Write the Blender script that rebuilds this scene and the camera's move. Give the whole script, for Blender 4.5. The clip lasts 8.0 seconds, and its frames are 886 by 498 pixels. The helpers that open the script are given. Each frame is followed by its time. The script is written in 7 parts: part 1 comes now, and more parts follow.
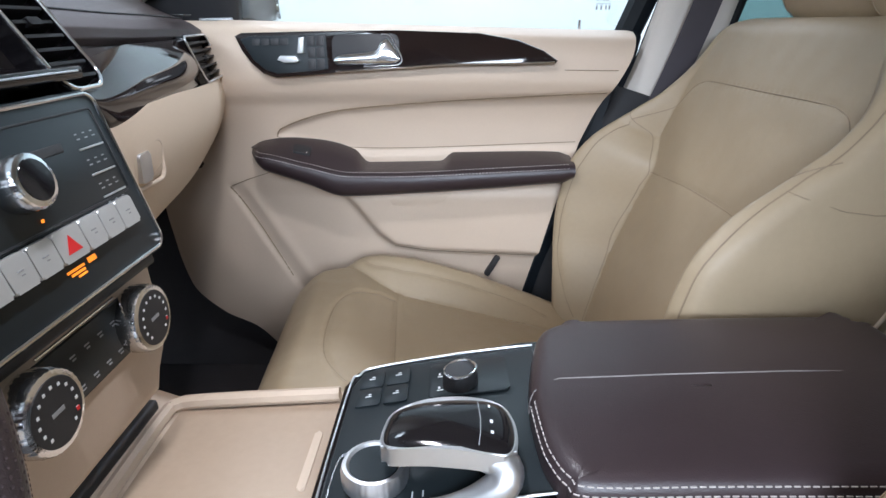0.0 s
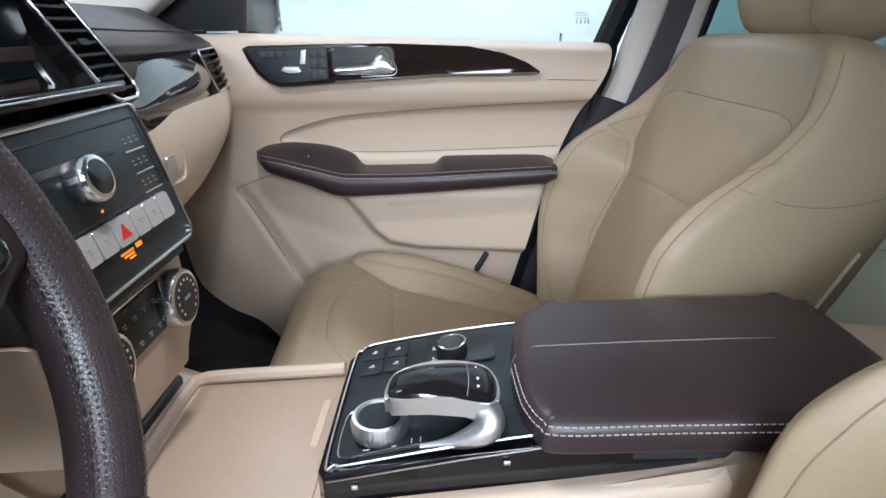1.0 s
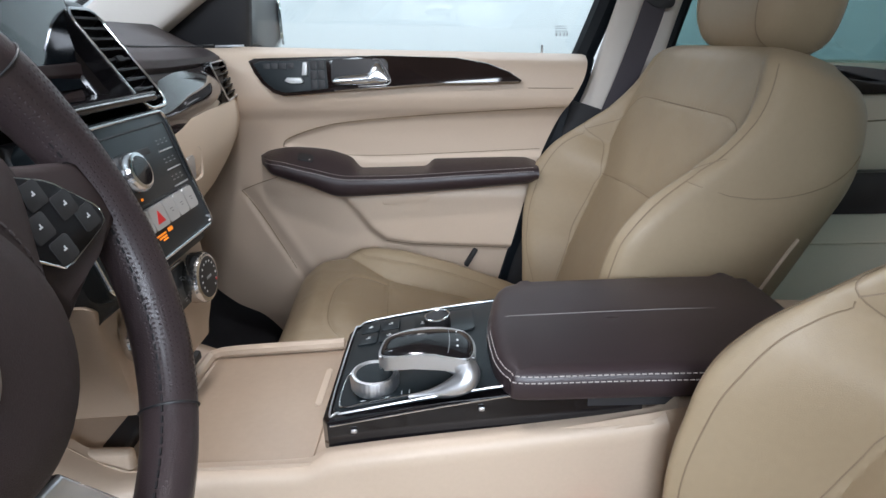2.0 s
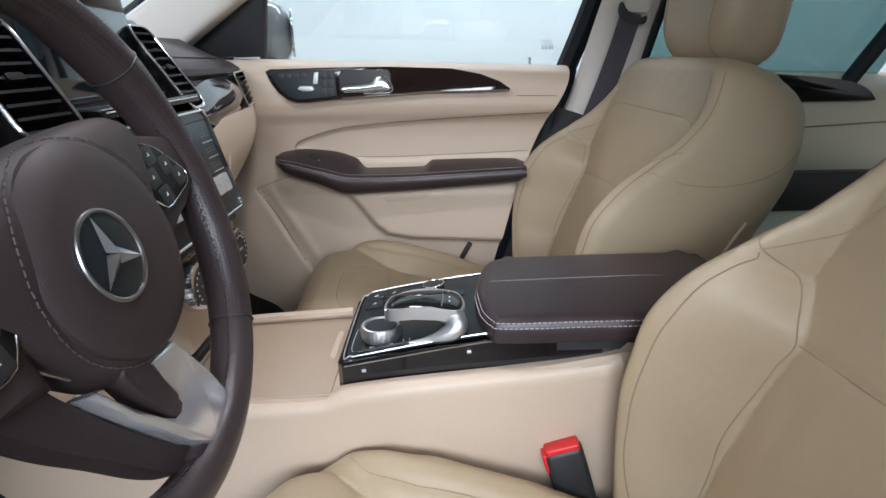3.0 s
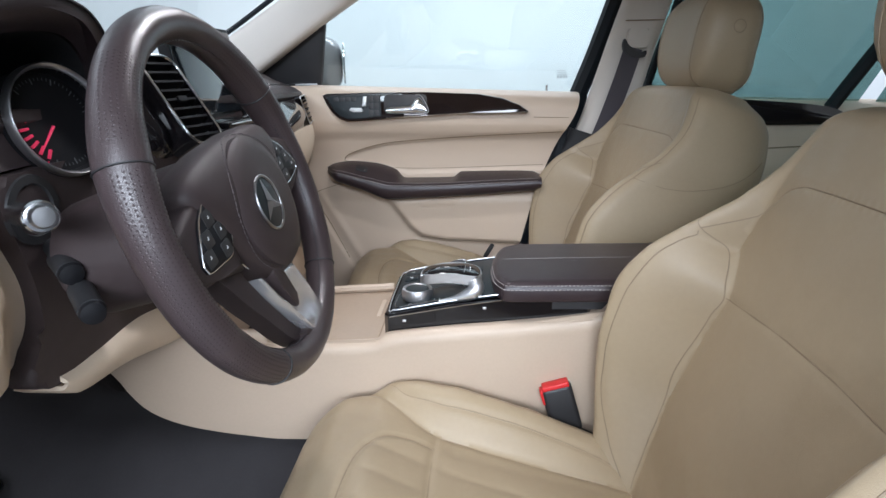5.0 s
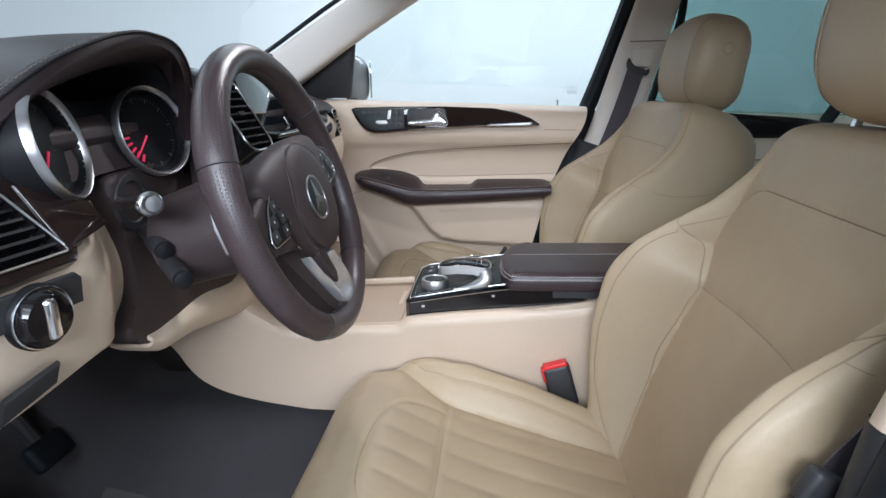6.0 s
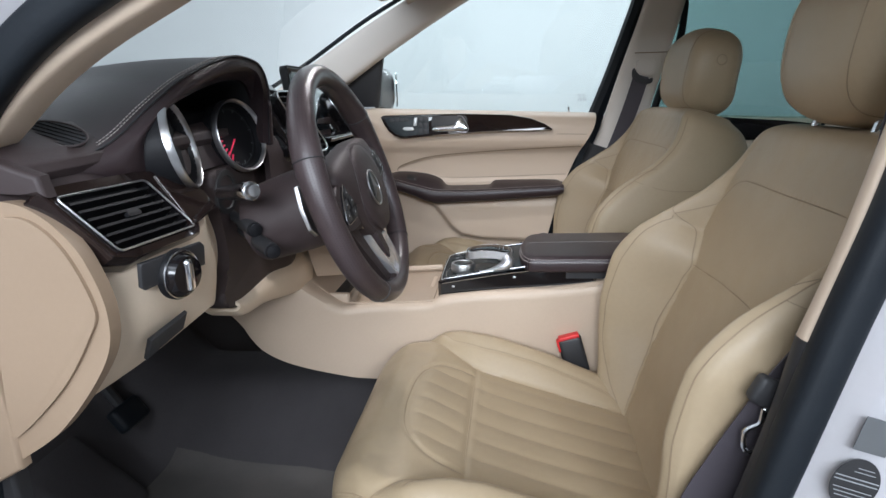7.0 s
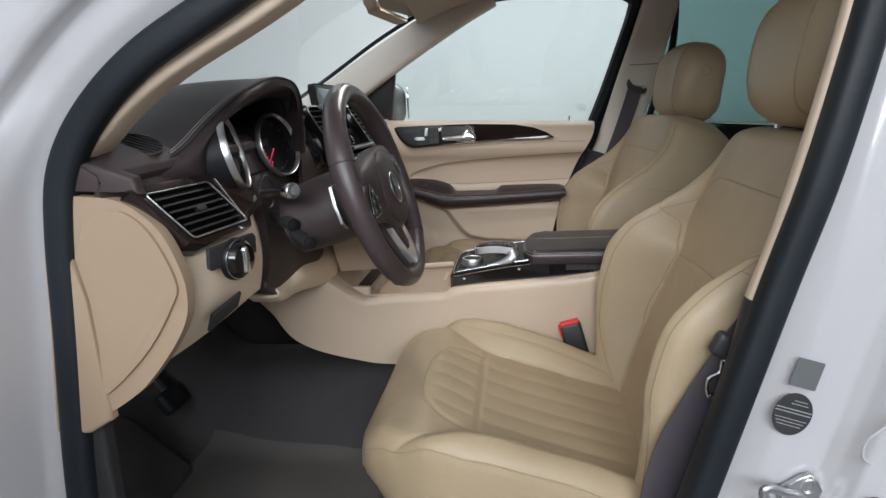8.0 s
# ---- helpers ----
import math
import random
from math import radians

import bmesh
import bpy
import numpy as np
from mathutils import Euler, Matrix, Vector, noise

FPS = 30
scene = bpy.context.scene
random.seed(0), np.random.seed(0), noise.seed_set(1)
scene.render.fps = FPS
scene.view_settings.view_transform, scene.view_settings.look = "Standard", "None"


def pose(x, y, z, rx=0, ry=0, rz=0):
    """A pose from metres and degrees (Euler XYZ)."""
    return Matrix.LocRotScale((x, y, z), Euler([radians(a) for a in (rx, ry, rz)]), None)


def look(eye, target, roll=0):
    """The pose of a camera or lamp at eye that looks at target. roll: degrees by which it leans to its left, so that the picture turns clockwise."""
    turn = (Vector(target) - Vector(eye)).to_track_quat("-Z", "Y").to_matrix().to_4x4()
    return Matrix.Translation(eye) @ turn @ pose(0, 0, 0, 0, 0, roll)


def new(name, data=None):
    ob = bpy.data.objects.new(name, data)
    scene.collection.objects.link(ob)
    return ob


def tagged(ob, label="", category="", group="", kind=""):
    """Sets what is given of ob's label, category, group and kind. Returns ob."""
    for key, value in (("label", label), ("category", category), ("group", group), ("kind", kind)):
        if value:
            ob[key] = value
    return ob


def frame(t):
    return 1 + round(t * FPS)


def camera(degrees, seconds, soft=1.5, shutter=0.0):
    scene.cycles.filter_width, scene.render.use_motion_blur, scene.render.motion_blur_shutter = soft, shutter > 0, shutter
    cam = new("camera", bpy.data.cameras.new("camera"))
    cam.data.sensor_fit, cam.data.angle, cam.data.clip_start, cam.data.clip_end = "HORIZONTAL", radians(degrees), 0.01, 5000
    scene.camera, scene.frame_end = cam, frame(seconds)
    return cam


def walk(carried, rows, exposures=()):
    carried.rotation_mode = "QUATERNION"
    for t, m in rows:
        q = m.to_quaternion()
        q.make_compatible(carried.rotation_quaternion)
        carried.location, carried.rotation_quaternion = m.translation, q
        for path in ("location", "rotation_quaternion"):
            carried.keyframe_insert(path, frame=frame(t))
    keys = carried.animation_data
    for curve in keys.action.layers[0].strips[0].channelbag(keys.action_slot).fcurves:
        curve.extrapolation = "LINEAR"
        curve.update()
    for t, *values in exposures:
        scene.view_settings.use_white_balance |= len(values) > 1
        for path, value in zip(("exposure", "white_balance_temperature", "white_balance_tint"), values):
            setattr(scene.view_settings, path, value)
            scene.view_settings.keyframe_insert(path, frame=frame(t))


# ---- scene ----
cam = camera(75.0, 8.0)
PATH = [
    (0, (0.016, -0.441, 1.281), (-0.041, 1.418, 0.546), -1.0),
    (0.5, (0.017, -0.48, 1.293), (-0.022, 1.384, 0.567), -0.9),
    (1, (0.017, -0.525, 1.295), (-0.012, 1.341, 0.576), -1.0),
    (2.3, (0.039, -0.659, 1.305), (0.019, 1.221, 0.623), -1.3),
    (2.5, (0.042, -0.685, 1.303), (0.024, 1.198, 0.63), -1.2),
    (3, (0.039, -0.762, 1.3), (0.02, 1.129, 0.649), -1.3),
    (3.5, (0.041, -0.821, 1.307), (0.026, 1.077, 0.676), -1.1),
    (4, (0.043, -0.872, 1.311), (0.021, 1.031, 0.696), -0.8),
    (4.5, (0.049, -0.923, 1.309), (-0.001, 0.985, 0.71), -0.8),
    (4.7, (0.046, -0.952, 1.306), (-0.035, 0.958, 0.718), -0.9),
    (5.8, (0.069, -1.113, 1.321), (-0.103, 0.803, 0.775), -1.0),
    (6, (0.068, -1.138, 1.32), (-0.118, 0.779, 0.783), -0.9),
    (6.5, (0.051, -1.22, 1.322), (-0.157, 0.7, 0.8), -1.1),
    (7, (0.05, -1.311, 1.324), (-0.176, 0.609, 0.813), -1.5),
    (7.5, (0.053, -1.385, 1.327), (-0.19, 0.538, 0.836), -2.0),
    (8, (0.059, -1.452, 1.324), (-0.197, 0.475, 0.852), -2.5),
]
walk(cam, [(t, look(eye, target, roll)) for t, eye, target, roll in PATH],
     [(0.0, 0.58, 5600, 10), (1.0, 0.44, 5650, 10), (2.5, 0.12, 5850, 10), (4.5, 0.20, 5800, 10), (6.0, 0.20, 5750, 10), (7.0, 0.02, 5950, 10), (8.0, -0.28, 6300, 10)])


# ---- world, room light, exposure ----
world = bpy.data.worlds.new("world")
scene.world = world
world.use_nodes = True
world.node_tree.nodes["Background"].inputs[0].default_value = (0.80, 0.90, 1.0, 1)
world.node_tree.nodes["Background"].inputs[1].default_value = 0.05


# ---- small helpers ----
def V(*a):
    return Vector(a)


def spline(pts, n, closed=False):
    """n points on a smooth curve through pts."""
    P = [Vector(p) for p in pts]
    k = len(P)
    spans = k if closed else k - 1
    out = []
    for i in range(n):
        s = i / (n if closed else n - 1) * spans
        a = min(int(s), spans - 1)
        f = s - a
        if closed:
            p0, p1, p2, p3 = P[a - 1], P[a], P[(a + 1) % k], P[(a + 2) % k]
        else:
            p0, p1, p2, p3 = P[max(a - 1, 0)], P[a], P[a + 1], P[min(a + 2, k - 1)]
        out.append(0.5 * (2 * p1 + (p2 - p0) * f + (2 * p0 - 5 * p1 + 4 * p2 - p3) * f * f + (3 * p1 - p0 - 3 * p2 + p3) * f ** 3))
    return out


def keyed(*keys):
    """A smooth function through (x, value) pairs."""
    xs = [k[0] for k in keys]
    ys = [k[1] for k in keys]
    n = len(xs)
    d = [(ys[i + 1] - ys[i]) / (xs[i + 1] - xs[i]) for i in range(n - 1)]
    m = [d[0]] + [0 if d[i - 1] * d[i] <= 0 else 2 * d[i - 1] * d[i] / (d[i - 1] + d[i]) for i in range(1, n - 1)] + [d[-1]]

    def f(x):
        if x <= xs[0]:
            return ys[0]
        if x >= xs[-1]:
            return ys[-1]
        i = max(j for j in range(n - 1) if xs[j] <= x)
        h = xs[i + 1] - xs[i]
        t = (x - xs[i]) / h
        return ((2 * t ** 3 - 3 * t * t + 1) * ys[i] + (t ** 3 - 2 * t * t + t) * h * m[i]
                + (3 * t * t - 2 * t ** 3) * ys[i + 1] + (t ** 3 - t * t) * h * m[i + 1])
    return f


def step(a, b, x):
    t = min(max((x - a) / (b - a), 0), 1)
    return t * t * (3 - 2 * t)


def thing(name, at, label, category, group="", kind=""):
    ob = new(name)
    ob.location = at
    ob.empty_display_size = 0.05
    ob["base"] = list(at)
    return tagged(ob, label, category, group, kind)


def finish(bm, name, material, smooth=True, angle=35):
    bmesh.ops.remove_doubles(bm, verts=bm.verts, dist=1e-6)
    bmesh.ops.recalc_face_normals(bm, faces=bm.faces)
    for f in bm.faces:
        f.smooth = smooth
    if smooth:
        lim = radians(angle)
        for e in bm.edges:
            if len(e.link_faces) == 2 and e.calc_face_angle(0) > lim:
                e.smooth = False
    me = bpy.data.meshes.new(name)
    bm.to_mesh(me)
    bm.free()
    me.materials.append(material)
    return me


def part(name, bm, material, parent=None, label="", smooth=True, angle=35):
    """Links a bmesh, built at its place in the world, as one mesh object, under parent if given."""
    ob = new(name, finish(bm, name, material, smooth, angle))
    if parent is not None:
        root = parent
        while root.parent is not None:
            root = root.parent
        ob.parent = parent
        base = Vector(root["base"]) if "base" in root else Vector((0, 0, 0))
        ob.matrix_parent_inverse = Matrix.Translation(-base) if parent is root else Matrix()
    if name in ("symbol", "stitching", "perforation", "tick_mark", "print", "groove", "lamp_sign", "needle"):
        tagged(ob, kind="stuff")
    return tagged(ob, label)


def alone(name, bm, material, label, category, kind="", group="", smooth=True, angle=35):
    return tagged(part(name, bm, material, None, label, smooth, angle), label, category, group, kind)


def add_ring_faces(bm, a, b, closed=True):
    n = len(a)
    for i in range(n if closed else n - 1):
        j = (i + 1) % n
        bm.faces.new((a[i], a[j], b[j], b[i]))


def loft(rings, closed=True, caps=True, bm=None):
    bm = bm or bmesh.new()
    rows = [[bm.verts.new(p) for p in r] for r in rings]
    for a, b in zip(rows, rows[1:]):
        add_ring_faces(bm, a, b, closed)
    if caps and closed:
        bm.faces.new(rows[0][::-1])
        bm.faces.new(rows[-1])
    return bm


def tube(path, r, seg=8, closed=False, bm=None, flat=1.0, up=None):
    """A round bar along a path; r a number or one for each point; flat squashes it across up."""
    bm = bm or bmesh.new()
    P = [Vector(p) for p in path]
    n = len(P)
    rings = []
    side = None
    for i, p in enumerate(P):
        if closed:
            d = P[(i + 1) % n] - P[i - 1]
        else:
            d = P[min(i + 1, n - 1)] - P[max(i - 1, 0)]
        d = d.normalized() if d.length > 1e-9 else V(1, 0, 0)
        if up is not None:
            side = Vector(up).cross(d).normalized()
        elif side is None:
            side = d.orthogonal().normalized()
        else:
            side = (side - d * side.dot(d)).normalized()
        other = d.cross(side)
        rad = r[i] if isinstance(r, (list, tuple)) else r
        rings.append([bm.verts.new(p + side * math.cos(a) * rad + other * math.sin(a) * rad * flat)
                      for a in (2 * math.pi * k / seg for k in range(seg))])
    for a, b in zip(rings, rings[1:]):
        add_ring_faces(bm, a, b)
    if closed:
        best = min(range(seg), key=lambda s: (rings[-1][0].co - rings[0][s].co).length)
        add_ring_faces(bm, rings[-1], rings[0][best:] + rings[0][:best])
    else:
        bm.faces.new(rings[0][::-1])
        bm.faces.new(rings[-1])
    return bm


def plate(outline, put, depth, bevel=0.003, seg=3, both=False, bm=None):
    """A flat outline [(u, v)] made solid: put(u, v, w) gives its place; w runs from 0 (back) to depth (front, rounded)."""
    made = bmesh.new()
    lo = [made.verts.new((u, v, 0)) for u, v in outline]
    hi = [made.verts.new((u, v, depth)) for u, v in outline]
    made.faces.new(lo[::-1])
    top = made.faces.new(hi)
    add_ring_faces(made, lo, hi)
    if bevel > 0:
        edges = list(top.edges)
        if both:
            edges += [e for e in made.edges if all(v in lo for v in e.verts)]
        bmesh.ops.bevel(made, geom=edges, offset=bevel, offset_type="OFFSET", segments=seg, profile=0.5, affect="EDGES", clamp_overlap=True)
    for v in made.verts:
        v.co = put(*v.co)
    if bm is None:
        return made
    me = bpy.data.meshes.new("tmp")
    made.to_mesh(me)
    made.free()
    bm.from_mesh(me)
    bpy.data.meshes.remove(me)
    return bm


def rounded(u0, v0, u1, v1, r, n=5):
    """The outline of a rectangle with rounded corners."""
    out = []
    for cu, cv, a0 in ((u1 - r, v1 - r, 0), (u0 + r, v1 - r, 90), (u0 + r, v0 + r, 180), (u1 - r, v0 + r, 270)):
        for k in range(n + 1):
            a = radians(a0 + 90 * k / n)
            out.append((cu + r * math.cos(a), cv + r * math.sin(a)))
    return out


def rbox(center, size, bevel=0.004, turn=None, seg=3, bm=None):
    made = bmesh.new()
    bmesh.ops.create_cube(made, size=1)
    for v in made.verts:
        v.co = Vector((v.co.x * size[0], v.co.y * size[1], v.co.z * size[2]))
    if bevel > 0:
        bmesh.ops.bevel(made, geom=list(made.edges), offset=min(bevel, min(size) * 0.45), offset_type="OFFSET", segments=seg, profile=0.5, affect="EDGES", clamp_overlap=True)
    m = Matrix.Translation(center) @ (turn.to_4x4() if turn is not None else Matrix())
    made.transform(m)
    if bm is None:
        return made
    me = bpy.data.meshes.new("tmp")
    made.to_mesh(me)
    made.free()
    bm.from_mesh(me)
    bpy.data.meshes.remove(me)
    return bm


def lathe(profile, at, axis, seg=32, bm=None, ripple=0.0, teeth=0, caps=True):
    """A turned thing: profile [(radius, height)] round axis at a place."""
    bm = bm or bmesh.new()
    q = Vector((0, 0, 1)).rotation_difference(Vector(axis).normalized()).to_matrix()
    rows = []
    for r, h in profile:
        row = []
        for k in range(seg):
            a = 2 * math.pi * k / seg
            rr = r * (1 + (ripple * (1 if (k * teeth * 2 // seg) % 2 else -1) if teeth else 0))
            row.append(bm.verts.new(Vector(at) + q @ V(rr * math.cos(a), rr * math.sin(a), h)))
        rows.append(row)
    for a, b in zip(rows, rows[1:]):
        add_ring_faces(bm, a, b)
    if caps:
        bm.faces.new(rows[0][::-1])
        bm.faces.new(rows[-1])
    else:
        add_ring_faces(bm, rows[-1], rows[0])
    return bm


def sheet(f, nu, nv, thick=0.0, bm=None):
    """A surface f(u, v), u and v from 0 to 1, with a back of its own at thick behind it."""
    bm = bm or bmesh.new()
    P = [[Vector(f(i / nu, j / nv)) for j in range(nv + 1)] for i in range(nu + 1)]
    front = [[bm.verts.new(p) for p in row] for row in P]
    for i in range(nu):
        for j in range(nv):
            bm.faces.new((front[i][j], front[i + 1][j], front[i + 1][j + 1], front[i][j + 1]))
    if thick:
        back = []
        for i in range(nu + 1):
            row = []
            for j in range(nv + 1):
                du = P[min(i + 1, nu)][j] - P[max(i - 1, 0)][j]
                dv = P[i][min(j + 1, nv)] - P[i][max(j - 1, 0)]
                row.append(bm.verts.new(P[i][j] - du.cross(dv).normalized() * thick))
            back.append(row)
        for i in range(nu):
            for j in range(nv):
                bm.faces.new((back[i][j], back[i][j + 1], back[i + 1][j + 1], back[i + 1][j]))
        edge_f = [front[i][0] for i in range(nu + 1)] + [front[nu][j] for j in range(1, nv + 1)] + [front[i][nv] for i in range(nu - 1, -1, -1)] + [front[0][j] for j in range(nv - 1, 0, -1)]
        edge_b = [back[i][0] for i in range(nu + 1)] + [back[nu][j] for j in range(1, nv + 1)] + [back[i][nv] for i in range(nu - 1, -1, -1)] + [back[0][j] for j in range(nv - 1, 0, -1)]
        add_ring_faces(bm, edge_f, edge_b)
    return bm


def along(path, gap):
    """Points at even steps along a path, each with its direction."""
    P = [Vector(p) for p in path]
    out, left = [], 0.0
    for a, b in zip(P, P[1:]):
        d = b - a
        ln = d.length
        s = left
        while s < ln:
            out.append((a + d * (s / ln), d.normalized()))
            s += gap
        left = s - ln
    return out


def stitches(path, length=0.0042, gap=0.0062, r=0.0006, bm=None):
    """A row of thread stitches along a path."""
    bm = bm or bmesh.new()
    for p, d in along(path, gap):
        tube([p - d * length / 2, p + d * length / 2], r, 4, bm=bm)
    return bm


def xz(y0, sign=-1.0):
    """Puts an outline drawn in x and z on the plane y0, rising towards -y (sign -1) or +y."""
    return lambda u, v, w: V(u, y0 + sign * w, v)


def xy(z0):
    return lambda u, v, w: V(u, v, z0 + w)


def framed(at, u, v):
    """Puts an outline drawn along u and v, at a place, rising along u x v."""
    u, v = Vector(u).normalized(), Vector(v).normalized()
    v = (v - u * v.dot(u)).normalized()
    n = u.cross(v)
    return lambda a, b, w: Vector(at) + u * a + v * b + n * w


def bars(put, cells, h=0.0004, bm=None):
    """Small flat marks: cells of (u, v, du, dv)."""
    bm = bm or bmesh.new()
    for u, v, du, dv in cells:
        plate([(u - du / 2, v - dv / 2), (u + du / 2, v - dv / 2), (u + du / 2, v + dv / 2), (u - du / 2, v + dv / 2)], put, h, 0, bm=bm)
    return bm


# ---- materials ----
def material(name, color, rough=0.5, metal=0.0, vary=0.08, patch=6.0, grain=0.0, grain_size=900.0, relief=0.15, wear=0.0, coat=0.0, sheen=0.0, spec=0.5, cells=False, rough_vary=0.08, crease=0.0):
    """A surface with large soft patches, fine grain and relief; sizes are in repeats per metre."""
    m = bpy.data.materials.new(name)
    m.use_nodes = True
    t = m.node_tree
    N, Lk = t.nodes, t.links
    b = N["Principled BSDF"]
    b.inputs["Roughness"].default_value = rough
    b.inputs["Metallic"].default_value = metal
    b.inputs["Coat Weight"].default_value = coat
    b.inputs["Coat Roughness"].default_value = 0.05
    b.inputs["Sheen Weight"].default_value = sheen
    b.inputs["Specular IOR Level"].default_value = spec
    co = N.new("ShaderNodeTexCoord")
    big = N.new("ShaderNodeTexNoise")
    big.inputs["Scale"].default_value = patch
    big.inputs["Detail"].default_value = 4
    fine = N.new("ShaderNodeTexNoise")
    fine.inputs["Scale"].default_value = grain_size * 0.25
    fine.inputs["Detail"].default_value = 3
    Lk.new(co.outputs["Object"], big.inputs["Vector"])
    Lk.new(co.outputs["Object"], fine.inputs["Vector"])
    mixn = N.new("ShaderNodeMath")
    mixn.operation = "MULTIPLY_ADD"
    Lk.new(fine.outputs["Fac"], mixn.inputs[0])
    mixn.inputs[1].default_value = 0.5
    Lk.new(big.outputs["Fac"], mixn.inputs[2])
    ramp = N.new("ShaderNodeMapRange")
    ramp.inputs["From Min"].default_value = 0.35
    ramp.inputs["From Max"].default_value = 1.15
    ramp.inputs["To Min"].default_value = 1 - vary
    ramp.inputs["To Max"].default_value = 1 + vary
    Lk.new(mixn.outputs[0], ramp.inputs["Value"])
    col = N.new("ShaderNodeMix")
    col.data_type = "RGBA"
    col.blend_type = "MULTIPLY"
    col.inputs[0].default_value = 1
    col.inputs[6].default_value = (*color, 1)
    Lk.new(ramp.outputs[0], col.inputs[7])
    Lk.new(col.outputs[2], b.inputs["Base Color"])
    rr = N.new("ShaderNodeMapRange")
    rr.inputs["To Min"].default_value = max(rough - rough_vary, 0.02)
    rr.inputs["To Max"].default_value = min(rough + rough_vary, 1)
    Lk.new(big.outputs["Fac"], rr.inputs["Value"])
    Lk.new(rr.outputs[0], b.inputs["Roughness"])
    if grain or crease:
        bump = N.new("ShaderNodeBump")
        bump.inputs["Strength"].default_value = relief
        bump.inputs["Distance"].default_value = 0.001
        if cells:
            tex = N.new("ShaderNodeTexVoronoi")
            tex.feature = "DISTANCE_TO_EDGE"
            tex.inputs["Scale"].default_value = grain_size
            Lk.new(co.outputs["Object"], tex.inputs["Vector"])
            mr = N.new("ShaderNodeMapRange")
            mr.inputs["From Max"].default_value = 0.12
            Lk.new(tex.outputs["Distance"], mr.inputs["Value"])
            h = mr.outputs[0]
        else:
            tex = N.new("ShaderNodeTexNoise")
            tex.inputs["Scale"].default_value = grain_size
            tex.inputs["Detail"].default_value = 2
            Lk.new(co.outputs["Object"], tex.inputs["Vector"])
            h = tex.outputs["Fac"]
        if crease:
            soft = N.new("ShaderNodeTexNoise")
            soft.inputs["Scale"].default_value = 28
            soft.inputs["Detail"].default_value = 5
            soft.inputs["Distortion"].default_value = 0.8
            Lk.new(co.outputs["Object"], soft.inputs["Vector"])
            ad = N.new("ShaderNodeMath")
            ad.operation = "MULTIPLY_ADD"
            Lk.new(soft.outputs["Fac"], ad.inputs[0])
            ad.inputs[1].default_value = crease
            Lk.new(h, ad.inputs[2])
            h = ad.outputs[0]
        Lk.new(h, bump.inputs["Height"])
        Lk.new(bump.outputs[0], b.inputs["Normal"])
    return m


def glass_material(name, color, rough=0.0):
    m = bpy.data.materials.new(name)
    m.use_nodes = True
    t = m.node_tree
    N, Lk = t.nodes, t.links
    for n in list(N):
        if n.type == "BSDF_PRINCIPLED":
            N.remove(n)
    out = N["Material Output"]
    tr = N.new("ShaderNodeBsdfTransparent")
    tr.inputs[0].default_value = (*color, 1)
    gl = N.new("ShaderNodeBsdfGlossy")
    gl.inputs["Roughness"].default_value = rough
    fr = N.new("ShaderNodeLayerWeight")
    pw = N.new("ShaderNodeMath")
    pw.operation = "POWER"
    pw.inputs[1].default_value = 5.0
    Lk.new(fr.outputs["Facing"], pw.inputs[0])
    ma = N.new("ShaderNodeMath")
    ma.operation = "MULTIPLY_ADD"
    Lk.new(pw.outputs[0], ma.inputs[0])
    ma.inputs[1].default_value = 0.9
    ma.inputs[2].default_value = 0.06
    mx = N.new("ShaderNodeMixShader")
    Lk.new(ma.outputs[0], mx.inputs[0])
    Lk.new(tr.outputs[0], mx.inputs[1])
    Lk.new(gl.outputs[0], mx.inputs[2])
    Lk.new(mx.outputs[0], out.inputs[0])
    return m


def glow(name, color, strength):
    m = bpy.data.materials.new(name)
    m.use_nodes = True
    b = m.node_tree.nodes["Principled BSDF"]
    b.inputs["Base Color"].default_value = (*color, 1)
    b.inputs["Emission Color"].default_value = (*color, 1)
    b.inputs["Emission Strength"].default_value = strength
    return m


LEATHER = material("beige_leather", (0.365, 0.282, 0.180), 0.40, vary=0.07, patch=5, grain=1, grain_size=520, relief=0.22, cells=True, crease=1.2)
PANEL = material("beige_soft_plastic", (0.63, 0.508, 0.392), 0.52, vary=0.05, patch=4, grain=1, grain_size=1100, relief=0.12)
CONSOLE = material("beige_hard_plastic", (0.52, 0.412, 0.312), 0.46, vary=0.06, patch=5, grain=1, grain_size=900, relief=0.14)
WHEEL = material("brown_wheel_leather", (0.050, 0.036, 0.037), 0.33, vary=0.12, patch=9, grain=1, grain_size=420, relief=0.16, cells=True, crease=1.0, spec=0.6)
# dashboard beige made darker: the open door's shade is put into the colour
DASH_END_SHADED = material("shaded_beige_plastic", (0.313, 0.228, 0.157), 0.5, vary=0.05, patch=5, grain=1, grain_size=900, relief=0.14)
VENEER = material("beige_cover_plastic", (0.38, 0.288, 0.208), 0.45, vary=0.09, patch=9, grain=1, grain_size=500, relief=0.12)
DASH_LOW = material("tan_soft_plastic", (0.69, 0.565, 0.43), 0.52, vary=0.05, patch=4, grain=1, grain_size=1100, relief=0.12)
SPOKE = material("bright_spoke_metal", (0.76, 0.77, 0.80), 0.24, metal=0.72, vary=0.04, patch=20)
BADGE = material("dull_silver", (0.40, 0.40, 0.41), 0.34, metal=1, vary=0.05, patch=30)
LIGHT_TRIM = material("pale_pillar_plastic", (0.72, 0.665, 0.60), 0.6, vary=0.04, patch=5, grain=1, grain_size=1300, relief=0.1)
ROOF = material("woven_headliner", (0.55, 0.50, 0.43), 0.9, vary=0.06, patch=8, grain=1, grain_size=1500, relief=0.3)
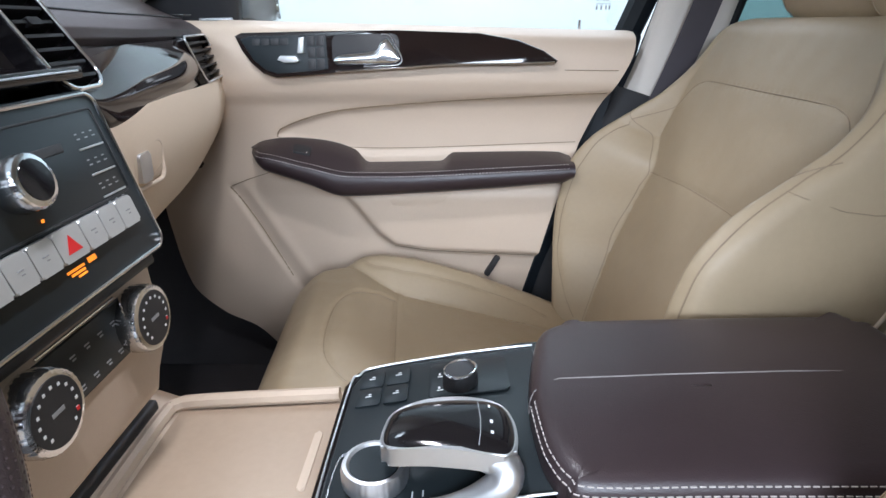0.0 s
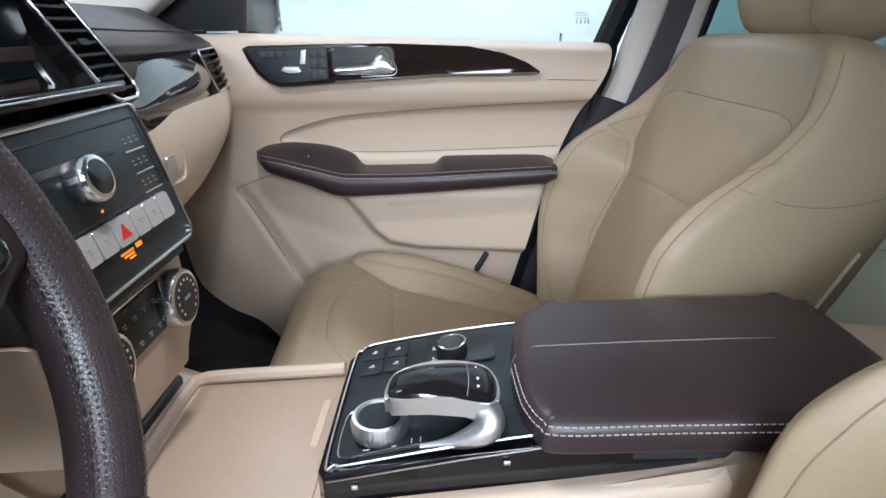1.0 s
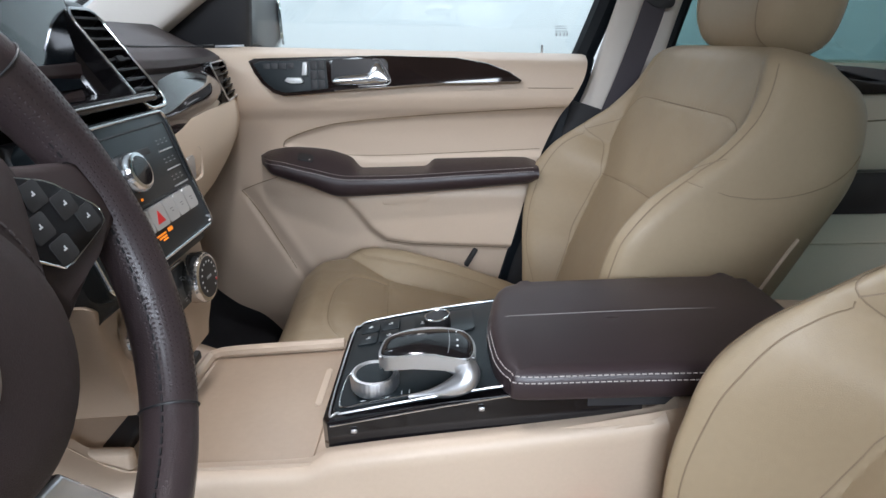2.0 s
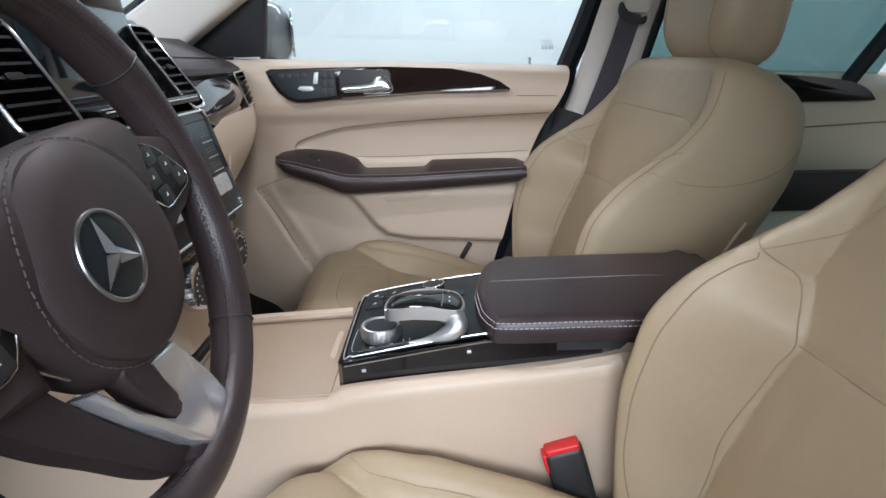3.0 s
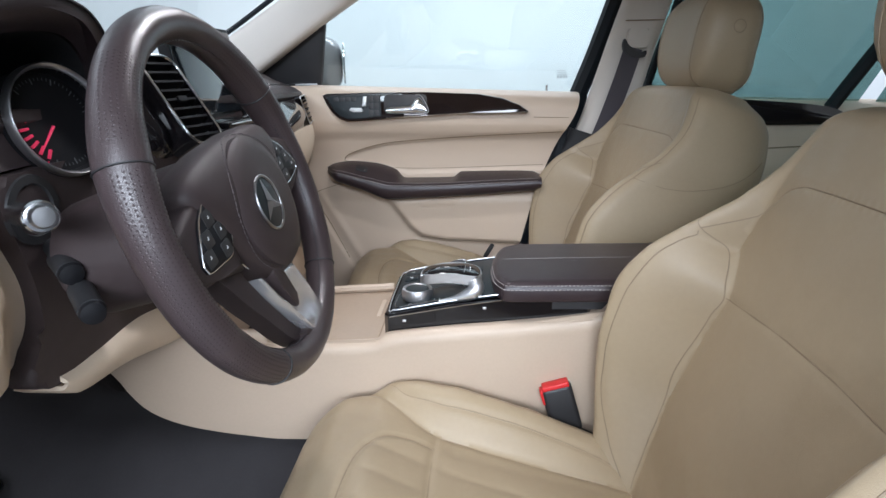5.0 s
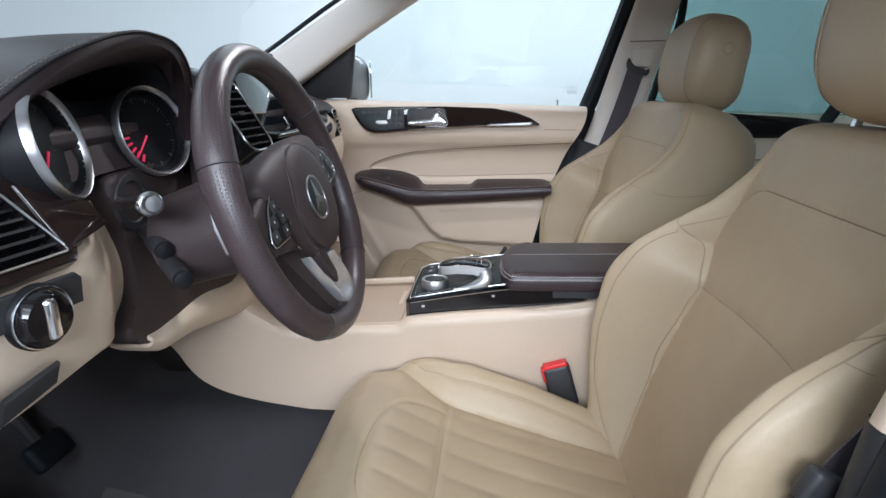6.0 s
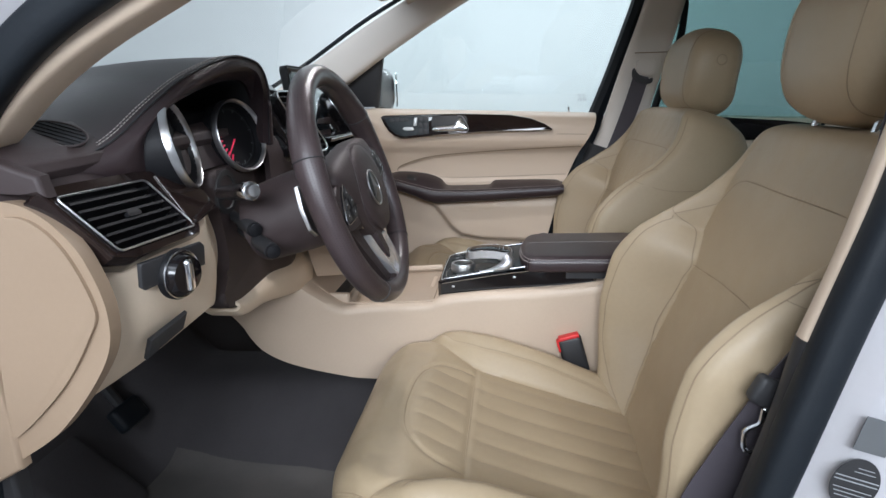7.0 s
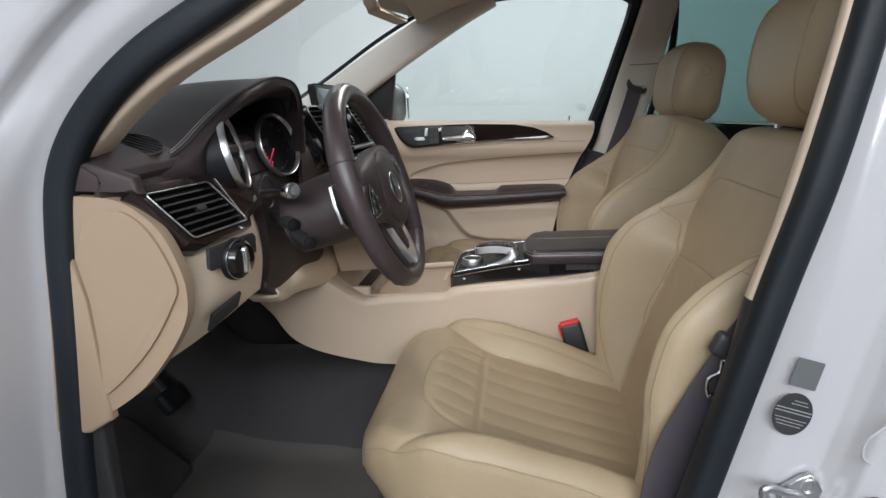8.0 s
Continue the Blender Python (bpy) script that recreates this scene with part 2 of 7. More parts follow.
SEAM = material("beige_seam_thread", (0.26, 0.195, 0.125), 0.6, vary=0.1, patch=40)
THREAD = material("pale_thread", (0.44, 0.40, 0.38), 0.7, vary=0.1, patch=60)
BROWN = material("brown_leather", (0.034, 0.0230, 0.0250), 0.36, vary=0.12, patch=7, grain=1, grain_size=420, relief=0.14, cells=True, crease=1.2)
BROWN_SOFT = material("brown_dash_plastic", (0.043, 0.031, 0.031), 0.50, vary=0.10, spec=0.35, patch=6, grain=1, grain_size=800, relief=0.25, cells=True)
BLACK = material("black_plastic", (0.024, 0.024, 0.026), 0.5, vary=0.1, patch=9, grain=1, grain_size=1000, relief=0.1)
SLAT = material("grey_black_vent_slat", (0.0085, 0.0085, 0.010), 0.5, spec=0.2, vary=0.08, patch=12)
SATIN = material("charcoal_satin_panel", (0.016, 0.021, 0.024), 0.32, spec=0.28, vary=0.08, patch=8)
GLOSS = material("black_lacquer", (0.008, 0.007, 0.008), 0.09, vary=0.1, patch=5, coat=0.25, spec=0.35, rough_vary=0.03)
WOOD = material("dark_lacquered_wood", (0.016, 0.010, 0.009), 0.05, spec=0.35, vary=0.35, patch=18, grain_size=160, coat=0.35, rough_vary=0.05)
CHROME = material("chrome", (0.80, 0.81, 0.83), 0.16, metal=1, vary=0.03, patch=20, rough_vary=0.05)
SILVER = material("satin_silver", (0.70, 0.71, 0.73), 0.40, metal=1, vary=0.04, patch=20)
BUTTON = material("silver_button", (0.60, 0.61, 0.61), 0.38, metal=0.6, vary=0.05, patch=30)
RUBBER = material("black_rubber_seal", (0.008, 0.011, 0.015), 0.55, spec=0.3, vary=0.12, patch=10, grain=1, grain_size=700, relief=0.2)
CARPET = material("black_carpet", (0.045, 0.041, 0.043), 0.95, vary=0.25, patch=12, grain=1, grain_size=1400, relief=0.9)
MAT = material("grey_floor_mat", (0.080, 0.073, 0.068), 0.95, vary=0.22, patch=10, grain=1, grain_size=1300, relief=0.9)
WEB = material("seat_belt_webbing", (0.060, 0.052, 0.062), 0.62, vary=0.10, patch=30, grain=1, grain_size=1600, relief=0.5)
PAINT = material("white_car_paint", (0.44, 0.432, 0.45), 0.22, vary=0.03, patch=4, coat=0.8, rough_vary=0.04)
WALL = material("white_wall_paint", (0.80, 0.82, 0.82), 0.8, vary=0.012, patch=0.4, grain_size=40)
# for the unseen south wall, dark so that glossy parts reflect little
DARK_WALL = material("unseen_dark_wall", (0.16, 0.16, 0.17), 0.8, vary=0.06, patch=0.8, grain=1, grain_size=220, relief=0.02)
PIPING = material("grey_piping", (0.20, 0.18, 0.175), 0.5, vary=0.1, patch=60)
DARK_THREAD = material("dark_grey_thread", (0.10, 0.085, 0.09), 0.6, vary=0.1, patch=60)
DIMPLE = material("pressed_leather_dimple", (0.045, 0.030, 0.032), 0.55, vary=0.1, patch=60)
CONCRETE = material("grey_concrete_floor", (0.20, 0.20, 0.20), 0.6, vary=0.15, patch=1.2, grain=1, grain_size=150, relief=0.15)
RED = material("red_plastic", (0.62, 0.016, 0.018), 0.4, vary=0.06, patch=30)
MARK = material("white_print", (0.72, 0.74, 0.75), 0.5, vary=0.02)
DIM_MARK = material("grey_print", (0.30, 0.31, 0.32), 0.5, vary=0.02)
STEEL = material("brushed_steel", (0.55, 0.55, 0.56), 0.33, metal=1, vary=0.08, patch=40)
SCREEN = material("dark_screen_glass", (0.010, 0.016, 0.022), 0.06, vary=0.03, patch=4, coat=1.0, rough_vary=0.02)
CLEAR = glass_material("clear_tinted_glass", (0.875, 0.915, 0.905))
PRIVACY = glass_material("privacy_glass", (0.385, 0.50, 0.49))
LENS = glass_material("clear_gauge_glass", (0.92, 0.94, 0.95), 0.03)
GREY_MARK = material("dark_grey_print", (0.10, 0.105, 0.11), 0.5, vary=0.02)
AMBER = glow("amber_lamp", (1.0, 0.27, 0.015), 0.8)
RED_LAMP = glow("red_dial_light", (0.75, 0.04, 0.11), 0.20)
MIRROR = material("mirror_glass", (0.9, 0.92, 0.93), 0.02, metal=1, vary=0.0, rough_vary=0.01)


# ---- the room round the car ----
def flat_wall(name, x0, y0, z0, x1, y1, z1, mat, label, category):
    c = ((x0 + x1) / 2, (y0 + y1) / 2, (z0 + z1) / 2)
    return alone(name, rbox(c, (x1 - x0, y1 - y0, z1 - z0), 0), mat, label, category, "structure", smooth=False)


flat_wall("floor", -5.2, -5.2, -0.2, 5.2, 4.2, 0.0, CONCRETE, "grey concrete floor of the bright photo room", "floor")
flat_wall("ceiling", -5.2, -5.2, 3.4, 5.2, 4.2, 3.6, WALL, "plain white ceiling of the photo room", "ceiling")
flat_wall("wall_north", -5.2, 4.0, 0.0, 5.2, 4.2, 3.4, WALL, "plain white painted wall beyond the car", "wall")
# unseen wall, made dark to hold back light and reflections from this side
flat_wall("wall_south", -5.2, -5.2, 0.0, 5.2, -5.0, 3.4, DARK_WALL, "unseen dark grey wall added to keep reflections in the car dark", "wall")
flat_wall("wall_west", -5.2, -5.0, 0.0, -5.0, 4.0, 3.4, WALL, "plain white painted wall ahead of the car", "wall")
flat_wall("wall_east", 5.0, -5.0, 0.0, 5.2, 4.0, 3.4, WALL, "plain white painted wall behind the car", "wall")


def ceiling_light(x, y, sx, sy, power):
    root = thing("ceiling_light", (x, y, 3.4), "white rectangular ceiling light panel of the photo room", "light", "ceiling lights")
    part("frame", rbox((x, y, 3.385), (sx + 0.06, sy + 0.06, 0.03), 0.004), PAINT, root)
    lamp = bpy.data.lights.new("ceiling_lamp", "AREA")
    lamp.shape, lamp.size, lamp.size_y, lamp.energy = "RECTANGLE", sx, sy, power
    lamp.color = (0.97, 0.985, 1.0)
    ob = new("ceiling_lamp", lamp)
    ob.location = (x, y, 3.36)
    return root


for lx, ly, sx, sy, power in ((-2.9, -0.4, 0.5, 4.0, 30), (0.3, -2.8, 3.2, 0.6, 26), (0.3, 2.4, 3.6, 0.6, 80), (3.0, -0.4, 0.5, 4.0, 60)):
    ceiling_light(lx, ly, sx, sy, power)

def fill_panel(x, y, z, w, h, turn, power):
    """An upright light panel, unseen, added to brighten the car's inside."""
    root = thing("added_light_panel", (x, y, z - h / 2), "unseen upright light panel added to brighten the car's inside", "light", "light walls")
    q = Euler((0, 0, radians(turn))).to_matrix()
    part("frame", rbox(V(x, y, z) + q @ V(0, -0.03, 0), (w + 0.08, 0.04, h + 0.08), 0.004, q), PAINT, root)
    lamp = bpy.data.lights.new("added_light_panel_lamp", "AREA")
    lamp.shape, lamp.size, lamp.size_y, lamp.energy = "RECTANGLE", w, h, power
    lamp.color = (0.95, 0.98, 1.0)
    ob = new("added_light_panel_lamp", lamp)
    ob.matrix_world = look((x, y, z), V(x, y, z) + q @ V(0, 1, 0))


# added fill light: high through the driver's doorway, and weakly from ahead
fill_panel(0.2, -4.7, 2.72, 3.4, 1.1, 0, 255)
fill_panel(-4.7, -0.6, 1.9, 5.0, 2.0, -90, 14)

# ---- car shell ----
MID = -0.03          # the car's middle plane


def over(y):
    return 2 * MID - y


# floor pan with the toe board that rises under the dashboard
def pan(u, v):
    x = -1.05 + 3.1 * u
    y = -0.82 + 1.58 * v
    z = 0.485 + 0.36 * step(-0.72, -1.05, x) + 0.18 * math.exp(-((y - MID) / 0.16) ** 4)
    return (x, y, z)


alone("car_floor", sheet(pan, 130, 130, -0.02), CARPET, "black carpet over the floor of the car", "car floor", "structure")

# roof skin with the headliner under it, side to side
ROOF_SIDE = keyed((-0.30, 1.60), (-0.10, 1.672), (0.10, 1.694), (0.50, 1.70), (1.2, 1.68), (1.9, 1.60))


def headliner(u, v):
    x = -0.27 + 2.2 * u
    s = v * 2 - 1
    y = MID + 0.66 * s
    return (x, y, ROOF_SIDE(x) + 0.055 * (1 - s * s) ** 0.8 - 0.004)


alone("headliner", sheet(headliner, 30, 30, -0.02), ROOF, "pale woven headliner under the roof", "headliner", "structure")


def roof_skin(u, v):
    x = -0.33 + 2.4 * u
    s = v * 2 - 1
    y = MID + 0.74 * s
    return (x, y, ROOF_SIDE(x) + 0.055 * (1 - s * s) ** 0.8 + 0.03)


alone("car_roof", sheet(roof_skin, 30, 30, -0.02), PAINT, "white painted roof skin of the car", "car roof", "structure")


def bar(path, width, depth, up, n=24, corner=0.4):
    """A pillar: a rounded bar of the given width (along the car) and depth (across it)."""
    rings = []
    P = spline(path, n)
    for i, p in enumerate(P):
        d = (P[min(i + 1, n - 1)] - P[max(i - 1, 0)]).normalized()
        side = Vector(up).cross(d).normalized()
        w = width(i / (n - 1)) if callable(width) else width
        dd = depth(i / (n - 1)) if callable(depth) else depth
        ring = []
        for k in range(20):
            a = 2 * math.pi * k / 20
            c, s = math.cos(a), math.sin(a)
            e = corner
            ring.append(p + side * w / 2 * math.copysign(abs(c) ** e, c) + Vector(up) * dd / 2 * math.copysign(abs(s) ** e, s))
        rings.append(ring)
    return loft(rings)


# passenger side: front pillar trim, roof rail, middle pillar
alone("pillar_front_far", bar([(-0.80, 0.735, 1.26), (-0.60, 0.725, 1.385), (-0.38, 0.71, 1.518), (-0.15, 0.69, 1.642), (-0.02, 0.68, 1.70)],
      lambda s: 0.135 - 0.05 * s, 0.075, (0, 1, 0)), LIGHT_TRIM, "pale grey windscreen pillar trim", "pillar", "structure")
alone("roof_rail_far", bar([(-0.10, 0.70, 1.70), (0.10, 0.70, 1.715), (0.45, 0.70, 1.718), (0.9, 0.70, 1.71), (1.5, 0.68, 1.67), (1.95, 0.66, 1.60)],
      0.05, 0.09, (0, 1, 0)), LIGHT_TRIM, "pale grey roof rail trim over the doors", "roof rail", "structure")
alone("pillar_front_near", bar([(-0.58, -0.765, 1.225), (-0.483, -0.757, 1.302), (-0.424, -0.755, 1.352), (-0.352, -0.752, 1.397), (-0.235, -0.745, 1.456), (-0.10, -0.738, 1.535), (0.05, -0.73, 1.64)],
      0.038, 0.05, (0, 1, 0)), PANEL, "beige windscreen pillar trim by the open door", "pillar", "structure")
alone("roof_rail_near", bar([(-0.10, over(0.70), 1.70), (0.10, over(0.70), 1.715), (0.45, over(0.70), 1.718), (0.9, over(0.70), 1.71), (1.5, over(0.68), 1.67), (1.95, over(0.66), 1.60)],
      0.05, 0.09, (0, 1, 0)), LIGHT_TRIM, "pale grey roof rail trim over the open door", "roof rail", "structure")

# windscreen, leaning from the bonnet edge up to the roof
def windscreen(u, v):
    s = v * 2 - 1
    p0 = V(-0.98 + 0.13 * s * s, MID + 0.74 * s, 1.27)
    p1 = V(-0.30 + 0.05 * s * s, MID + 0.66 * s, 1.695 - 0.03 * s * s)
    return p0.lerp(p1, u) + V(-0.02, 0, 0.02) * math.sin(math.pi * u)


w = alone("windscreen", sheet(windscreen, 14, 20), CLEAR, "clear greenish windscreen glass", "windscreen", "structure")
w.visible_shadow = False


def bonnet(u, v):
    s = v * 2 - 1
    x = -2.0 + 1.10 * u
    return (x, MID + 0.80 * s, 1.10 + 0.14 * u - 0.10 * s * s - 0.1 * (1 - u) ** 3)


alone("bonnet", sheet(bonnet, 12, 16, -0.02), PAINT, "white painted bonnet ahead of the windscreen", "bonnet", "structure")
alone("bulkhead", rbox((-1.12, MID, 0.85), (0.06, 1.6, 0.75), 0.02), BLACK, "black bulkhead under the dashboard", "bulkhead", "structure")

# side glass, passenger side
def side_glass(outline, y, name, mat, label):
    lean = lambda u, v, wv: V(u, y - 0.22 * (v - 1.25) + wv, v)
    ob = alone(name, plate(outline, lean, 0.004, 0), mat, label, "window", "structure", smooth=False)
    ob.visible_shadow = mat is PRIVACY
    return ob


side_glass([(-0.60, 1.22), (0.36, 1.22), (0.46, 1.64), (0.40, 1.69), (-0.06, 1.685), (-0.20, 1.63), (-0.36, 1.52)], 0.815, "window_1", CLEAR, "clear tinted side window of the passenger door")
side_glass([(0.48, 1.18), (1.15, 1.18), (1.32, 1.60), (1.24, 1.66), (0.56, 1.70)], 0.805, "window_2", PRIVACY, "dark teal privacy glass in the rear door")
side_glass([(1.20, 1.18), (1.75, 1.20), (1.55, 1.55), (1.36, 1.63)], 0.80, "window_3", PRIVACY, "dark teal privacy glass of the rear quarter")
side_glass([(0.48, 1.18), (1.15, 1.18), (1.32, 1.60), (1.24, 1.66), (0.56, 1.70)], over(0.79), "window_4", PRIVACY, "dark teal privacy glass behind the driver's seat")

# black frame strips of the side windows
def strip(name, path, r, mat, label, flat=1.0, up=(0, 1, 0), parent=None):
    return alone(name, tube(spline(path, 40), r, 8, up=up, flat=flat), mat, label, "seal", "structure")


strip("window_seal_front", [(0.34, 0.775, 1.235), (0.385, 0.755, 1.36), (0.43, 0.735, 1.50), (0.462, 0.715, 1.61), (0.462, 0.70, 1.655), (0.42, 0.695, 1.682)], 0.026, RUBBER, "black rubber seal along the middle pillar")
strip("window_seal_lower", [(0.345, 0.765, 1.25), (0.30, 0.72, 1.10), (0.235, 0.72, 0.95), (0.17, 0.73, 0.78), (0.13, 0.73, 0.60)], 0.028, RUBBER, "black rubber seal below the window line")
strip("window_seal_inner", [(0.375, 0.765, 1.10), (0.395, 0.765, 1.20), (0.430, 0.755, 1.33), (0.47, 0.74, 1.50), (0.505, 0.72, 1.66)], 0.030, RUBBER, "black seal behind the middle pillar trim")
strip("window_seal_top", [(0.44, 0.72, 1.672), (0.2, 0.72, 1.69), (-0.05, 0.73, 1.68), (-0.20, 0.745, 1.615), (-0.38, 0.755, 1.50)], 0.007, RUBBER, "black rubber seal along the window's upper edge")
strip("window_seal_rear", [(0.60, 0.725, 1.66), (0.60, 0.74, 1.50), (0.56, 0.75, 1.36), (0.52, 0.76, 1.20)], 0.012, RUBBER, "black seal of the rear door window")
strip("window_seal_rear_top", [(0.60, 0.715, 1.672), (0.9, 0.715, 1.675), (1.25, 0.71, 1.65)], 0.010, RUBBER, "black seal above the rear door window")
strip("window_post", [(1.06, 0.775, 1.19), (1.13, 0.755, 1.32), (1.20, 0.73, 1.45), (1.28, 0.71, 1.60)], 0.020, RUBBER, "black upright window post of the rear door")
strip("windscreen_seal", [(-0.83, 0.735, 1.345), (-0.63, 0.70, 1.45), (-0.41, 0.685, 1.58), (-0.18, 0.67, 1.69), (-0.06, 0.66, 1.735)], 0.007, RUBBER, "black edge seal of the windscreen")

alone("footwell_lining", rbox((-0.55, 0.785, 0.80), (1.20, 0.02, 0.74), 0.004), CARPET, "black carpet lining of the passenger footwell", "lining", "structure")
# middle pillar, passenger side: upper trim and dark lower cover
B_MID = [(0.400, 0.704, 1.135), (0.417, 0.703, 1.19), (0.465, 0.705, 1.36), (0.515, 0.70, 1.53), (0.55, 0.685, 1.68)]
alone("pillar_middle_far", bar(B_MID, lambda s: 0.145 - 0.03 * s, 0.05, (0, 1, 0), corner=0.5), LIGHT_TRIM, "pale grey plastic trim of the middle pillar", "pillar", "structure")
alone("pillar_cover_far", bar([(0.22, 0.735, 0.55), (0.26, 0.735, 0.75), (0.31, 0.725, 0.93), (0.365, 0.71, 1.06), (0.392, 0.700, 1.135)], 0.165, 0.056, (0, 1, 0), corner=0.5), BLACK, "black lower cover of the middle pillar", "pillar", "structure")

# rear door, passenger side
def rear_door(u, v):
    x = 0.42 + 0.95 * u
    prof = keyed((0.0, 0.72), (0.25, 0.70), (0.50, 0.715), (0.62, 0.735), (0.72, 0.70), (0.90, 0.70), (0.97, 0.725), (1.0, 0.79))
    z = 0.55 + 0.67 * v - 0.035 * (x - 0.42)
    return (x, prof(v) + 0.05, z)


rd = thing("rear_door", (0.9, 0.74, 0.5), "beige rear door panel with black trim, in shade", "car door")
part("door_panel", sheet(rear_door, 20, 50, -0.03), PANEL, rd)
trim = spline([(0.70, 1.238, 0), (0.85, 1.227, 0), (0.95, 1.219, 0), (1.02, 1.209, 0), (1.06, 1.197, 0), (1.09, 1.178, 0), (1.102, 1.160, 0)], 24)
part("trim_strip", plate([(0.70, 1.160)] + [(p.x, p.y) for p in reversed(trim)], xz(0.735), 0.025, 0.004), GLOSS, rd, "glossy black trim strip")
part("groove", tube([(0.60, 0.7185, 1.083), (0.90, 0.7185, 1.095), (1.12, 0.7185, 1.105), (1.30, 0.7185, 1.112)], 0.0022, 6), SEAM, rd)
part("armrest", plate(rounded(0.82, 0.885, 1.30, 0.985, 0.02), xz(0.750), 0.055, 0.015), BROWN, rd, "dark brown armrest")
part("pocket", plate(rounded(0.55, 0.58, 1.25, 0.80, 0.03), xz(0.75), 0.035, 0.015), PANEL, rd)

# rear bench, in the shade behind the front seats
rb = thing("rear_bench", (1.45, MID, 0.5), "beige leather rear bench in shade", "bench seat")
part("seat", rbox((1.40, MID, 0.70), (0.50, 1.28, 0.26), 0.06), LEATHER, rb)
part("backrest", rbox((1.72, MID, 1.02), (0.16, 1.28, 0.62), 0.06, Euler((0, radians(18), 0)).to_matrix()), LEATHER, rb)
alone("tailgate", rbox((2.05, MID, 1.15), (0.06, 1.5, 1.2), 0.02), BLACK, "dark tailgate panel behind the rear bench", "tailgate", "structure")
alone("body_side_far", rbox((0.6, 0.83, 0.78), (3.2, 0.06, 0.80), 0.02), PAINT, "white painted outer side of the car", "body side", "structure")
alone("body_side_near", rbox((1.22, over(0.83), 0.78), (1.35, 0.06, 0.80), 0.02), PAINT, "white painted rear side of the car", "body side", "structure")


# ---- front seats ----
SEAT_Y = -0.435
BIGHT = V(0.28, 0, 0.716)
UP = V(0.347, 0, 0.938)
OUT = V(-0.938, 0, 0.347)

C_TOP = keyed((-0.222, 0.735), (-0.214, 0.772), (-0.190, 0.808), (-0.15, 0.829), (-0.10, 0.829), (-0.05, 0.812), (0.0, 0.790), (0.15, 0.748), (0.32, 0.700))
C_WIDE = keyed((-0.222, 0.130), (-0.216, 0.172), (-0.203, 0.208), (-0.178, 0.238), (-0.14, 0.258), (-0.08, 0.270), (0.0, 0.273), (0.12, 0.268), (0.32, 0.262))
C_SEAM = keyed((-0.14, 0.258), (-0.108, 0.240), (-0.07, 0.212), (-0.012, 0.182), (0.10, 0.176), (0.30, 0.168))
C_PUFF = keyed((-0.20, 0.0), (-0.14, 0.014), (-0.10, 0.026), (-0.03, 0.047), (0.03, 0.060), (0.12, 0.056), (0.22, 0.045), (0.30, 0.032))


def both(pts):
    return [pts, [(a, -b) for a, b in pts]]


# seam lines of the cushion, (x, dy)
C_LINES = (both([(x, C_SEAM(x)) for x in (-0.135, -0.108, -0.07, -0.035, -0.012, 0.05, 0.10, 0.20, 0.28)])
           + both([(-0.085, 0.250), (-0.06, 0.228), (-0.01, 0.214), (0.06, 0.210), (0.14, 0.207), (0.22, 0.200), (0.275, 0.190)])
           + [[(-0.014, 0.150), (-0.05, 0.150), (-0.085, 0.135), (-0.112, 0.085), (-0.120, 0.0), (-0.112, -0.085), (-0.085, -0.135), (-0.05, -0.150), (-0.014, -0.150)],
              [(-0.012, 0.180), (-0.014, 0.09), (-0.014, 0.0), (-0.014, -0.09), (-0.012, -0.180)]])
B_LINES = []          # seam lines of the backrest, (h, dy), filled below


def dense(lines, n=120):
    """All points of some seam lines, close together, as an array."""
    return np.array([(p.x, p.y) for ln in lines for p in spline([(a, b, 0) for a, b in ln], n)])


def away(cloud, a, b):
    """The distance from (a, b) to the nearest point of a seam."""
    return float(np.sqrt(((cloud - (a, b)) ** 2).sum(1).min()))


C_CLOUD = dense(C_LINES)


PLEAT = [0.0030]      # depth of the cushion's pleats


def cushion_z(x, dy, groove=True):
    """The height of the seat cushion's top."""
    w = C_WIDE(x)
    a = abs(dy)
    r = min(0.042, w * 0.4)
    sm = C_SEAM(x)
    z = C_TOP(x) - 0.004 * math.cos(dy / 0.15 * math.pi / 2) ** 2 * step(-0.1, 0.05, x)
    if a > sm:
        z += C_PUFF(x) * math.sin(min((a - sm) / 0.062, 1) * math.pi / 2)
    inside = step(0.160, 0.135, a) * step(-0.116, -0.085, x)
    z += PLEAT[0] * (abs(math.sin(dy / 0.054 * math.pi + 0.5 * math.sin(x * 9))) ** 0.5 - 0.75) * inside * (1 - math.exp(-((x + 0.014) / 0.014) ** 2))
    z += 0.0022 * noise.noise(V(x * 11, dy * 11, 3.1)) + 0.0009 * noise.noise(V(x * 34, dy * 34, 7.7))
    if groove:
        z -= 0.0030 * math.exp(-(away(C_CLOUD, x, dy) / 0.0042) ** 2)
    if a > w - r:
        z -= r * (1 - math.sqrt(max(1 - ((a - w + r) / r) ** 2, 0)))
    return z


def cushion_y(x, dy):
    """Across the seat; the outer front corner is drawn in."""
    return SEAT_Y + (dy * (1 - 0.14 * step(-0.03, -0.20, x)) if dy < 0 else dy)


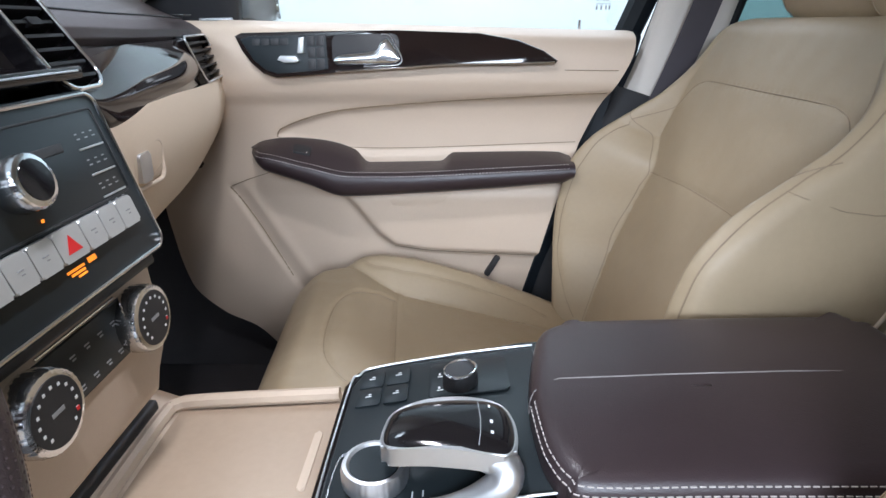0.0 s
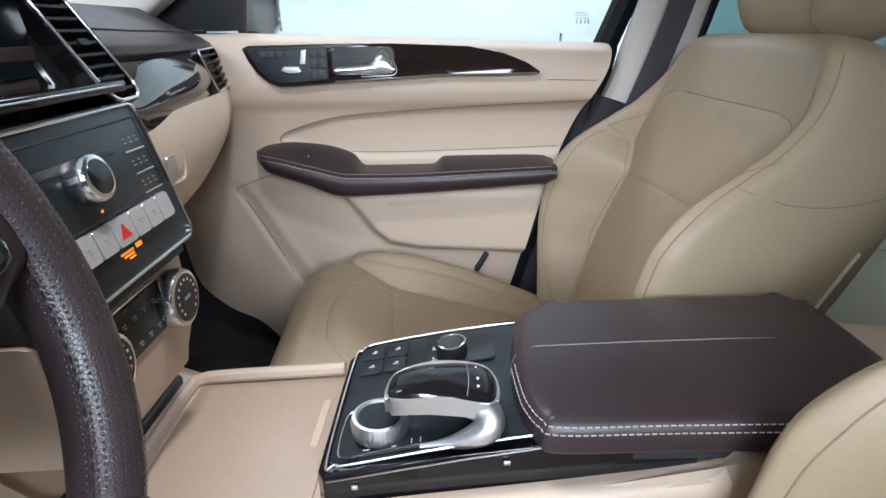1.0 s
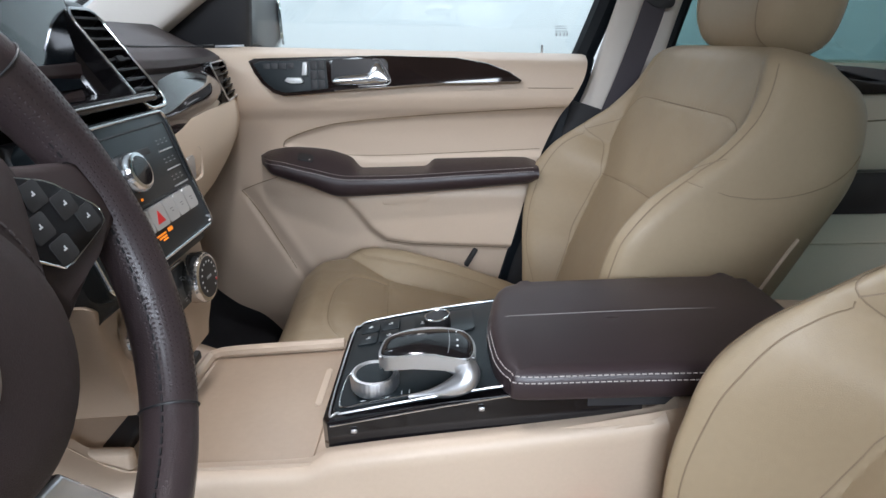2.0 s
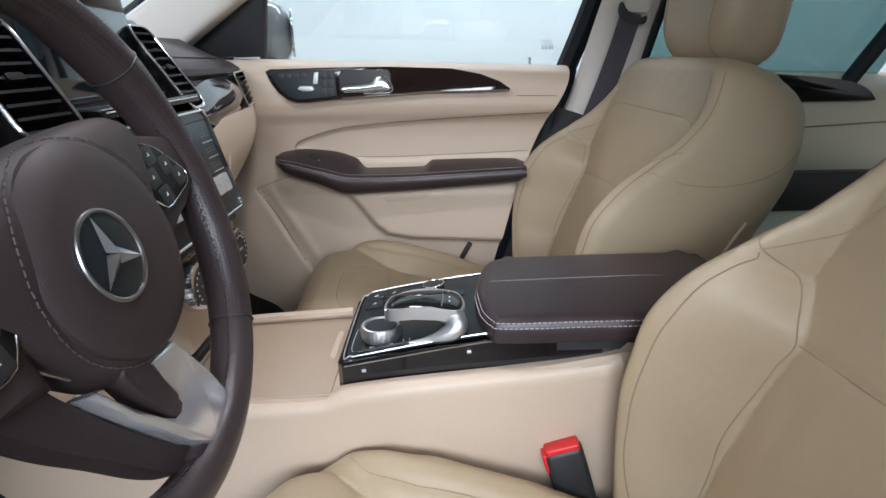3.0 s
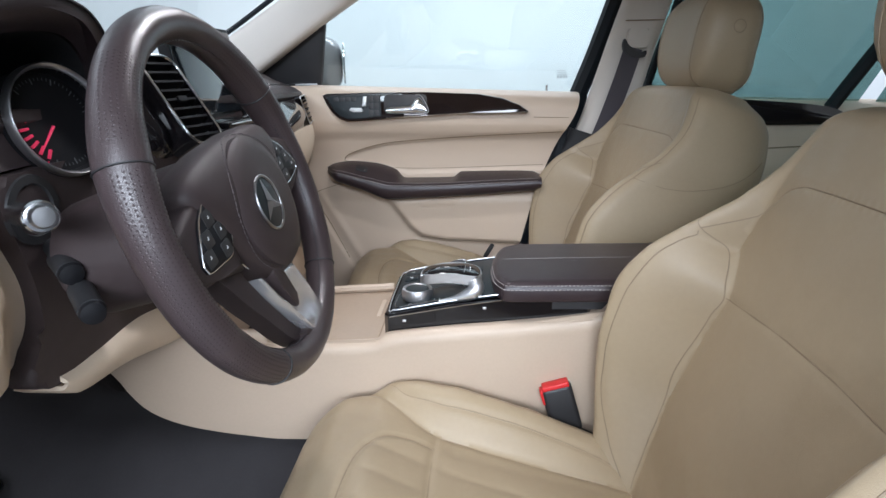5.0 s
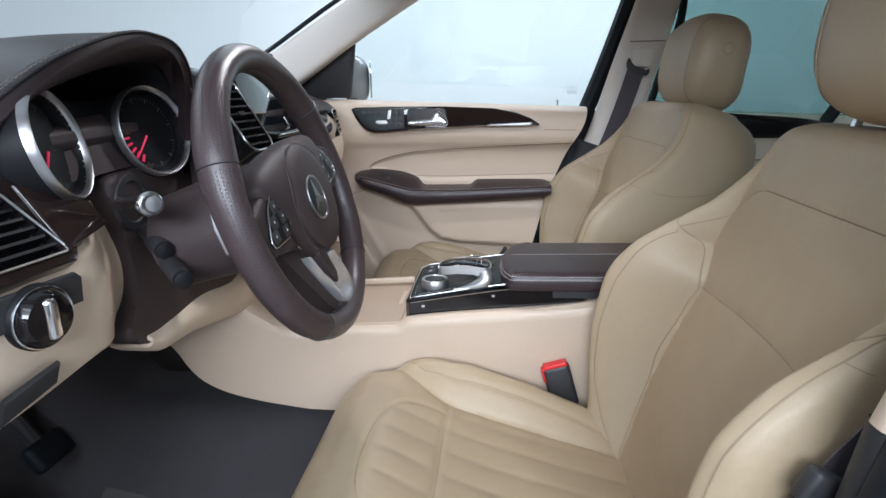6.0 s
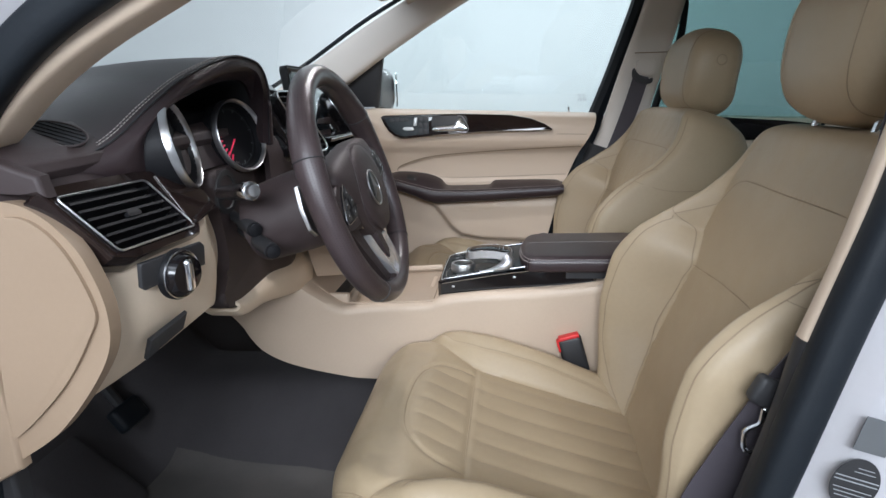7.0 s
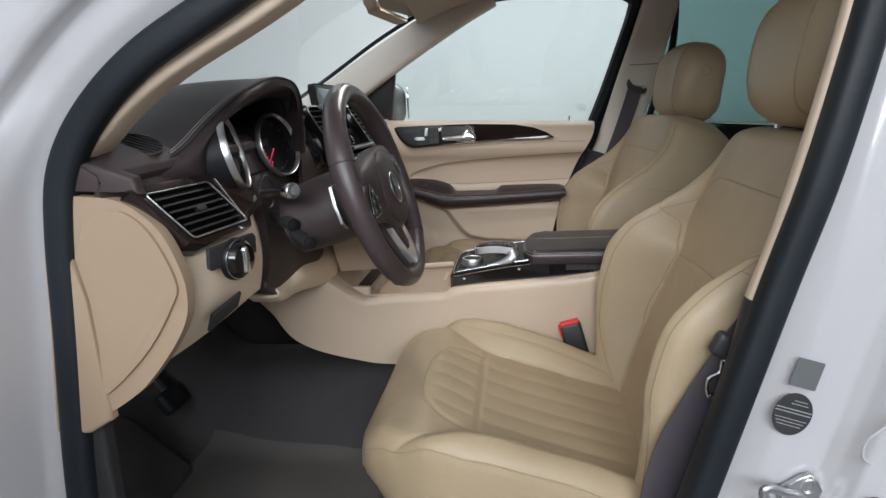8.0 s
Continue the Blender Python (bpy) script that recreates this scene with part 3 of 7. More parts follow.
def cushion():
    rings = []
    xs = [-0.222, -0.219, -0.214, -0.207, -0.199] + [-0.192 + 0.512 * i / 124 for i in range(125)]
    for x in xs:
        w = C_WIDE(x)
        ring = []
        n = 150
        for k in range(n + 1):
            s = -1 + 2 * k / n
            dy = w * (0.78 * s + 0.22 * math.sin(s * math.pi / 2))
            ring.append(V(x, cushion_y(x, dy), cushion_z(x, dy)))
        z = ring[-1].z
        lo = keyed((-0.222, 0.70), (-0.19, 0.66), (-0.12, 0.63), (0.32, 0.61))(x)
        for f in (0.35, 0.7, 1.0):
            ring.append(V(x + 0.045 * f * f * step(-0.1, -0.22, x), cushion_y(x, w - 0.014 * f * f), z + (lo - z) * f))
        ring += [V(p.x, cushion_y(x, SEAT_Y - p.y), p.z) for p in ring[:-4:-1]]
        rings.append(ring)
    return loft(rings)


def on_cushion(pts, n=60, lift=-0.0002):
    return [V(p.x, cushion_y(p.x, p.y), cushion_z(p.x, p.y) + lift) for p in spline([(a, b, 0) for a, b in pts], n)]


B_OUT = keyed((-0.02, 0.05), (0.05, 0.072), (0.12, 0.098), (0.20, 0.124), (0.27, 0.132), (0.33, 0.115), (0.40, 0.068), (0.45, 0.030), (0.52, 0.006), (0.62, 0.0))
B_WIDE = keyed((-0.05, 0.22), (0.05, 0.258), (0.15, 0.270), (0.28, 0.272), (0.38, 0.260), (0.46, 0.248), (0.53, 0.228), (0.575, 0.206), (0.602, 0.160))
B_SEAM = keyed((-0.05, 0.164), (0.0, 0.170), (0.08, 0.190), (0.16, 0.204), (0.23, 0.203), (0.32, 0.192), (0.36, 0.212), (0.385, 0.230), (0.43, 0.246))
B_THICK = keyed((-0.06, 0.09), (0.1, 0.125), (0.3, 0.175), (0.45, 0.195), (0.55, 0.175), (0.58, 0.150), (0.602, 0.105))
BULK = [0.0]          # extra depth of the backrest being built
B_LINES += both([(h, B_SEAM(h)) for h in (0.0, 0.08, 0.16, 0.23, 0.28, 0.32, 0.36, 0.385, 0.41, 0.43)])
B_LINES += both([(0.384, 0.232), (0.35, 0.231), (0.30, 0.233), (0.233, 0.237), (0.134, 0.236), (0.087, 0.228), (0.04, 0.208), (0.005, 0.182)])
B_LINES += [[(0.388, 0.232), (0.43, 0.216), (0.470, 0.190), (0.483, 0.166), (0.487, 0.13), (0.487, 0.0), (0.487, -0.13), (0.483, -0.166), (0.470, -0.190), (0.43, -0.216), (0.388, -0.232)],
            [(0.315, 0.190), (0.320, 0.12), (0.324, 0.05), (0.324, -0.05), (0.320, -0.12), (0.315, -0.190)]]
B_CLOUD = dense(B_LINES)


def back_d(h, dy, groove=True):
    """How far the backrest's front stands off its middle line."""
    w = B_WIDE(h)
    a = abs(dy)
    r = min(0.034, w * 0.5)
    s0 = min(B_SEAM(h), w - 0.035)
    t = (a - s0 + 0.004) / (w - 0.016 - s0)
    d = B_OUT(h) * (math.sin(min(max(t, 0), 1) * math.pi / 2) ** 1.25 if t > 0 else 0)
    d += 0.012 * math.exp(-((h - 0.17) / 0.1) ** 2) * (1 - (a / 0.2) ** 2 if a < 0.2 else 0)
    d += 0.0026 * noise.noise(V(h * 9, dy * 9, 1.7)) + 0.0009 * noise.noise(V(h * 30, dy * 30, 5.2))
    if groove:
        d -= 0.0018 * math.exp(-(away(B_CLOUD, h, dy) / 0.0040) ** 2)
    if a > w - r:
        d -= 1.1 * r * (1 - math.sqrt(max(1 - ((a - w + r) / r) ** 2, 0)))
    t = h - 0.562
    if t > 0:
        d -= 0.05 * (1 - math.sqrt(max(1 - (t / 0.0405) ** 2, 0)))
    return d


def back_point(h, dy, lift=0.0):
    return BIGHT + UP * h + OUT * (back_d(h, dy) + lift) + V(0, SEAT_Y + dy, 0)


def back_side(h, a):
    """A place on the backrest's side and rear, a from 0 (one front edge) to pi (the other)."""
    w = B_WIDE(h)
    thick = B_THICK(h) + BULK[0] * step(-0.02, 0.15, h)
    c = math.cos(a)
    return BIGHT + UP * h + OUT * (-thick * math.sin(a) ** 0.45 + back_d(h, w, False) * (1 - math.sin(a) ** 0.45)) + V(0, SEAT_Y + w * math.copysign(abs(c) ** 0.7, c), 0)


def backrest():
    rings = []
    hs = [-0.06 + 0.66 * i / 130 for i in range(131)] + [0.602]
    for h in hs:
        w = B_WIDE(h)
        n = 150
        ring = []
        for k in range(n + 1):
            s = -1 + 2 * k / n
            ring.append(back_point(h, w * (0.75 * s + 0.25 * math.sin(s * math.pi / 2))))
        ring += [back_side(h, math.pi * k / 24) for k in range(1, 24)]
        rings.append(ring)
    return loft(rings)


def on_back(pts, n=60, lift=0.0):
    return [back_point(p.x, p.y, lift) for p in spline([(a, b, 0) for a, b in pts], n)]


def blob(center, size, power, turn, seg=36, rows=22, bulge=None):
    """A soft pad: a box with rounded sides."""
    rings = []
    for i in range(1, rows):
        v = -math.pi / 2 + math.pi * i / rows
        cz, cr = math.sin(v), math.cos(v)
        ring = []
        for k in range(seg):
            a = 2 * math.pi * k / seg
            p = [math.cos(a) * cr, math.sin(a) * cr, cz]
            nrm = sum(abs(c) ** power for c in p) ** (1 / power)
            p = [c / nrm for c in p]
            q = V(p[0] * size[0] / 2, p[1] * size[1] / 2, p[2] * size[2] / 2)
            if bulge:
                q = bulge(q)
            ring.append(Vector(center) + turn @ q)
        rings.append(ring)
    return loft(rings)


def headrest_shape(q):
    # narrower towards the bottom, hollowed a little at the front, wings forward
    q = q.copy()
    f = 1 - 0.09 * step(0.02, -0.11, q.z) - 0.08 * step(0.05, 0.11, q.z)
    q.y *= f
    if q.x < 0:
        q.x -= 0.016 * step(0.05, 0.13, abs(q.y))
    else:
        q.x += 0.012 * step(0.0, -0.09, q.z)
    return q


def front_seat(shift=0.0, pleat=0.0030, head=1.380):
    """A front seat; shift sets its backrest farther back, pleat is the depth of the cushion's pleats, head the headrest's height."""
    PLEAT[0] = pleat
    BIGHT.x = 0.28 + shift
    BULK[0] = 0.7 * shift
    HX = 0.536 + shift * 1.75
    root = thing("car_seat", (0.08, SEAT_Y, 0.5), "beige leather front car seat with stitched bolsters", "car seat", "front seats")
    cu = part("cushion", cushion(), LEATHER, root, angle=60)
    for line in C_LINES:
        part("seam", tube(on_cushion(line), 0.0009, 5), SEAM, cu)
    for s in (1, -1):
        edge = [V(x, cushion_y(x, s * (C_WIDE(x) - 0.003)), cushion_z(x, C_WIDE(x) - 0.003, False)) for x in [-0.195 + 0.46 * i / 50 for i in range(51)]]
        part("piping", tube(edge, 0.0022, 6), LEATHER, cu)
    ba = part("backrest", backrest(), LEATHER, root, angle=60)
    for line in B_LINES:
        part("seam", tube(on_back(line), 0.0009, 5), SEAM, ba)
    for s in (0, 1):
        a = (lambda f: math.pi - f) if s else (lambda f: f)
        ridge = [back_point(h, (1 - 2 * s) * (B_WIDE(h) - 0.011), 0.0) for h in [0.02 + 0.55 * i / 60 for i in range(61)]]
        part("seam", tube(ridge, 0.0011, 5), SEAM, ba)
        cross = [back_point(0.385, (1 - 2 * s) * (B_WIDE(0.385) - q), 0.0) for q in (0.011, 0.006, 0.002)]
        part("seam", tube(cross + [back_side(0.386 + 0.11 * f, a(0.01 + 0.5 * f)) for f in [i / 16 for i in range(17)]], 0.0007, 5), SEAM, ba)
        part("piping", tube([back_side(h, a(0.40)) for h in [0.0 + 0.36 * i / 40 for i in range(41)]], 0.0034, 6), PANEL, ba, "pale edge of the back shell")
    turn = Euler((0, radians(9), 0)).to_matrix()
    he = part("headrest", blob((HX, SEAT_Y, head), (0.146, 0.268, 0.226), 3.0, turn, bulge=headrest_shape), LEATHER, root, angle=60)
    for s in (1, -1):
        kk = (1 - 0.70 ** 3) ** (1 / 3) + 0.004
        loop = [V(HX, SEAT_Y, head) + turn @ headrest_shape(V(0.073 * kk * math.copysign(abs(math.cos(a)) ** 0.667, math.cos(a)), 0.134 * 0.70 * s, 0.113 * kk * math.copysign(abs(math.sin(a)) ** 0.667, math.sin(a)))) for a in (2 * math.pi * k / 60 for k in range(60))]
        part("seam", tube([p + V(0, 0.0, 0) for p in loop], 0.0007, 5, closed=True), SEAM, he)
        part("post", tube([(HX - 0.036, SEAT_Y + 0.075 * s, 1.22), (HX - 0.016, SEAT_Y + 0.075 * s, 1.30)], 0.006, 10), CHROME, root, "chrome headrest post")
        part("side_cover", plate(rounded(-0.10, 0.56, 0.34, 0.64, 0.03), xz(SEAT_Y + s * 0.235, s), 0.025, 0.008), PANEL, root, "beige plastic side cover")
    part("badge", lathe([(0.010, 0), (0.010, 0.0015), (0.008, 0.002)], (HX, SEAT_Y - 0.1315, head + 0.028), (0, -1, 0), 20), LEATHER, he)
    part("groove", tube([(HX + 0.0125 * math.cos(a), SEAT_Y - 0.1335, head + 0.028 + 0.0125 * math.sin(a)) for a in (2 * math.pi * k / 24 for k in range(24))], 0.0009, 5, closed=True), SEAM, he)
    part("seat_base", rbox((0.08, SEAT_Y, 0.56), (0.40, 0.44, 0.15), 0.02), BLACK, root, "black seat base")
    return root


seat_driver = front_seat()
seat_passenger = front_seat(0.062, 0.0, 1.357)
seat_passenger.matrix_basis = pose(0.006, 0.366, 0.510, 0, 0, 4.5)


# ---- centre console ----
con = thing("centre_console", (0.0, MID, 0.6), "beige centre console between the front seats", "console")
SIDE = [(-0.66, 0.930), (-0.60, 0.915), (-0.536, 0.872), (-0.49, 0.818), (-0.441, 0.766), (-0.37, 0.738), (-0.283, 0.722), (-0.10, 0.70), (0.10, 0.66), (0.60, 0.62),
        (0.60, 0.950), (0.45, 0.956), (0.258, 0.954), (0.240, 0.934), (-0.09, 0.906), (-0.115, 0.893), (-0.300, 0.886), (-0.335, 0.90), (-0.375, 0.93), (-0.42, 0.985), (-0.46, 1.02), (-0.66, 1.02)]
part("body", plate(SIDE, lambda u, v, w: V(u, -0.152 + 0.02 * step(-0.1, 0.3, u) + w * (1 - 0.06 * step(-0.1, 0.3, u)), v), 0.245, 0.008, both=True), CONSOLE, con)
C_LOW = keyed((-0.56, 0.918), (-0.53, 0.888), (-0.507, 0.861), (-0.493, 0.834), (-0.472, 0.806), (-0.436, 0.780), (-0.40, 0.762), (-0.345, 0.740), (-0.28, 0.720), (-0.10, 0.70), (0.10, 0.66), (0.26, 0.65))
C_HIGH = keyed((-0.56, 0.995), (-0.45, 0.990), (-0.375, 0.930), (-0.335, 0.900), (-0.30, 0.884), (-0.20, 0.886), (-0.115, 0.890), (-0.09, 0.903), (0.235, 0.931), (0.26, 0.940))


def flare(u, v):
    """The console's side, which widens towards the driver's knee."""
    x = -0.56 + 0.81 * u
    y = -0.1535 + 0.02 * step(-0.1, 0.3, x) - 0.072 * step(-0.20, -0.52, x)
    lo, hi = C_LOW(x), C_HIGH(x)
    if v < 0.8:
        f = v / 0.8
        return V(x, y + 0.010 * (1 - f) ** 3, lo + (hi - 0.004 - lo) * f)
    f = (v - 0.8) / 0.2
    return V(x, y + (-0.140 + 0.02 * step(-0.1, 0.3, x) - y) * f, hi - 0.004 + 0.004 * min(f * 4, 1))


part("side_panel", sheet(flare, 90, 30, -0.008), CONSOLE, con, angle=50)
part("cover", plate([(-0.288, -0.147), (-0.112, -0.145), (-0.112, 0.078), (-0.292, 0.076)], lambda u, v, w: V(u, v, 0.8798 + 0.055 * (u + 0.29) + w), 0.008, 0.002), VENEER, con, "beige sliding cover of the storage bin")
part("grip", plate(rounded(-0.130, -0.05, -0.122, 0.03, 0.0035), xy(0.8945), 0.004, 0.002), CONSOLE, con)
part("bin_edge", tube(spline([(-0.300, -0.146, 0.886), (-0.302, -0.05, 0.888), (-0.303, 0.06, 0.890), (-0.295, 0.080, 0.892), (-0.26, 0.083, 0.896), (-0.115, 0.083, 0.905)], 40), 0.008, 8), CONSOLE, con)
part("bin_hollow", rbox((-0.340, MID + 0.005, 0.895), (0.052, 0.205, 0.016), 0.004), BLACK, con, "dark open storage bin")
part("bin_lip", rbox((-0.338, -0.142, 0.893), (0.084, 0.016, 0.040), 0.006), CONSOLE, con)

# black control panel on the console
PANEL_RIM = [(-0.102, -0.126), (-0.095, -0.138), (0.0, -0.1345), (0.228, -0.122), (0.238, -0.10), (0.238, 0.089), (0.08, 0.088), (-0.072, 0.082), (-0.092, 0.074), (-0.102, 0.052)]


LIFT = keyed((-0.10, -0.0150), (0.03, 0.0065), (0.09, 0.0135), (0.18, 0.0205), (0.24, 0.0225))


part("control_base", plate(PANEL_RIM, lambda u, v, w: V(u, v, 0.893 + LIFT(u) + w), 0.060, 0.005, 4), GLOSS, con, "glossy black base of the control panel", angle=10)
panel_in = [(-0.092, -0.116), (-0.085, -0.126), (0.09, -0.119), (0.09, 0.074), (-0.068, 0.070), (-0.084, 0.062), (-0.092, 0.042)]
part("control_plate", plate(panel_in, lambda u, v, w: V(u, v, 0.952 + LIFT(u) + w), 0.0035, 0.0015), SATIN, con, "charcoal control plate")


def on_panel(u, v, w=0.0):
    return V(u, v, 0.9555 + LIFT(u) + w)


rim = [(0.09, -0.1225), (-0.065, -0.1300), (-0.085, -0.128), (-0.0945, -0.118), (-0.0945, 0.042), (-0.0875, 0.062), (-0.070, 0.0725), (0.02, 0.0755), (0.09, 0.077)]
part("chrome_rim", tube([on_panel(p.x, p.y, 0.0005) for p in spline([(a, b, 0) for a, b in rim], 70)], 0.0011, 8), SILVER, con, "thin chrome rim")
part("chrome_line", tube([(0.178, -0.1250, 0.9705), (0.09, -0.1305, 0.9620), (0.03, -0.1345, 0.9550), (-0.03, -0.1370, 0.9455), (-0.092, -0.1395, 0.9355)], 0.0009, 6), CHROME, con, "thin chrome strip")
part("release_button", rbox((-0.068, -0.1390, 0.9290), (0.006, 0.003, 0.004), 0.001), SILVER, con)
part("release_button", rbox((0.062, -0.1335, 0.9495), (0.006, 0.003, 0.004), 0.001), SILVER, con)
# button fields: left pair block, rear block
for u0, v0, u1, v1 in ((-0.084, 0.006, -0.060, 0.033), (-0.084, 0.035, -0.060, 0.062), (-0.057, 0.006, -0.034, 0.033), (-0.057, 0.035, -0.034, 0.064)):
    b = part("push_button", plate(rounded(u0, v0, u1, v1, 0.003), on_panel, 0.0016, 0.0007), SATIN, con)
    part("symbol", bars(lambda a, c, w: on_panel(a, c, w + 0.0016), [((u0 + u1) / 2, (v0 + v1) / 2, 0.006, 0.0012), ((u0 + u1) / 2 + 0.001, (v0 + v1) / 2 + 0.003, 0.003, 0.0012)]), MARK, b)
rear_field = part("button_field", plate(rounded(-0.014, 0.004, 0.062, 0.060, 0.006), on_panel, 0.0014, 0.0006), SATIN, con)
part("symbol", bars(lambda a, c, w: on_panel(a, c, w + 0.0014), [(-0.003, 0.036, 0.006, 0.0014), (-0.004, 0.040, 0.002, 0.003), (-0.003, 0.014, 0.006, 0.0014), (-0.004, 0.018, 0.002, 0.003)]), MARK, rear_field)
k = part("drive_knob", lathe([(0.0165, -0.001), (0.0165, 0.010), (0.0150, 0.014), (0.0145, 0.016)], on_panel(0.016, 0.022), (0, 0, 1), 40, ripple=0.012, teeth=20), BLACK, con, "black drive selector knob")
part("chrome_ring", tube([on_panel(0.016 + 0.0148 * math.cos(a), 0.022 + 0.0148 * math.sin(a), 0.0165) for a in (2 * math.pi * i / 40 for i in range(40))], 0.0014, 6, closed=True), CHROME, k)

# turn-and-press dial under the palm rest
DIAL = (-0.050, -0.092)
well = part("dial_tray", plate([(-0.086, -0.066), (-0.070, -0.054), (0.010, -0.054), (0.030, -0.07), (0.030, -0.118), (-0.076, -0.124), (-0.086, -0.114)], on_panel, 0.0012, 0.0005), SATIN, con, "glossy black dial tray")
part("chrome_rim", tube([on_panel(p.x, p.y, 0.0018) for p in spline([(0.028, -0.118, 0), (-0.05, -0.1205, 0), (-0.076, -0.1235, 0), (-0.0855, -0.113, 0), (-0.0855, -0.070, 0), (-0.078, -0.057, 0), (-0.050, -0.0535, 0)], 50)], 0.0010, 6), CHROME, well)
dial = part("rotary_dial", lathe([(0.0235, 0.001), (0.0258, 0.004), (0.0262, 0.014), (0.0245, 0.0195), (0.0215, 0.0200), (0.0195, 0.0180)], on_panel(*DIAL), (0, 0, 1), 96, ripple=0.008, teeth=32), SILVER, con, "knurled silver rotary dial")
part("dial_top", lathe([(0.0198, 0.0175), (0.0192, 0.0186), (0.010, 0.0190)], on_panel(*DIAL), (0, 0, 1), 40), SATIN, dial)
part("symbol", bars(lambda a, c, w: on_panel(a, c, w + 0.0014), [(-0.060, -0.116, 0.006, 0.001), (-0.035, -0.1165, 0.004, 0.001), (-0.020, -0.112, 0.001, 0.006), (-0.012, -0.112, 0.001, 0.006)]), MARK, well)

# palm rest with the touch pad, bridging the dial
REST = [(p.x, p.y) for p in spline([(-0.0425, -0.104, 0), (-0.042, -0.085, 0), (-0.036, -0.069, 0), (-0.015, -0.059, 0), (0.020, -0.0555, 0), (0.046, -0.059, 0), (0.056, -0.075, 0), (0.058, -0.098, 0), (0.053, -0.1165, 0), (0.040, -0.1195, 0), (0.0, -0.1160, 0), (-0.034, -0.1115, 0)], 72, closed=True)]


def rest_put(u, v, w):
    bow = math.sin(min(max((u + 0.045) / 0.105, 0), 1) * math.pi)
    return V(u, v, 0.984 + 0.006 * bow + w + 0.012 * max(w - 0.010, 0) / 0.004 * (bow * 0.35 + 0.05))


def inset(f):
    return [(0.008 + (a - 0.008) * f, -0.088 + (b + 0.088) * f) for a, b in REST]


pad = part("palm_rest", plate(REST, lambda u, v, w: rest_put(u, v, w - 0.004), 0.015, 0.006, 4, both=True), SILVER, con, "satin silver palm rest")
PAD_RISE = keyed((0.0, 0.0185), (0.4, 0.0178), (0.7, 0.0166), (0.88, 0.0150), (0.955, 0.0130))


def pad_top(f, u, v):
    """The touch pad's gently domed top; f runs from its middle to its rim."""
    return V(u, v, 0.984 + PAD_RISE(f) + 0.0025 * (1 - ((u - 0.008) / 0.05) ** 2))


def on_pad(u, v, w=0.0):
    return pad_top(min(max(abs(u - 0.008) / 0.050, abs(v + 0.088) / 0.031), 0.95), u, v) + V(0, 0, w)


low_rim = [V(a, b, 0.993) for a, b in inset(0.955)]
domed = [[pad_top(f, a, b) for a, b in inset(f)] for f in (0.955, 0.92, 0.88, 0.80, 0.70, 0.55, 0.40, 0.20, 0.06)]
part("touch_pad", loft([low_rim] + domed), GLOSS, pad, "glossy black touch pad", angle=60)
part("pad_rim", tube([pad_top(0.955, a, b) for a, b in inset(0.962)], 0.0009, 6, closed=True), SILVER, pad, "thin silver rim")
stem = [V(0.030, -0.1060, 0.988), V(0.047, -0.1120, 0.984), V(0.046, -0.1190, 0.974), V(0.030, -0.1210, 0.9655), V(0.010, -0.1210, 0.9600), V(-0.012, -0.1200, 0.9560)]
part("stem", tube(spline(stem, 24), [0.0100 + 0.0035 * math.sin(min(i / 9, 1) * math.pi / 2) - 0.0110 * step(7, 23, i) for i in range(24)], 14), SILVER, pad)
part("stem", tube(spline([V(0.048, -0.078, 0.984), V(0.046, -0.074, 0.974), V(0.036, -0.072, 0.962)], 12), 0.009, 10), BLACK, pad)
part("symbol", bars(lambda a, c, w: on_pad(a, c, w + 0.0006), [(0.038, -0.070, 0.0015, 0.003), (0.039, -0.088, 0.0022, 0.0035), (0.039, -0.100, 0.0022, 0.003)]), MARK, pad)
part("divider", tube([on_pad(a, c, 0.0004) for a, c in ((0.029, -0.1125), (0.0305, -0.10), (0.031, -0.085), (0.0295, -0.063))], 0.0004, 5), DIM_MARK, pad)

# armrest lid
lid = thing("armrest_lid", (0.25, MID, 0.95), "dark brown leather armrest lid with pale stitching", "armrest")
LID = [(0.080, -0.112), (0.088, -0.130), (0.104, -0.141), (0.20, -0.140), (0.40, -0.138), (0.425, -0.125), (0.430, 0.06), (0.415, 0.088), (0.385, 0.098), (0.15, 0.092), (0.115, 0.083), (0.092, 0.060), (0.078, 0.0), (0.074, -0.04), (0.076, -0.09)]
lid_out = [(p.x, p.y) for p in spline([(a, b, 0) for a, b in LID], 72, closed=True)]


def lid_put(u, v, w):
    return V(u, v, 0.9615 + 0.001 * (u - 0.08) / 0.3 + w + 0.004 * math.cos((v - MID) / 0.14 * math.pi / 2) * (w / 0.032) ** 2)


part("lid_base", plate([(lx * 0.95 + 0.0125, (ly - MID) * 0.86 + MID) for lx, ly in lid_out], lambda u, v, w: V(u, v, 0.945 + w), 0.018, 0.002), BLACK, lid)
edge = spline([(a, b, 0) for a, b in LID], 360, closed=True)


def lid_edge(i, inset, w):
    """A place on the lid's rounded edge, inset from its outline."""
    d = (edge[(i + 1) % 360] - edge[i - 1]).normalized()
    p = edge[i % 360] + V(-d.y, d.x, 0) * inset
    return lid_put(p.x, p.y, w)


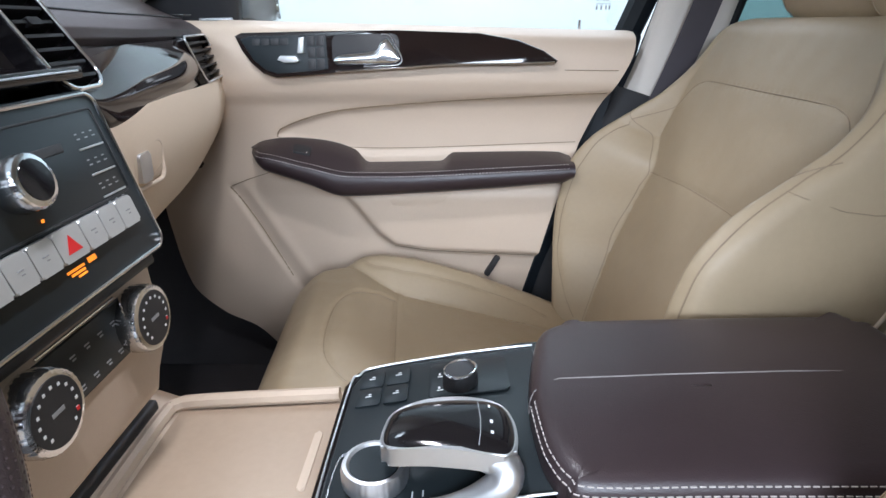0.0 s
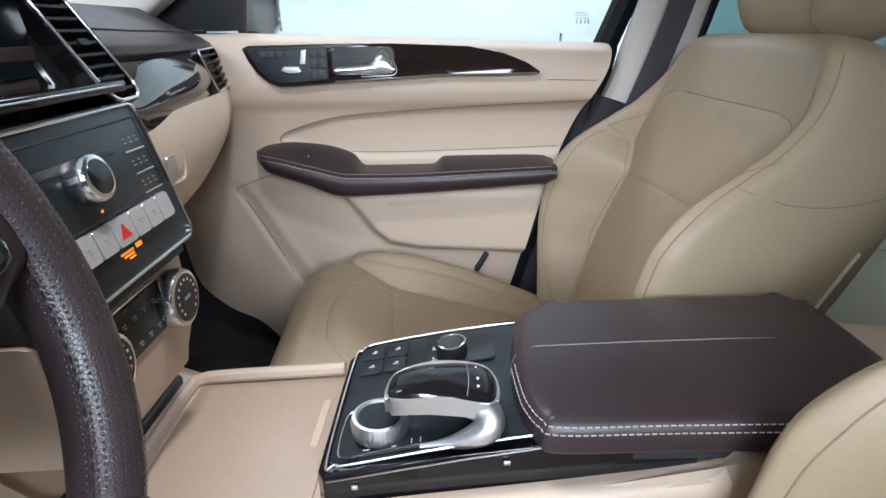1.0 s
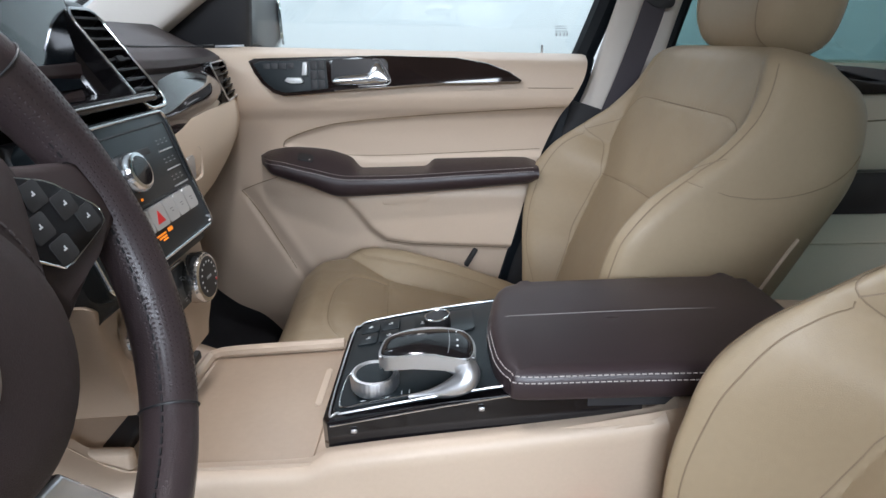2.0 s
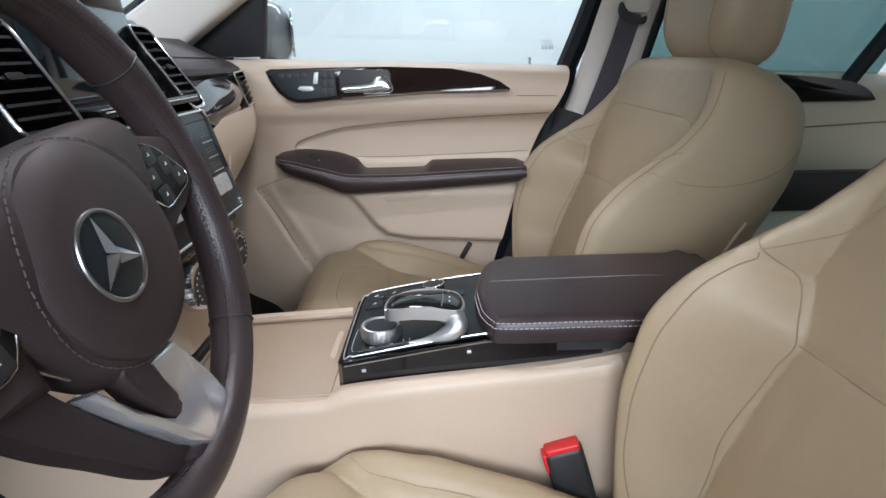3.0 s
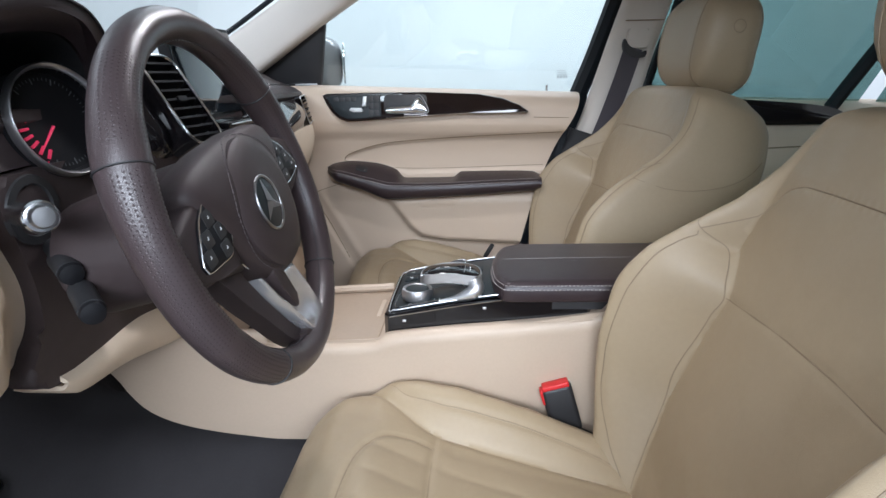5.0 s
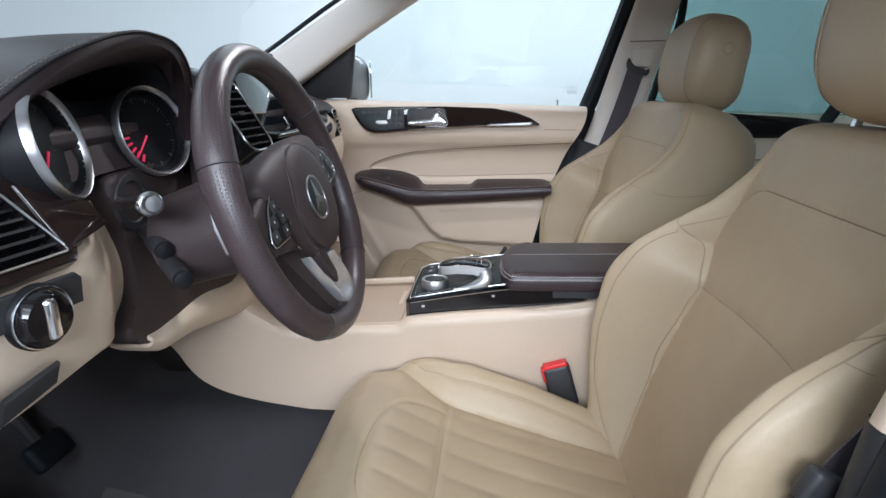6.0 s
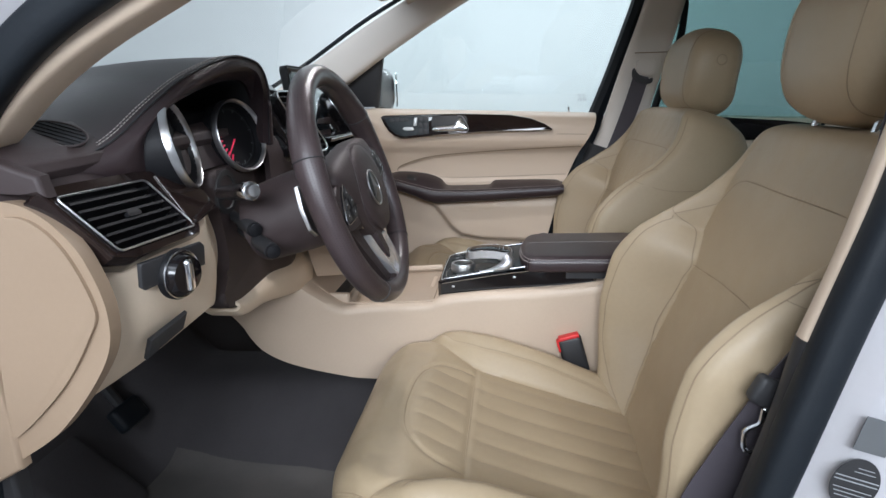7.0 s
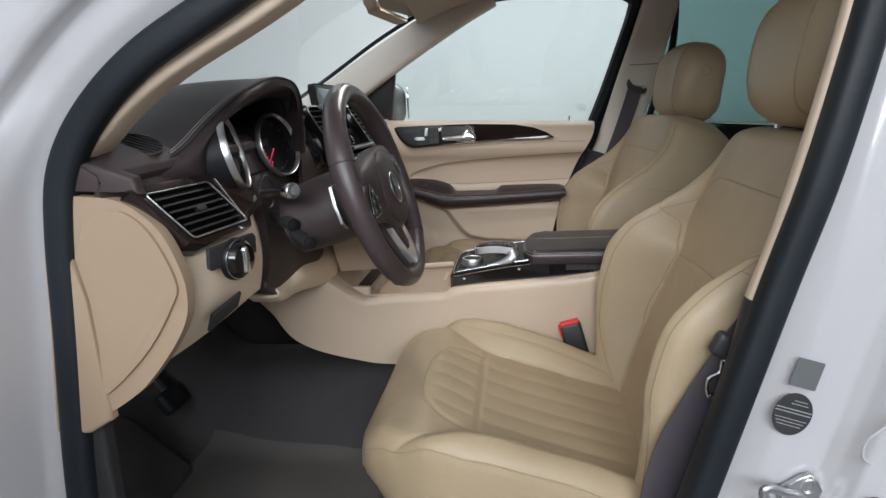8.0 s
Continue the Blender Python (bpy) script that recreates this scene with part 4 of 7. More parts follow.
soft = [[lid_edge(i, ins, w) for i in range(0, 360, 2)] for ins, w in ((0.004, 0.0), (0.0012, 0.002), (0.0, 0.006), (0.0, 0.018), (0.0010, 0.0225), (0.0032, 0.0268), (0.0070, 0.0300), (0.012, 0.0316), (0.018, 0.032))]
rim_in = [p.copy() for p in soft[-1]]
mid = sum(rim_in, V(0, 0, 0)) / len(rim_in)
for f in (0.75, 0.5, 0.25, 0.05):
    soft.append([lid_put(mid.x + (p.x - mid.x) * f, mid.y + (p.y - mid.y) * f, 0.032) for p in rim_in])
part("lid_pad", loft(soft), BROWN, lid, angle=60)
run = [i for i in range(360) if edge[i].y < -0.045 and edge[i].x < 0.42]
first = next(k for k in range(len(run)) if run[k] - run[k - 1] != 1)
run = run[first:] + run[:first]
for w, inset in ((0.0268, 0.0030), (0.0212, 0.0005)):
    part("stitching", stitches([lid_edge(i, inset - 0.0005, w) for i in run]), THREAD, lid, "pale thread stitching")
part("crease", tube([lid_put(u, v, 0.0) + V(0, 0, z) for u, v, z in ((0.0738, -0.037, 0.010), (0.0740, -0.037, 0.017), (0.0752, -0.036, 0.0245), (0.0785, -0.034, 0.0305), (0.086, -0.030, 0.0345), (0.10, -0.024, 0.0358), (0.2, -0.018, 0.0360), (0.3, -0.014, 0.0360), (0.41, -0.012, 0.034))], 0.0008, 6), PIPING, lid, "grey piping")

# ---- steering wheel ----
HUB = V(-0.185, -0.438, 1.194)
TH = radians(17.5)
W_OUT = V(math.cos(TH), 0, math.sin(TH))
TURNED = Matrix.Rotation(radians(9), 3, W_OUT)      # turned a little to the left
W_UP = TURNED @ V(-math.sin(TH), 0, math.cos(TH))
W_SIDE = TURNED @ V(0, -1, 0)      # the driver's left
R = 0.172


def on_wheel(s, u, o):
    """A place by the wheel: s to the driver's right, u up along it, o out towards the driver."""
    return HUB - W_SIDE * s + W_UP * u + W_OUT * o


wheel = thing("steering_wheel", HUB, "dark brown leather steering wheel with silver spokes", "steering wheel")


def fatness(a):
    return 0.0165 + 0.0022 * (math.exp(-((math.sin(a) - 0.5) / 0.22) ** 2)) - 0.001 * step(-0.6, -1.0, math.sin(a))


def rim_rings():
    rings = []
    n = 120
    for i in range(n):
        a = 2 * math.pi * i / n
        fat = 0.0165 + 0.0022 * (math.exp(-((math.sin(a) - 0.5) / 0.22) ** 2)) - 0.001 * step(-0.6, -1.0, math.sin(a))
        rad = V(math.cos(a), math.sin(a), 0)
        ring = []
        for k in range(18):
            b = 2 * math.pi * k / 18
            r = R + fat * math.cos(b)
            ring.append(on_wheel(rad.x * r, rad.y * r, fat * 1.12 * math.sin(b)))
        rings.append(ring)
    rings.append(rings[0])
    return rings


rim_ob = part("rim", loft(rim_rings(), caps=False), WHEEL, wheel, "dark brown leather rim", angle=60)
for deg in (152, 28, 232, 308):
    a = radians(deg)
    ft = fatness(a) + 0.0003
    band = [on_wheel(math.cos(a) * (R + ft * math.cos(b)), math.sin(a) * (R + ft * math.cos(b)), ft * 1.12 * math.sin(b)) for b in (2 * math.pi * k / 24 for k in range(24))]
    part("rim_seam", tube(band, 0.0009, 5, closed=True), BLACK, rim_ob)
inner = [on_wheel((R - 0.0155) * math.cos(a), (R - 0.0155) * math.sin(a), 0.006) for a in (2 * math.pi * k / 160 for k in range(161))]
part("stitching", stitches(inner, 0.004, 0.0065, 0.0008), BLACK, rim_ob)
# perforated grip zones
for a0, a1 in ((-22, 26), (154, 202), (206, 230), (-50, -26), (32, 58), (122, 148)):
    dots = bmesh.new()
    for i in range(int((a1 - a0) / 1.2)):
        for j in range(14):
            a = radians(a0 + (i + 0.5 * (j % 2)) * 1.2)
            b = radians(5 + 12.5 * j)
            fat = 0.0165 + 0.0022 * (math.exp(-((math.sin(a) - 0.5) / 0.22) ** 2)) - 0.001 * step(-0.6, -1.0, math.sin(a))
            r = R + fat * math.cos(b)
            p = on_wheel(r * math.cos(a), r * math.sin(a), fat * 1.12 * math.sin(b))
            nn = (on_wheel(math.cos(a) * math.cos(b), math.sin(a) * math.cos(b), math.sin(b)) - HUB).normalized()
            t1 = nn.orthogonal().normalized()
            t2 = nn.cross(t1)
            ring = [dots.verts.new(p + nn * 0.00032 + (t1 * math.cos(c) + t2 * math.sin(c)) * 0.00095) for c in (0, 1.05, 2.1, 3.14, 4.19, 5.24)]
            mid = dots.verts.new(p + nn * 0.00004)
            for c in range(6):
                dots.faces.new((ring[c], ring[(c + 1) % 6], mid))
    part("perforation", dots, DIMPLE, rim_ob, smooth=False)
# hub pad
PAD = [(-0.114, 0.034), (-0.098, 0.054), (-0.050, 0.062), (0.0, 0.063), (0.050, 0.062), (0.098, 0.054), (0.114, 0.034), (0.092, -0.008), (0.064, -0.050), (0.038, -0.078), (0.0, -0.087), (-0.038, -0.078), (-0.064, -0.050), (-0.092, -0.008)]
pad_out = [(p.x, p.y) for p in spline([(a, b, 0) for a, b in PAD], 56, closed=True)]


def hub_rings():
    rings = []
    for f, o in HUB_RISE:
        rings.append([on_wheel(a * f, b * f, o) for a, b in pad_out])
    return rings


HUB_RISE = ((1.0, -0.016), (1.0, 0.0), (0.985, 0.006), (0.95, 0.011), (0.88, 0.015), (0.74, 0.019), (0.55, 0.022), (0.30, 0.024), (0.10, 0.0245))


def hub_top(a, b):
    """How far the hub pad stands out at a place on it."""
    near = min(pad_out, key=lambda p: abs(math.atan2(p[1] * a - p[0] * b, p[0] * a + p[1] * b)))
    f = min(math.hypot(a, b) / math.hypot(*near), 1)
    return keyed(*sorted(HUB_RISE[1:]))(f)


hub = part("hub_pad", loft(hub_rings()), BROWN_SOFT, wheel, "dark brown airbag pad", angle=50)
round_pad = part("hub_disc", lathe([(0.068, -0.004), (0.068, 0.003), (0.064, 0.007), (0.05, 0.0105), (0.01, 0.012)], on_wheel(0.003, -0.010, 0.0165), W_OUT, 48), BROWN_SOFT, hub)
part("stitching", stitches([on_wheel(0.003 + 0.0715 * math.cos(a), -0.010 + 0.0715 * math.sin(a), hub_top(0.003 + 0.0715 * math.cos(a), -0.010 + 0.0715 * math.sin(a)) + 0.0005) for a in (2 * math.pi * k / 90 for k in range(91))], 0.0035, 0.0055, 0.0005), DARK_THREAD, hub)
badge = part("badge", tube([on_wheel(-0.012 + 0.0270 * math.cos(a), -0.009 + 0.0270 * math.sin(a), 0.0285) for a in (2 * math.pi * k / 60 for k in range(60))], 0.0015, 8, closed=True), BADGE, hub, "round silver badge")
part("badge_disc", lathe([(0.0265, -0.001), (0.0265, 0.001), (0.02, 0.002)], on_wheel(-0.012, -0.009, 0.0268), W_OUT, 40), SATIN, badge)
for deg in (90, 210, 330):
    a = radians(deg)
    d, e = (math.cos(a), math.sin(a)), (-math.sin(a), math.cos(a))
    tip = on_wheel(-0.012 + d[0] * 0.0255, -0.009 + d[1] * 0.0255, 0.0298)
    lft = on_wheel(-0.012 + e[0] * 0.0048 + d[0] * 0.004, -0.009 + e[1] * 0.0055 + d[1] * 0.004, 0.0290)
    rgt = on_wheel(-0.012 - e[0] * 0.0048 + d[0] * 0.004, -0.009 - e[1] * 0.0055 + d[1] * 0.004, 0.0290)
    top = on_wheel(-0.012, -0.009, 0.0335)
    low = on_wheel(-0.012, -0.009, 0.0278)
    arm = bmesh.new()
    vs = [arm.verts.new(p) for p in (tip, lft, rgt, top, low)]
    for f in ((0, 1, 3), (0, 3, 2), (0, 4, 1), (0, 2, 4), (1, 4, 3), (3, 4, 2)):
        arm.faces.new([vs[i] for i in f])
    part("badge_arm", arm, BADGE, badge, smooth=False)
hub_edge = sorted([(b, a) for a, b in pad_out if a < -0.06 and -0.055 < b < 0.034])
part("chrome_line", tube([on_wheel(a * 1.006, b * 1.006, 0.0025) for b, a in hub_edge], 0.0011, 6), CHROME, hub, "thin chrome line")
# side spokes with button pads
for s in (1, -1):
    sp = [(0.070 * s, 0.040), (0.110 * s, 0.036), (0.160 * s, 0.020), (0.166 * s, -0.006), (0.160 * s, -0.024), (0.125 * s, -0.030), (0.080 * s, -0.045)]
    if s < 0:
        sp = sp[::-1]
    part("side_spoke", plate(sp, lambda u, v, w: on_wheel(u, v, -0.016 + w), 0.026, 0.007, 3), BROWN_SOFT, wheel)
    bp = [(0.076 * s, 0.034), (0.094 * s, 0.034), (0.122 * s, 0.020), (0.146 * s, -0.008), (0.143 * s, -0.017), (0.096 * s, -0.022), (0.081 * s, -0.008), (0.075 * s, 0.015)]
    if s < 0:
        bp = bp[::-1]
    sm = [(p.x, p.y) for a, b in zip(bp, bp[1:] + bp[:1]) for p in (V(*a, 0).lerp(V(*b, 0), f) for f in (0.12, 0.5, 0.88))]
    field = part("button_pad", plate(sm, lambda u, v, w: on_wheel(u, v, 0.009 + w), 0.0045, 0.0015), SLAT, wheel, "black button pad")
    part("pad_rim", tube([on_wheel(a, b, 0.0128) for a, b in sm], 0.0008, 6, closed=True), CHROME, field)
    for u, v in ((0.087, 0.023), (0.106, 0.018), (0.122, 0.005), (0.096, 0.003), (0.132, -0.008), (0.101, -0.013)):
        key = part("push_button", plate(rounded(u * s - 0.0082, v - 0.0070, u * s + 0.0082, v + 0.0070, 0.002), lambda a, c, w: on_wheel(a, c, 0.0133 + w), 0.0008, 0.0006), BLACK, field)
        part("symbol", bars(lambda a, c, w: on_wheel(a, c, 0.0141 + w), [(u * s, v, 0.0026, 0.0008), (u * s + 0.0006, v + 0.0010, 0.0008, 0.0020)]), MARK, key)

# lower forked spoke: a silver hook round a dark tongue, open between them
HOOK = [(0.016, -0.088), (0.030, -0.125), (0.037, -0.163), (0.012, -0.168), (-0.010, -0.164), (-0.029, -0.139), (-0.050, -0.100), (-0.071, -0.060), (-0.062, -0.063),
        (-0.050, -0.090), (-0.039, -0.113), (-0.030, -0.123), (-0.020, -0.1255), (-0.011, -0.121), (-0.012, -0.104), (-0.020, -0.080)]
part("lower_spoke", plate(HOOK[::-1], lambda u, v, w: on_wheel(u, v, -0.006 + w), 0.016, 0.004, 3), SPOKE, wheel, "satin silver lower spoke")
TONGUE = [(-0.043, -0.064), (-0.025, -0.070), (-0.0185, -0.098), (-0.0165, -0.113), (-0.022, -0.1205), (-0.029, -0.117), (-0.036, -0.102), (-0.042, -0.084)]
part("spoke_inlay", plate([(p.x, p.y) for p in spline([(a, b, 0) for a, b in TONGUE], 40, closed=True)][::-1], lambda u, v, w: on_wheel(u, v, -0.004 + w), 0.017, 0.006, 4), BROWN_SOFT, wheel)
ARM = [(-0.122, -0.018), (-0.106, -0.050), (-0.092, -0.076), (-0.075, -0.102), (-0.051, -0.140), (-0.030, -0.162), (-0.008, -0.166), (-0.032, -0.136), (-0.057, -0.093), (-0.074, -0.056), (-0.090, -0.020)]
part("lower_wing", plate([(p.x, p.y) for p in spline([(a, b, 0) for a, b in ARM], 60, closed=True)], lambda u, v, w: on_wheel(u, v, -0.020 + w), 0.020, 0.007, 4), BROWN_SOFT, wheel)
low = [(-0.032, -0.150), (0.030, -0.152), (0.030, -0.170), (-0.030, -0.170)]
part("lower_bridge", plate(low, lambda u, v, w: on_wheel(u, v, -0.012 + w), 0.020, 0.006), BROWN_SOFT, wheel)
# column shroud and shift paddles behind the wheel
part("column_shroud", loft([[on_wheel(a * math.cos(k * math.pi / 14), -0.01 + b * math.sin(k * math.pi / 14), o) for k in range(28)] for o, a, b in ((-0.016, 0.062, 0.058), (-0.05, 0.070, 0.064), (-0.10, 0.072, 0.064), (-0.17, 0.072, 0.060))]), BROWN_SOFT, wheel, "dark brown column shroud")
for s in (1, -1):
    pd = [(0.092 * s, 0.046), (0.106 * s, 0.048), (0.122 * s, 0.018), (0.124 * s, -0.012), (0.112 * s, -0.026), (0.096 * s, -0.008)]
    if s < 0:
        pd = pd[::-1]
    part("shift_paddle", plate(pd, lambda u, v, w: on_wheel(u, v, -0.052 + w), 0.006, 0.002), STEEL, wheel, "brushed steel shift paddle")


# ---- passenger door ----
door = thing("passenger_door", (-0.1, 0.72, 0.55), "beige closed front passenger door with dark trim", "car door")
D_FRONT = keyed((0.56, -0.40), (0.63, -0.45), (0.671, -0.515), (0.746, -0.575), (0.82, -0.588), (0.875, -0.592), (0.97, -0.600), (1.05, -0.605), (1.30, -0.605))
D_REAR = keyed((0.56, 0.105), (0.827, 0.178), (0.97, 0.215), (1.16, 0.290), (1.265, 0.330), (1.30, 0.334))
D_DEEP = keyed((0.56, 0.735), (0.66, 0.705), (0.80, 0.690), (0.93, 0.680), (1.02, 0.672), (1.09, 0.668), (1.135, 0.658), (1.165, 0.640), (1.19, 0.6335), (1.235, 0.636), (1.262, 0.647), (1.275, 0.662), (1.280, 0.685))


def in_poly(px, pz, poly):
    inside = False
    for (x0, z0), (x1, z1) in zip(poly, poly[1:] + poly[:1]):
        if (z0 > pz) != (z1 > pz) and px < (x1 - x0) * (pz - z0) / (z1 - z0) + x0:
            inside = not inside
    return inside


def edge_distance(px, pz, poly):
    best = 9.0
    for (x0, z0), (x1, z1) in zip(poly, poly[1:] + poly[:1]):
        dx, dz = x1 - x0, z1 - z0
        t = min(max(((px - x0) * dx + (pz - z0) * dz) / (dx * dx + dz * dz), 0), 1)
        best = min(best, math.hypot(px - x0 - t * dx, pz - z0 - t * dz))
    return best if in_poly(px, pz, poly) else -best


POCKET = [(-0.215, 0.965), (-0.185, 0.925), (-0.150, 0.875), (-0.118, 0.848), (-0.05, 0.835), (0.20, 0.822), (0.30, 0.98), (0.0, 0.985)]
INSERT = [(-0.335, 1.080), (-0.315, 1.098), (-0.21, 1.127), (0.0, 1.145), (0.32, 1.166), (0.32, 1.05), (-0.15, 1.04)]


def door_y(x, z):
    y = D_DEEP(z)
    y += 0.035 * step(-0.34, -0.56, x) * step(1.22, 1.0, z) - 0.02 * step(-0.42, -0.56, x) * step(1.0, 0.9, z)
    y -= 0.026 * step(-0.012, 0.012, edge_distance(x, z, POCKET)) * step(1.0, 0.95, z)
    y += 0.007 * step(-0.004, 0.006, edge_distance(x, z, INSERT))
    y -= 0.012 * step(-0.30, -0.42, x) * step(1.05, 1.15, z)
    side = (x + 0.452) * 0.88 + (z - 0.972) * 0.47          # across the slanting seam of the lower panel
    low = step(0.99, 0.95, z)
    y += (0.006 * step(-0.002, 0.004, side) - 0.005 * math.exp(-((side - 0.035) / 0.014) ** 2)) * low
    y += 0.004 * math.exp(-(side / 0.0035) ** 2) * low
    y -= 0.010 * math.exp(-((x + 0.47) / 0.05) ** 2 - ((z - 0.80) / 0.07) ** 2)
    return y


def door_point(u, v):
    if v < 0.93:
        z = 0.56 + (1.280 - 0.56) * v / 0.93
        x = D_FRONT(z) + (D_REAR(z) - D_FRONT(z)) * u
        return V(x, door_y(x, z), z + (0.006 - 0.030 * (x + 0.4) / 0.73) * step(1.10, 1.25, z))
    f = (v - 0.93) / 0.07
    x = -0.43 + (0.334 + 0.43) * u
    return V(x, 0.685 + 0.115 * f, 1.2865 - 0.030 * (x + 0.4) / 0.73 + 0.002 * math.sin(math.pi * f))


part("door_panel", sheet(door_point, 130, 150, 0.02), PANEL, door, angle=70)


def on_door(pts, n=40, lift=0.001):
    return [V(p.x, door_y(p.x, p.z) - lift, p.z + (0.006 - 0.030 * (p.x + 0.4) / 0.73) * step(1.10, 1.25, p.z)) for p in spline([(a, 0, b) for a, b in pts], n)]


part("seam", tube(on_door([(-0.335, 1.078), (-0.315, 1.098), (-0.21, 1.127), (0.0, 1.145), (0.285, 1.163)], 60), 0.0012, 5), SEAM, door)
part("seam", tube(on_door([(-0.335, 1.078), (-0.25, 1.060), (-0.10, 1.052), (0.24, 1.060)], 60, 0.0006), 0.0008, 5), SEAM, door)
part("seam", tube(on_door([(-0.452, 0.972), (-0.40, 0.89), (-0.345, 0.772)], 40), 0.0012, 5), SEAM, door)
part("seam", tube(on_door([(-0.452, 0.972), (-0.41, 0.99), (-0.35, 1.01)], 20), 0.0008, 5), SEAM, door)
part("seam", tube(on_door([(0.205, 1.212), (0.30, 1.213)], 20, 0.0004), 0.0008, 5), SEAM, door)
part("seam", tube(on_door([(-0.118, 0.846), (0.0, 0.834), (0.17, 0.822)], 30, 0.0), 0.0015, 5), SEAM, door)
part("pocket_gap", rbox((0.085, 0.694, 0.795), (0.012, 0.02, 0.05), 0.003, Euler((0, radians(30), 0)).to_matrix()), BLACK, door)
scoop = [(-0.135, 0.958), (0.005, 0.966), (-0.01, 0.945), (-0.06, 0.938), (-0.115, 0.938)]
part("pull_recess", plate(scoop, xz(0.672), 0.014, 0.005), PANEL, door)

# trim strip with the controls, leaning back at its top
def strip_face(y0):
    return lambda u, v, w: V(u, y0 + 0.18 * (v - 1.228) - w, v)


TRIM = [(-0.377, 1.262), (-0.365, 1.267), (-0.24, 1.2675), (-0.09, 1.267), (0.054, 1.260), (0.12, 1.248), (0.165, 1.230), (0.190, 1.213), (0.186, 1.208), (0.10, 1.2075), (0.005, 1.208), (-0.10, 1.203), (-0.197, 1.199), (-0.27, 1.194), (-0.308, 1.192), (-0.330, 1.199), (-0.350, 1.216), (-0.366, 1.238)]
trim = part("trim_strip", plate([(a, b) for a, b in TRIM][::-1], strip_face(0.640), 0.018, 0.005, 4), WOOD, door, "glossy dark wood trim strip")
SW = [(-0.366, 1.256), (-0.35, 1.2615), (-0.215, 1.262), (-0.213, 1.205), (-0.27, 1.2005), (-0.305, 1.1985), (-0.326, 1.206), (-0.345, 1.222)]
sw = part("switch_plate", plate(SW[::-1], strip_face(0.6235), 0.003, 0.001), SATIN, door, "charcoal switch plate")
part("chrome_line", tube(spline([(-0.20, 0.6160, 1.2005), (-0.10, 0.6167, 1.2045), (0.005, 0.6175, 1.2095), (0.10, 0.6175, 1.2095), (0.184, 0.6180, 1.2105)], 30), 0.0017, 6), CHROME, trim, "thin chrome strip")
part("seat_switch", plate([(-0.302, 1.222), (-0.296, 1.229), (-0.268, 1.2285), (-0.262, 1.220), (-0.268, 1.2165), (-0.290, 1.2165)][::-1], strip_face(0.6205), 0.006, 0.002), BUTTON, sw, "silver seat switch")
part("seat_switch", plate([(-0.266, 1.232), (-0.262, 1.258), (-0.252, 1.259), (-0.254, 1.232)][::-1], strip_face(0.6205), 0.006, 0.002), BUTTON, sw, "silver seat switch")
for k in range(4):
    part("memory_button", plate(rounded(-0.345 + 0.0165 * k, 1.246, -0.331 + 0.0165 * k, 1.257, 0.002), strip_face(0.6205), 0.0016, 0.0006), BLACK, sw)
for x0 in (-0.248, -0.232):
    for z0 in (1.206, 1.225, 1.244):
        part("lock_button", plate(rounded(x0, z0, x0 + 0.013, z0 + 0.016, 0.002), strip_face(0.6205), 0.0016, 0.0006), BLACK, sw)
cup = part("handle_cup", plate(rounded(-0.205, 1.211, -0.087, 1.262, 0.012), strip_face(0.6235), 0.0025, 0.001), BLACK, door, "black handle recess")
H_HI = keyed((-0.201, 1.2195), (-0.196, 1.228), (-0.17, 1.2315), (-0.142, 1.2335), (-0.127, 1.2375), (-0.117, 1.251), (-0.108, 1.2545), (-0.099, 1.245), (-0.089, 1.227), (-0.086, 1.221))
H_LO = keyed((-0.201, 1.2165), (-0.195, 1.2125), (-0.15, 1.2115), (-0.105, 1.2125), (-0.091, 1.215), (-0.086, 1.219))
lever = []
for i in range(47):
    x = -0.201 + 0.115 * i / 46
    lo, hi = H_LO(x), H_HI(x)
    deep = 0.010 * (1 - 0.55 * step(-0.13, -0.09, x))
    lever.append([strip_face(0.619)(x, (lo + hi) / 2 + (hi - lo) / 2 * math.copysign(abs(math.sin(k * math.pi / 8)) ** 0.7, math.sin(k * math.pi / 8)), deep * math.cos(k * math.pi / 8)) for k in range(16)])
part("door_handle", loft(lever), CHROME, door, "chrome inner door handle", angle=60)
part("cup_rim", tube([strip_face(0.621)(p.x, p.y, 0.001) for p in spline([(-0.118, 1.261, 0), (-0.104, 1.259, 0), (-0.093, 1.243, 0), (-0.083, 1.222, 0), (-0.086, 1.213, 0), (-0.10, 1.2095, 0), (-0.15, 1.2085, 0)], 40)], 0.0011, 6), SILVER, cup)
part("lock_pin", tube([(0.255, 0.786, 1.255), (0.255, 0.786, 1.278)], 0.0032, 10), CHROME, door, "chrome lock pin")

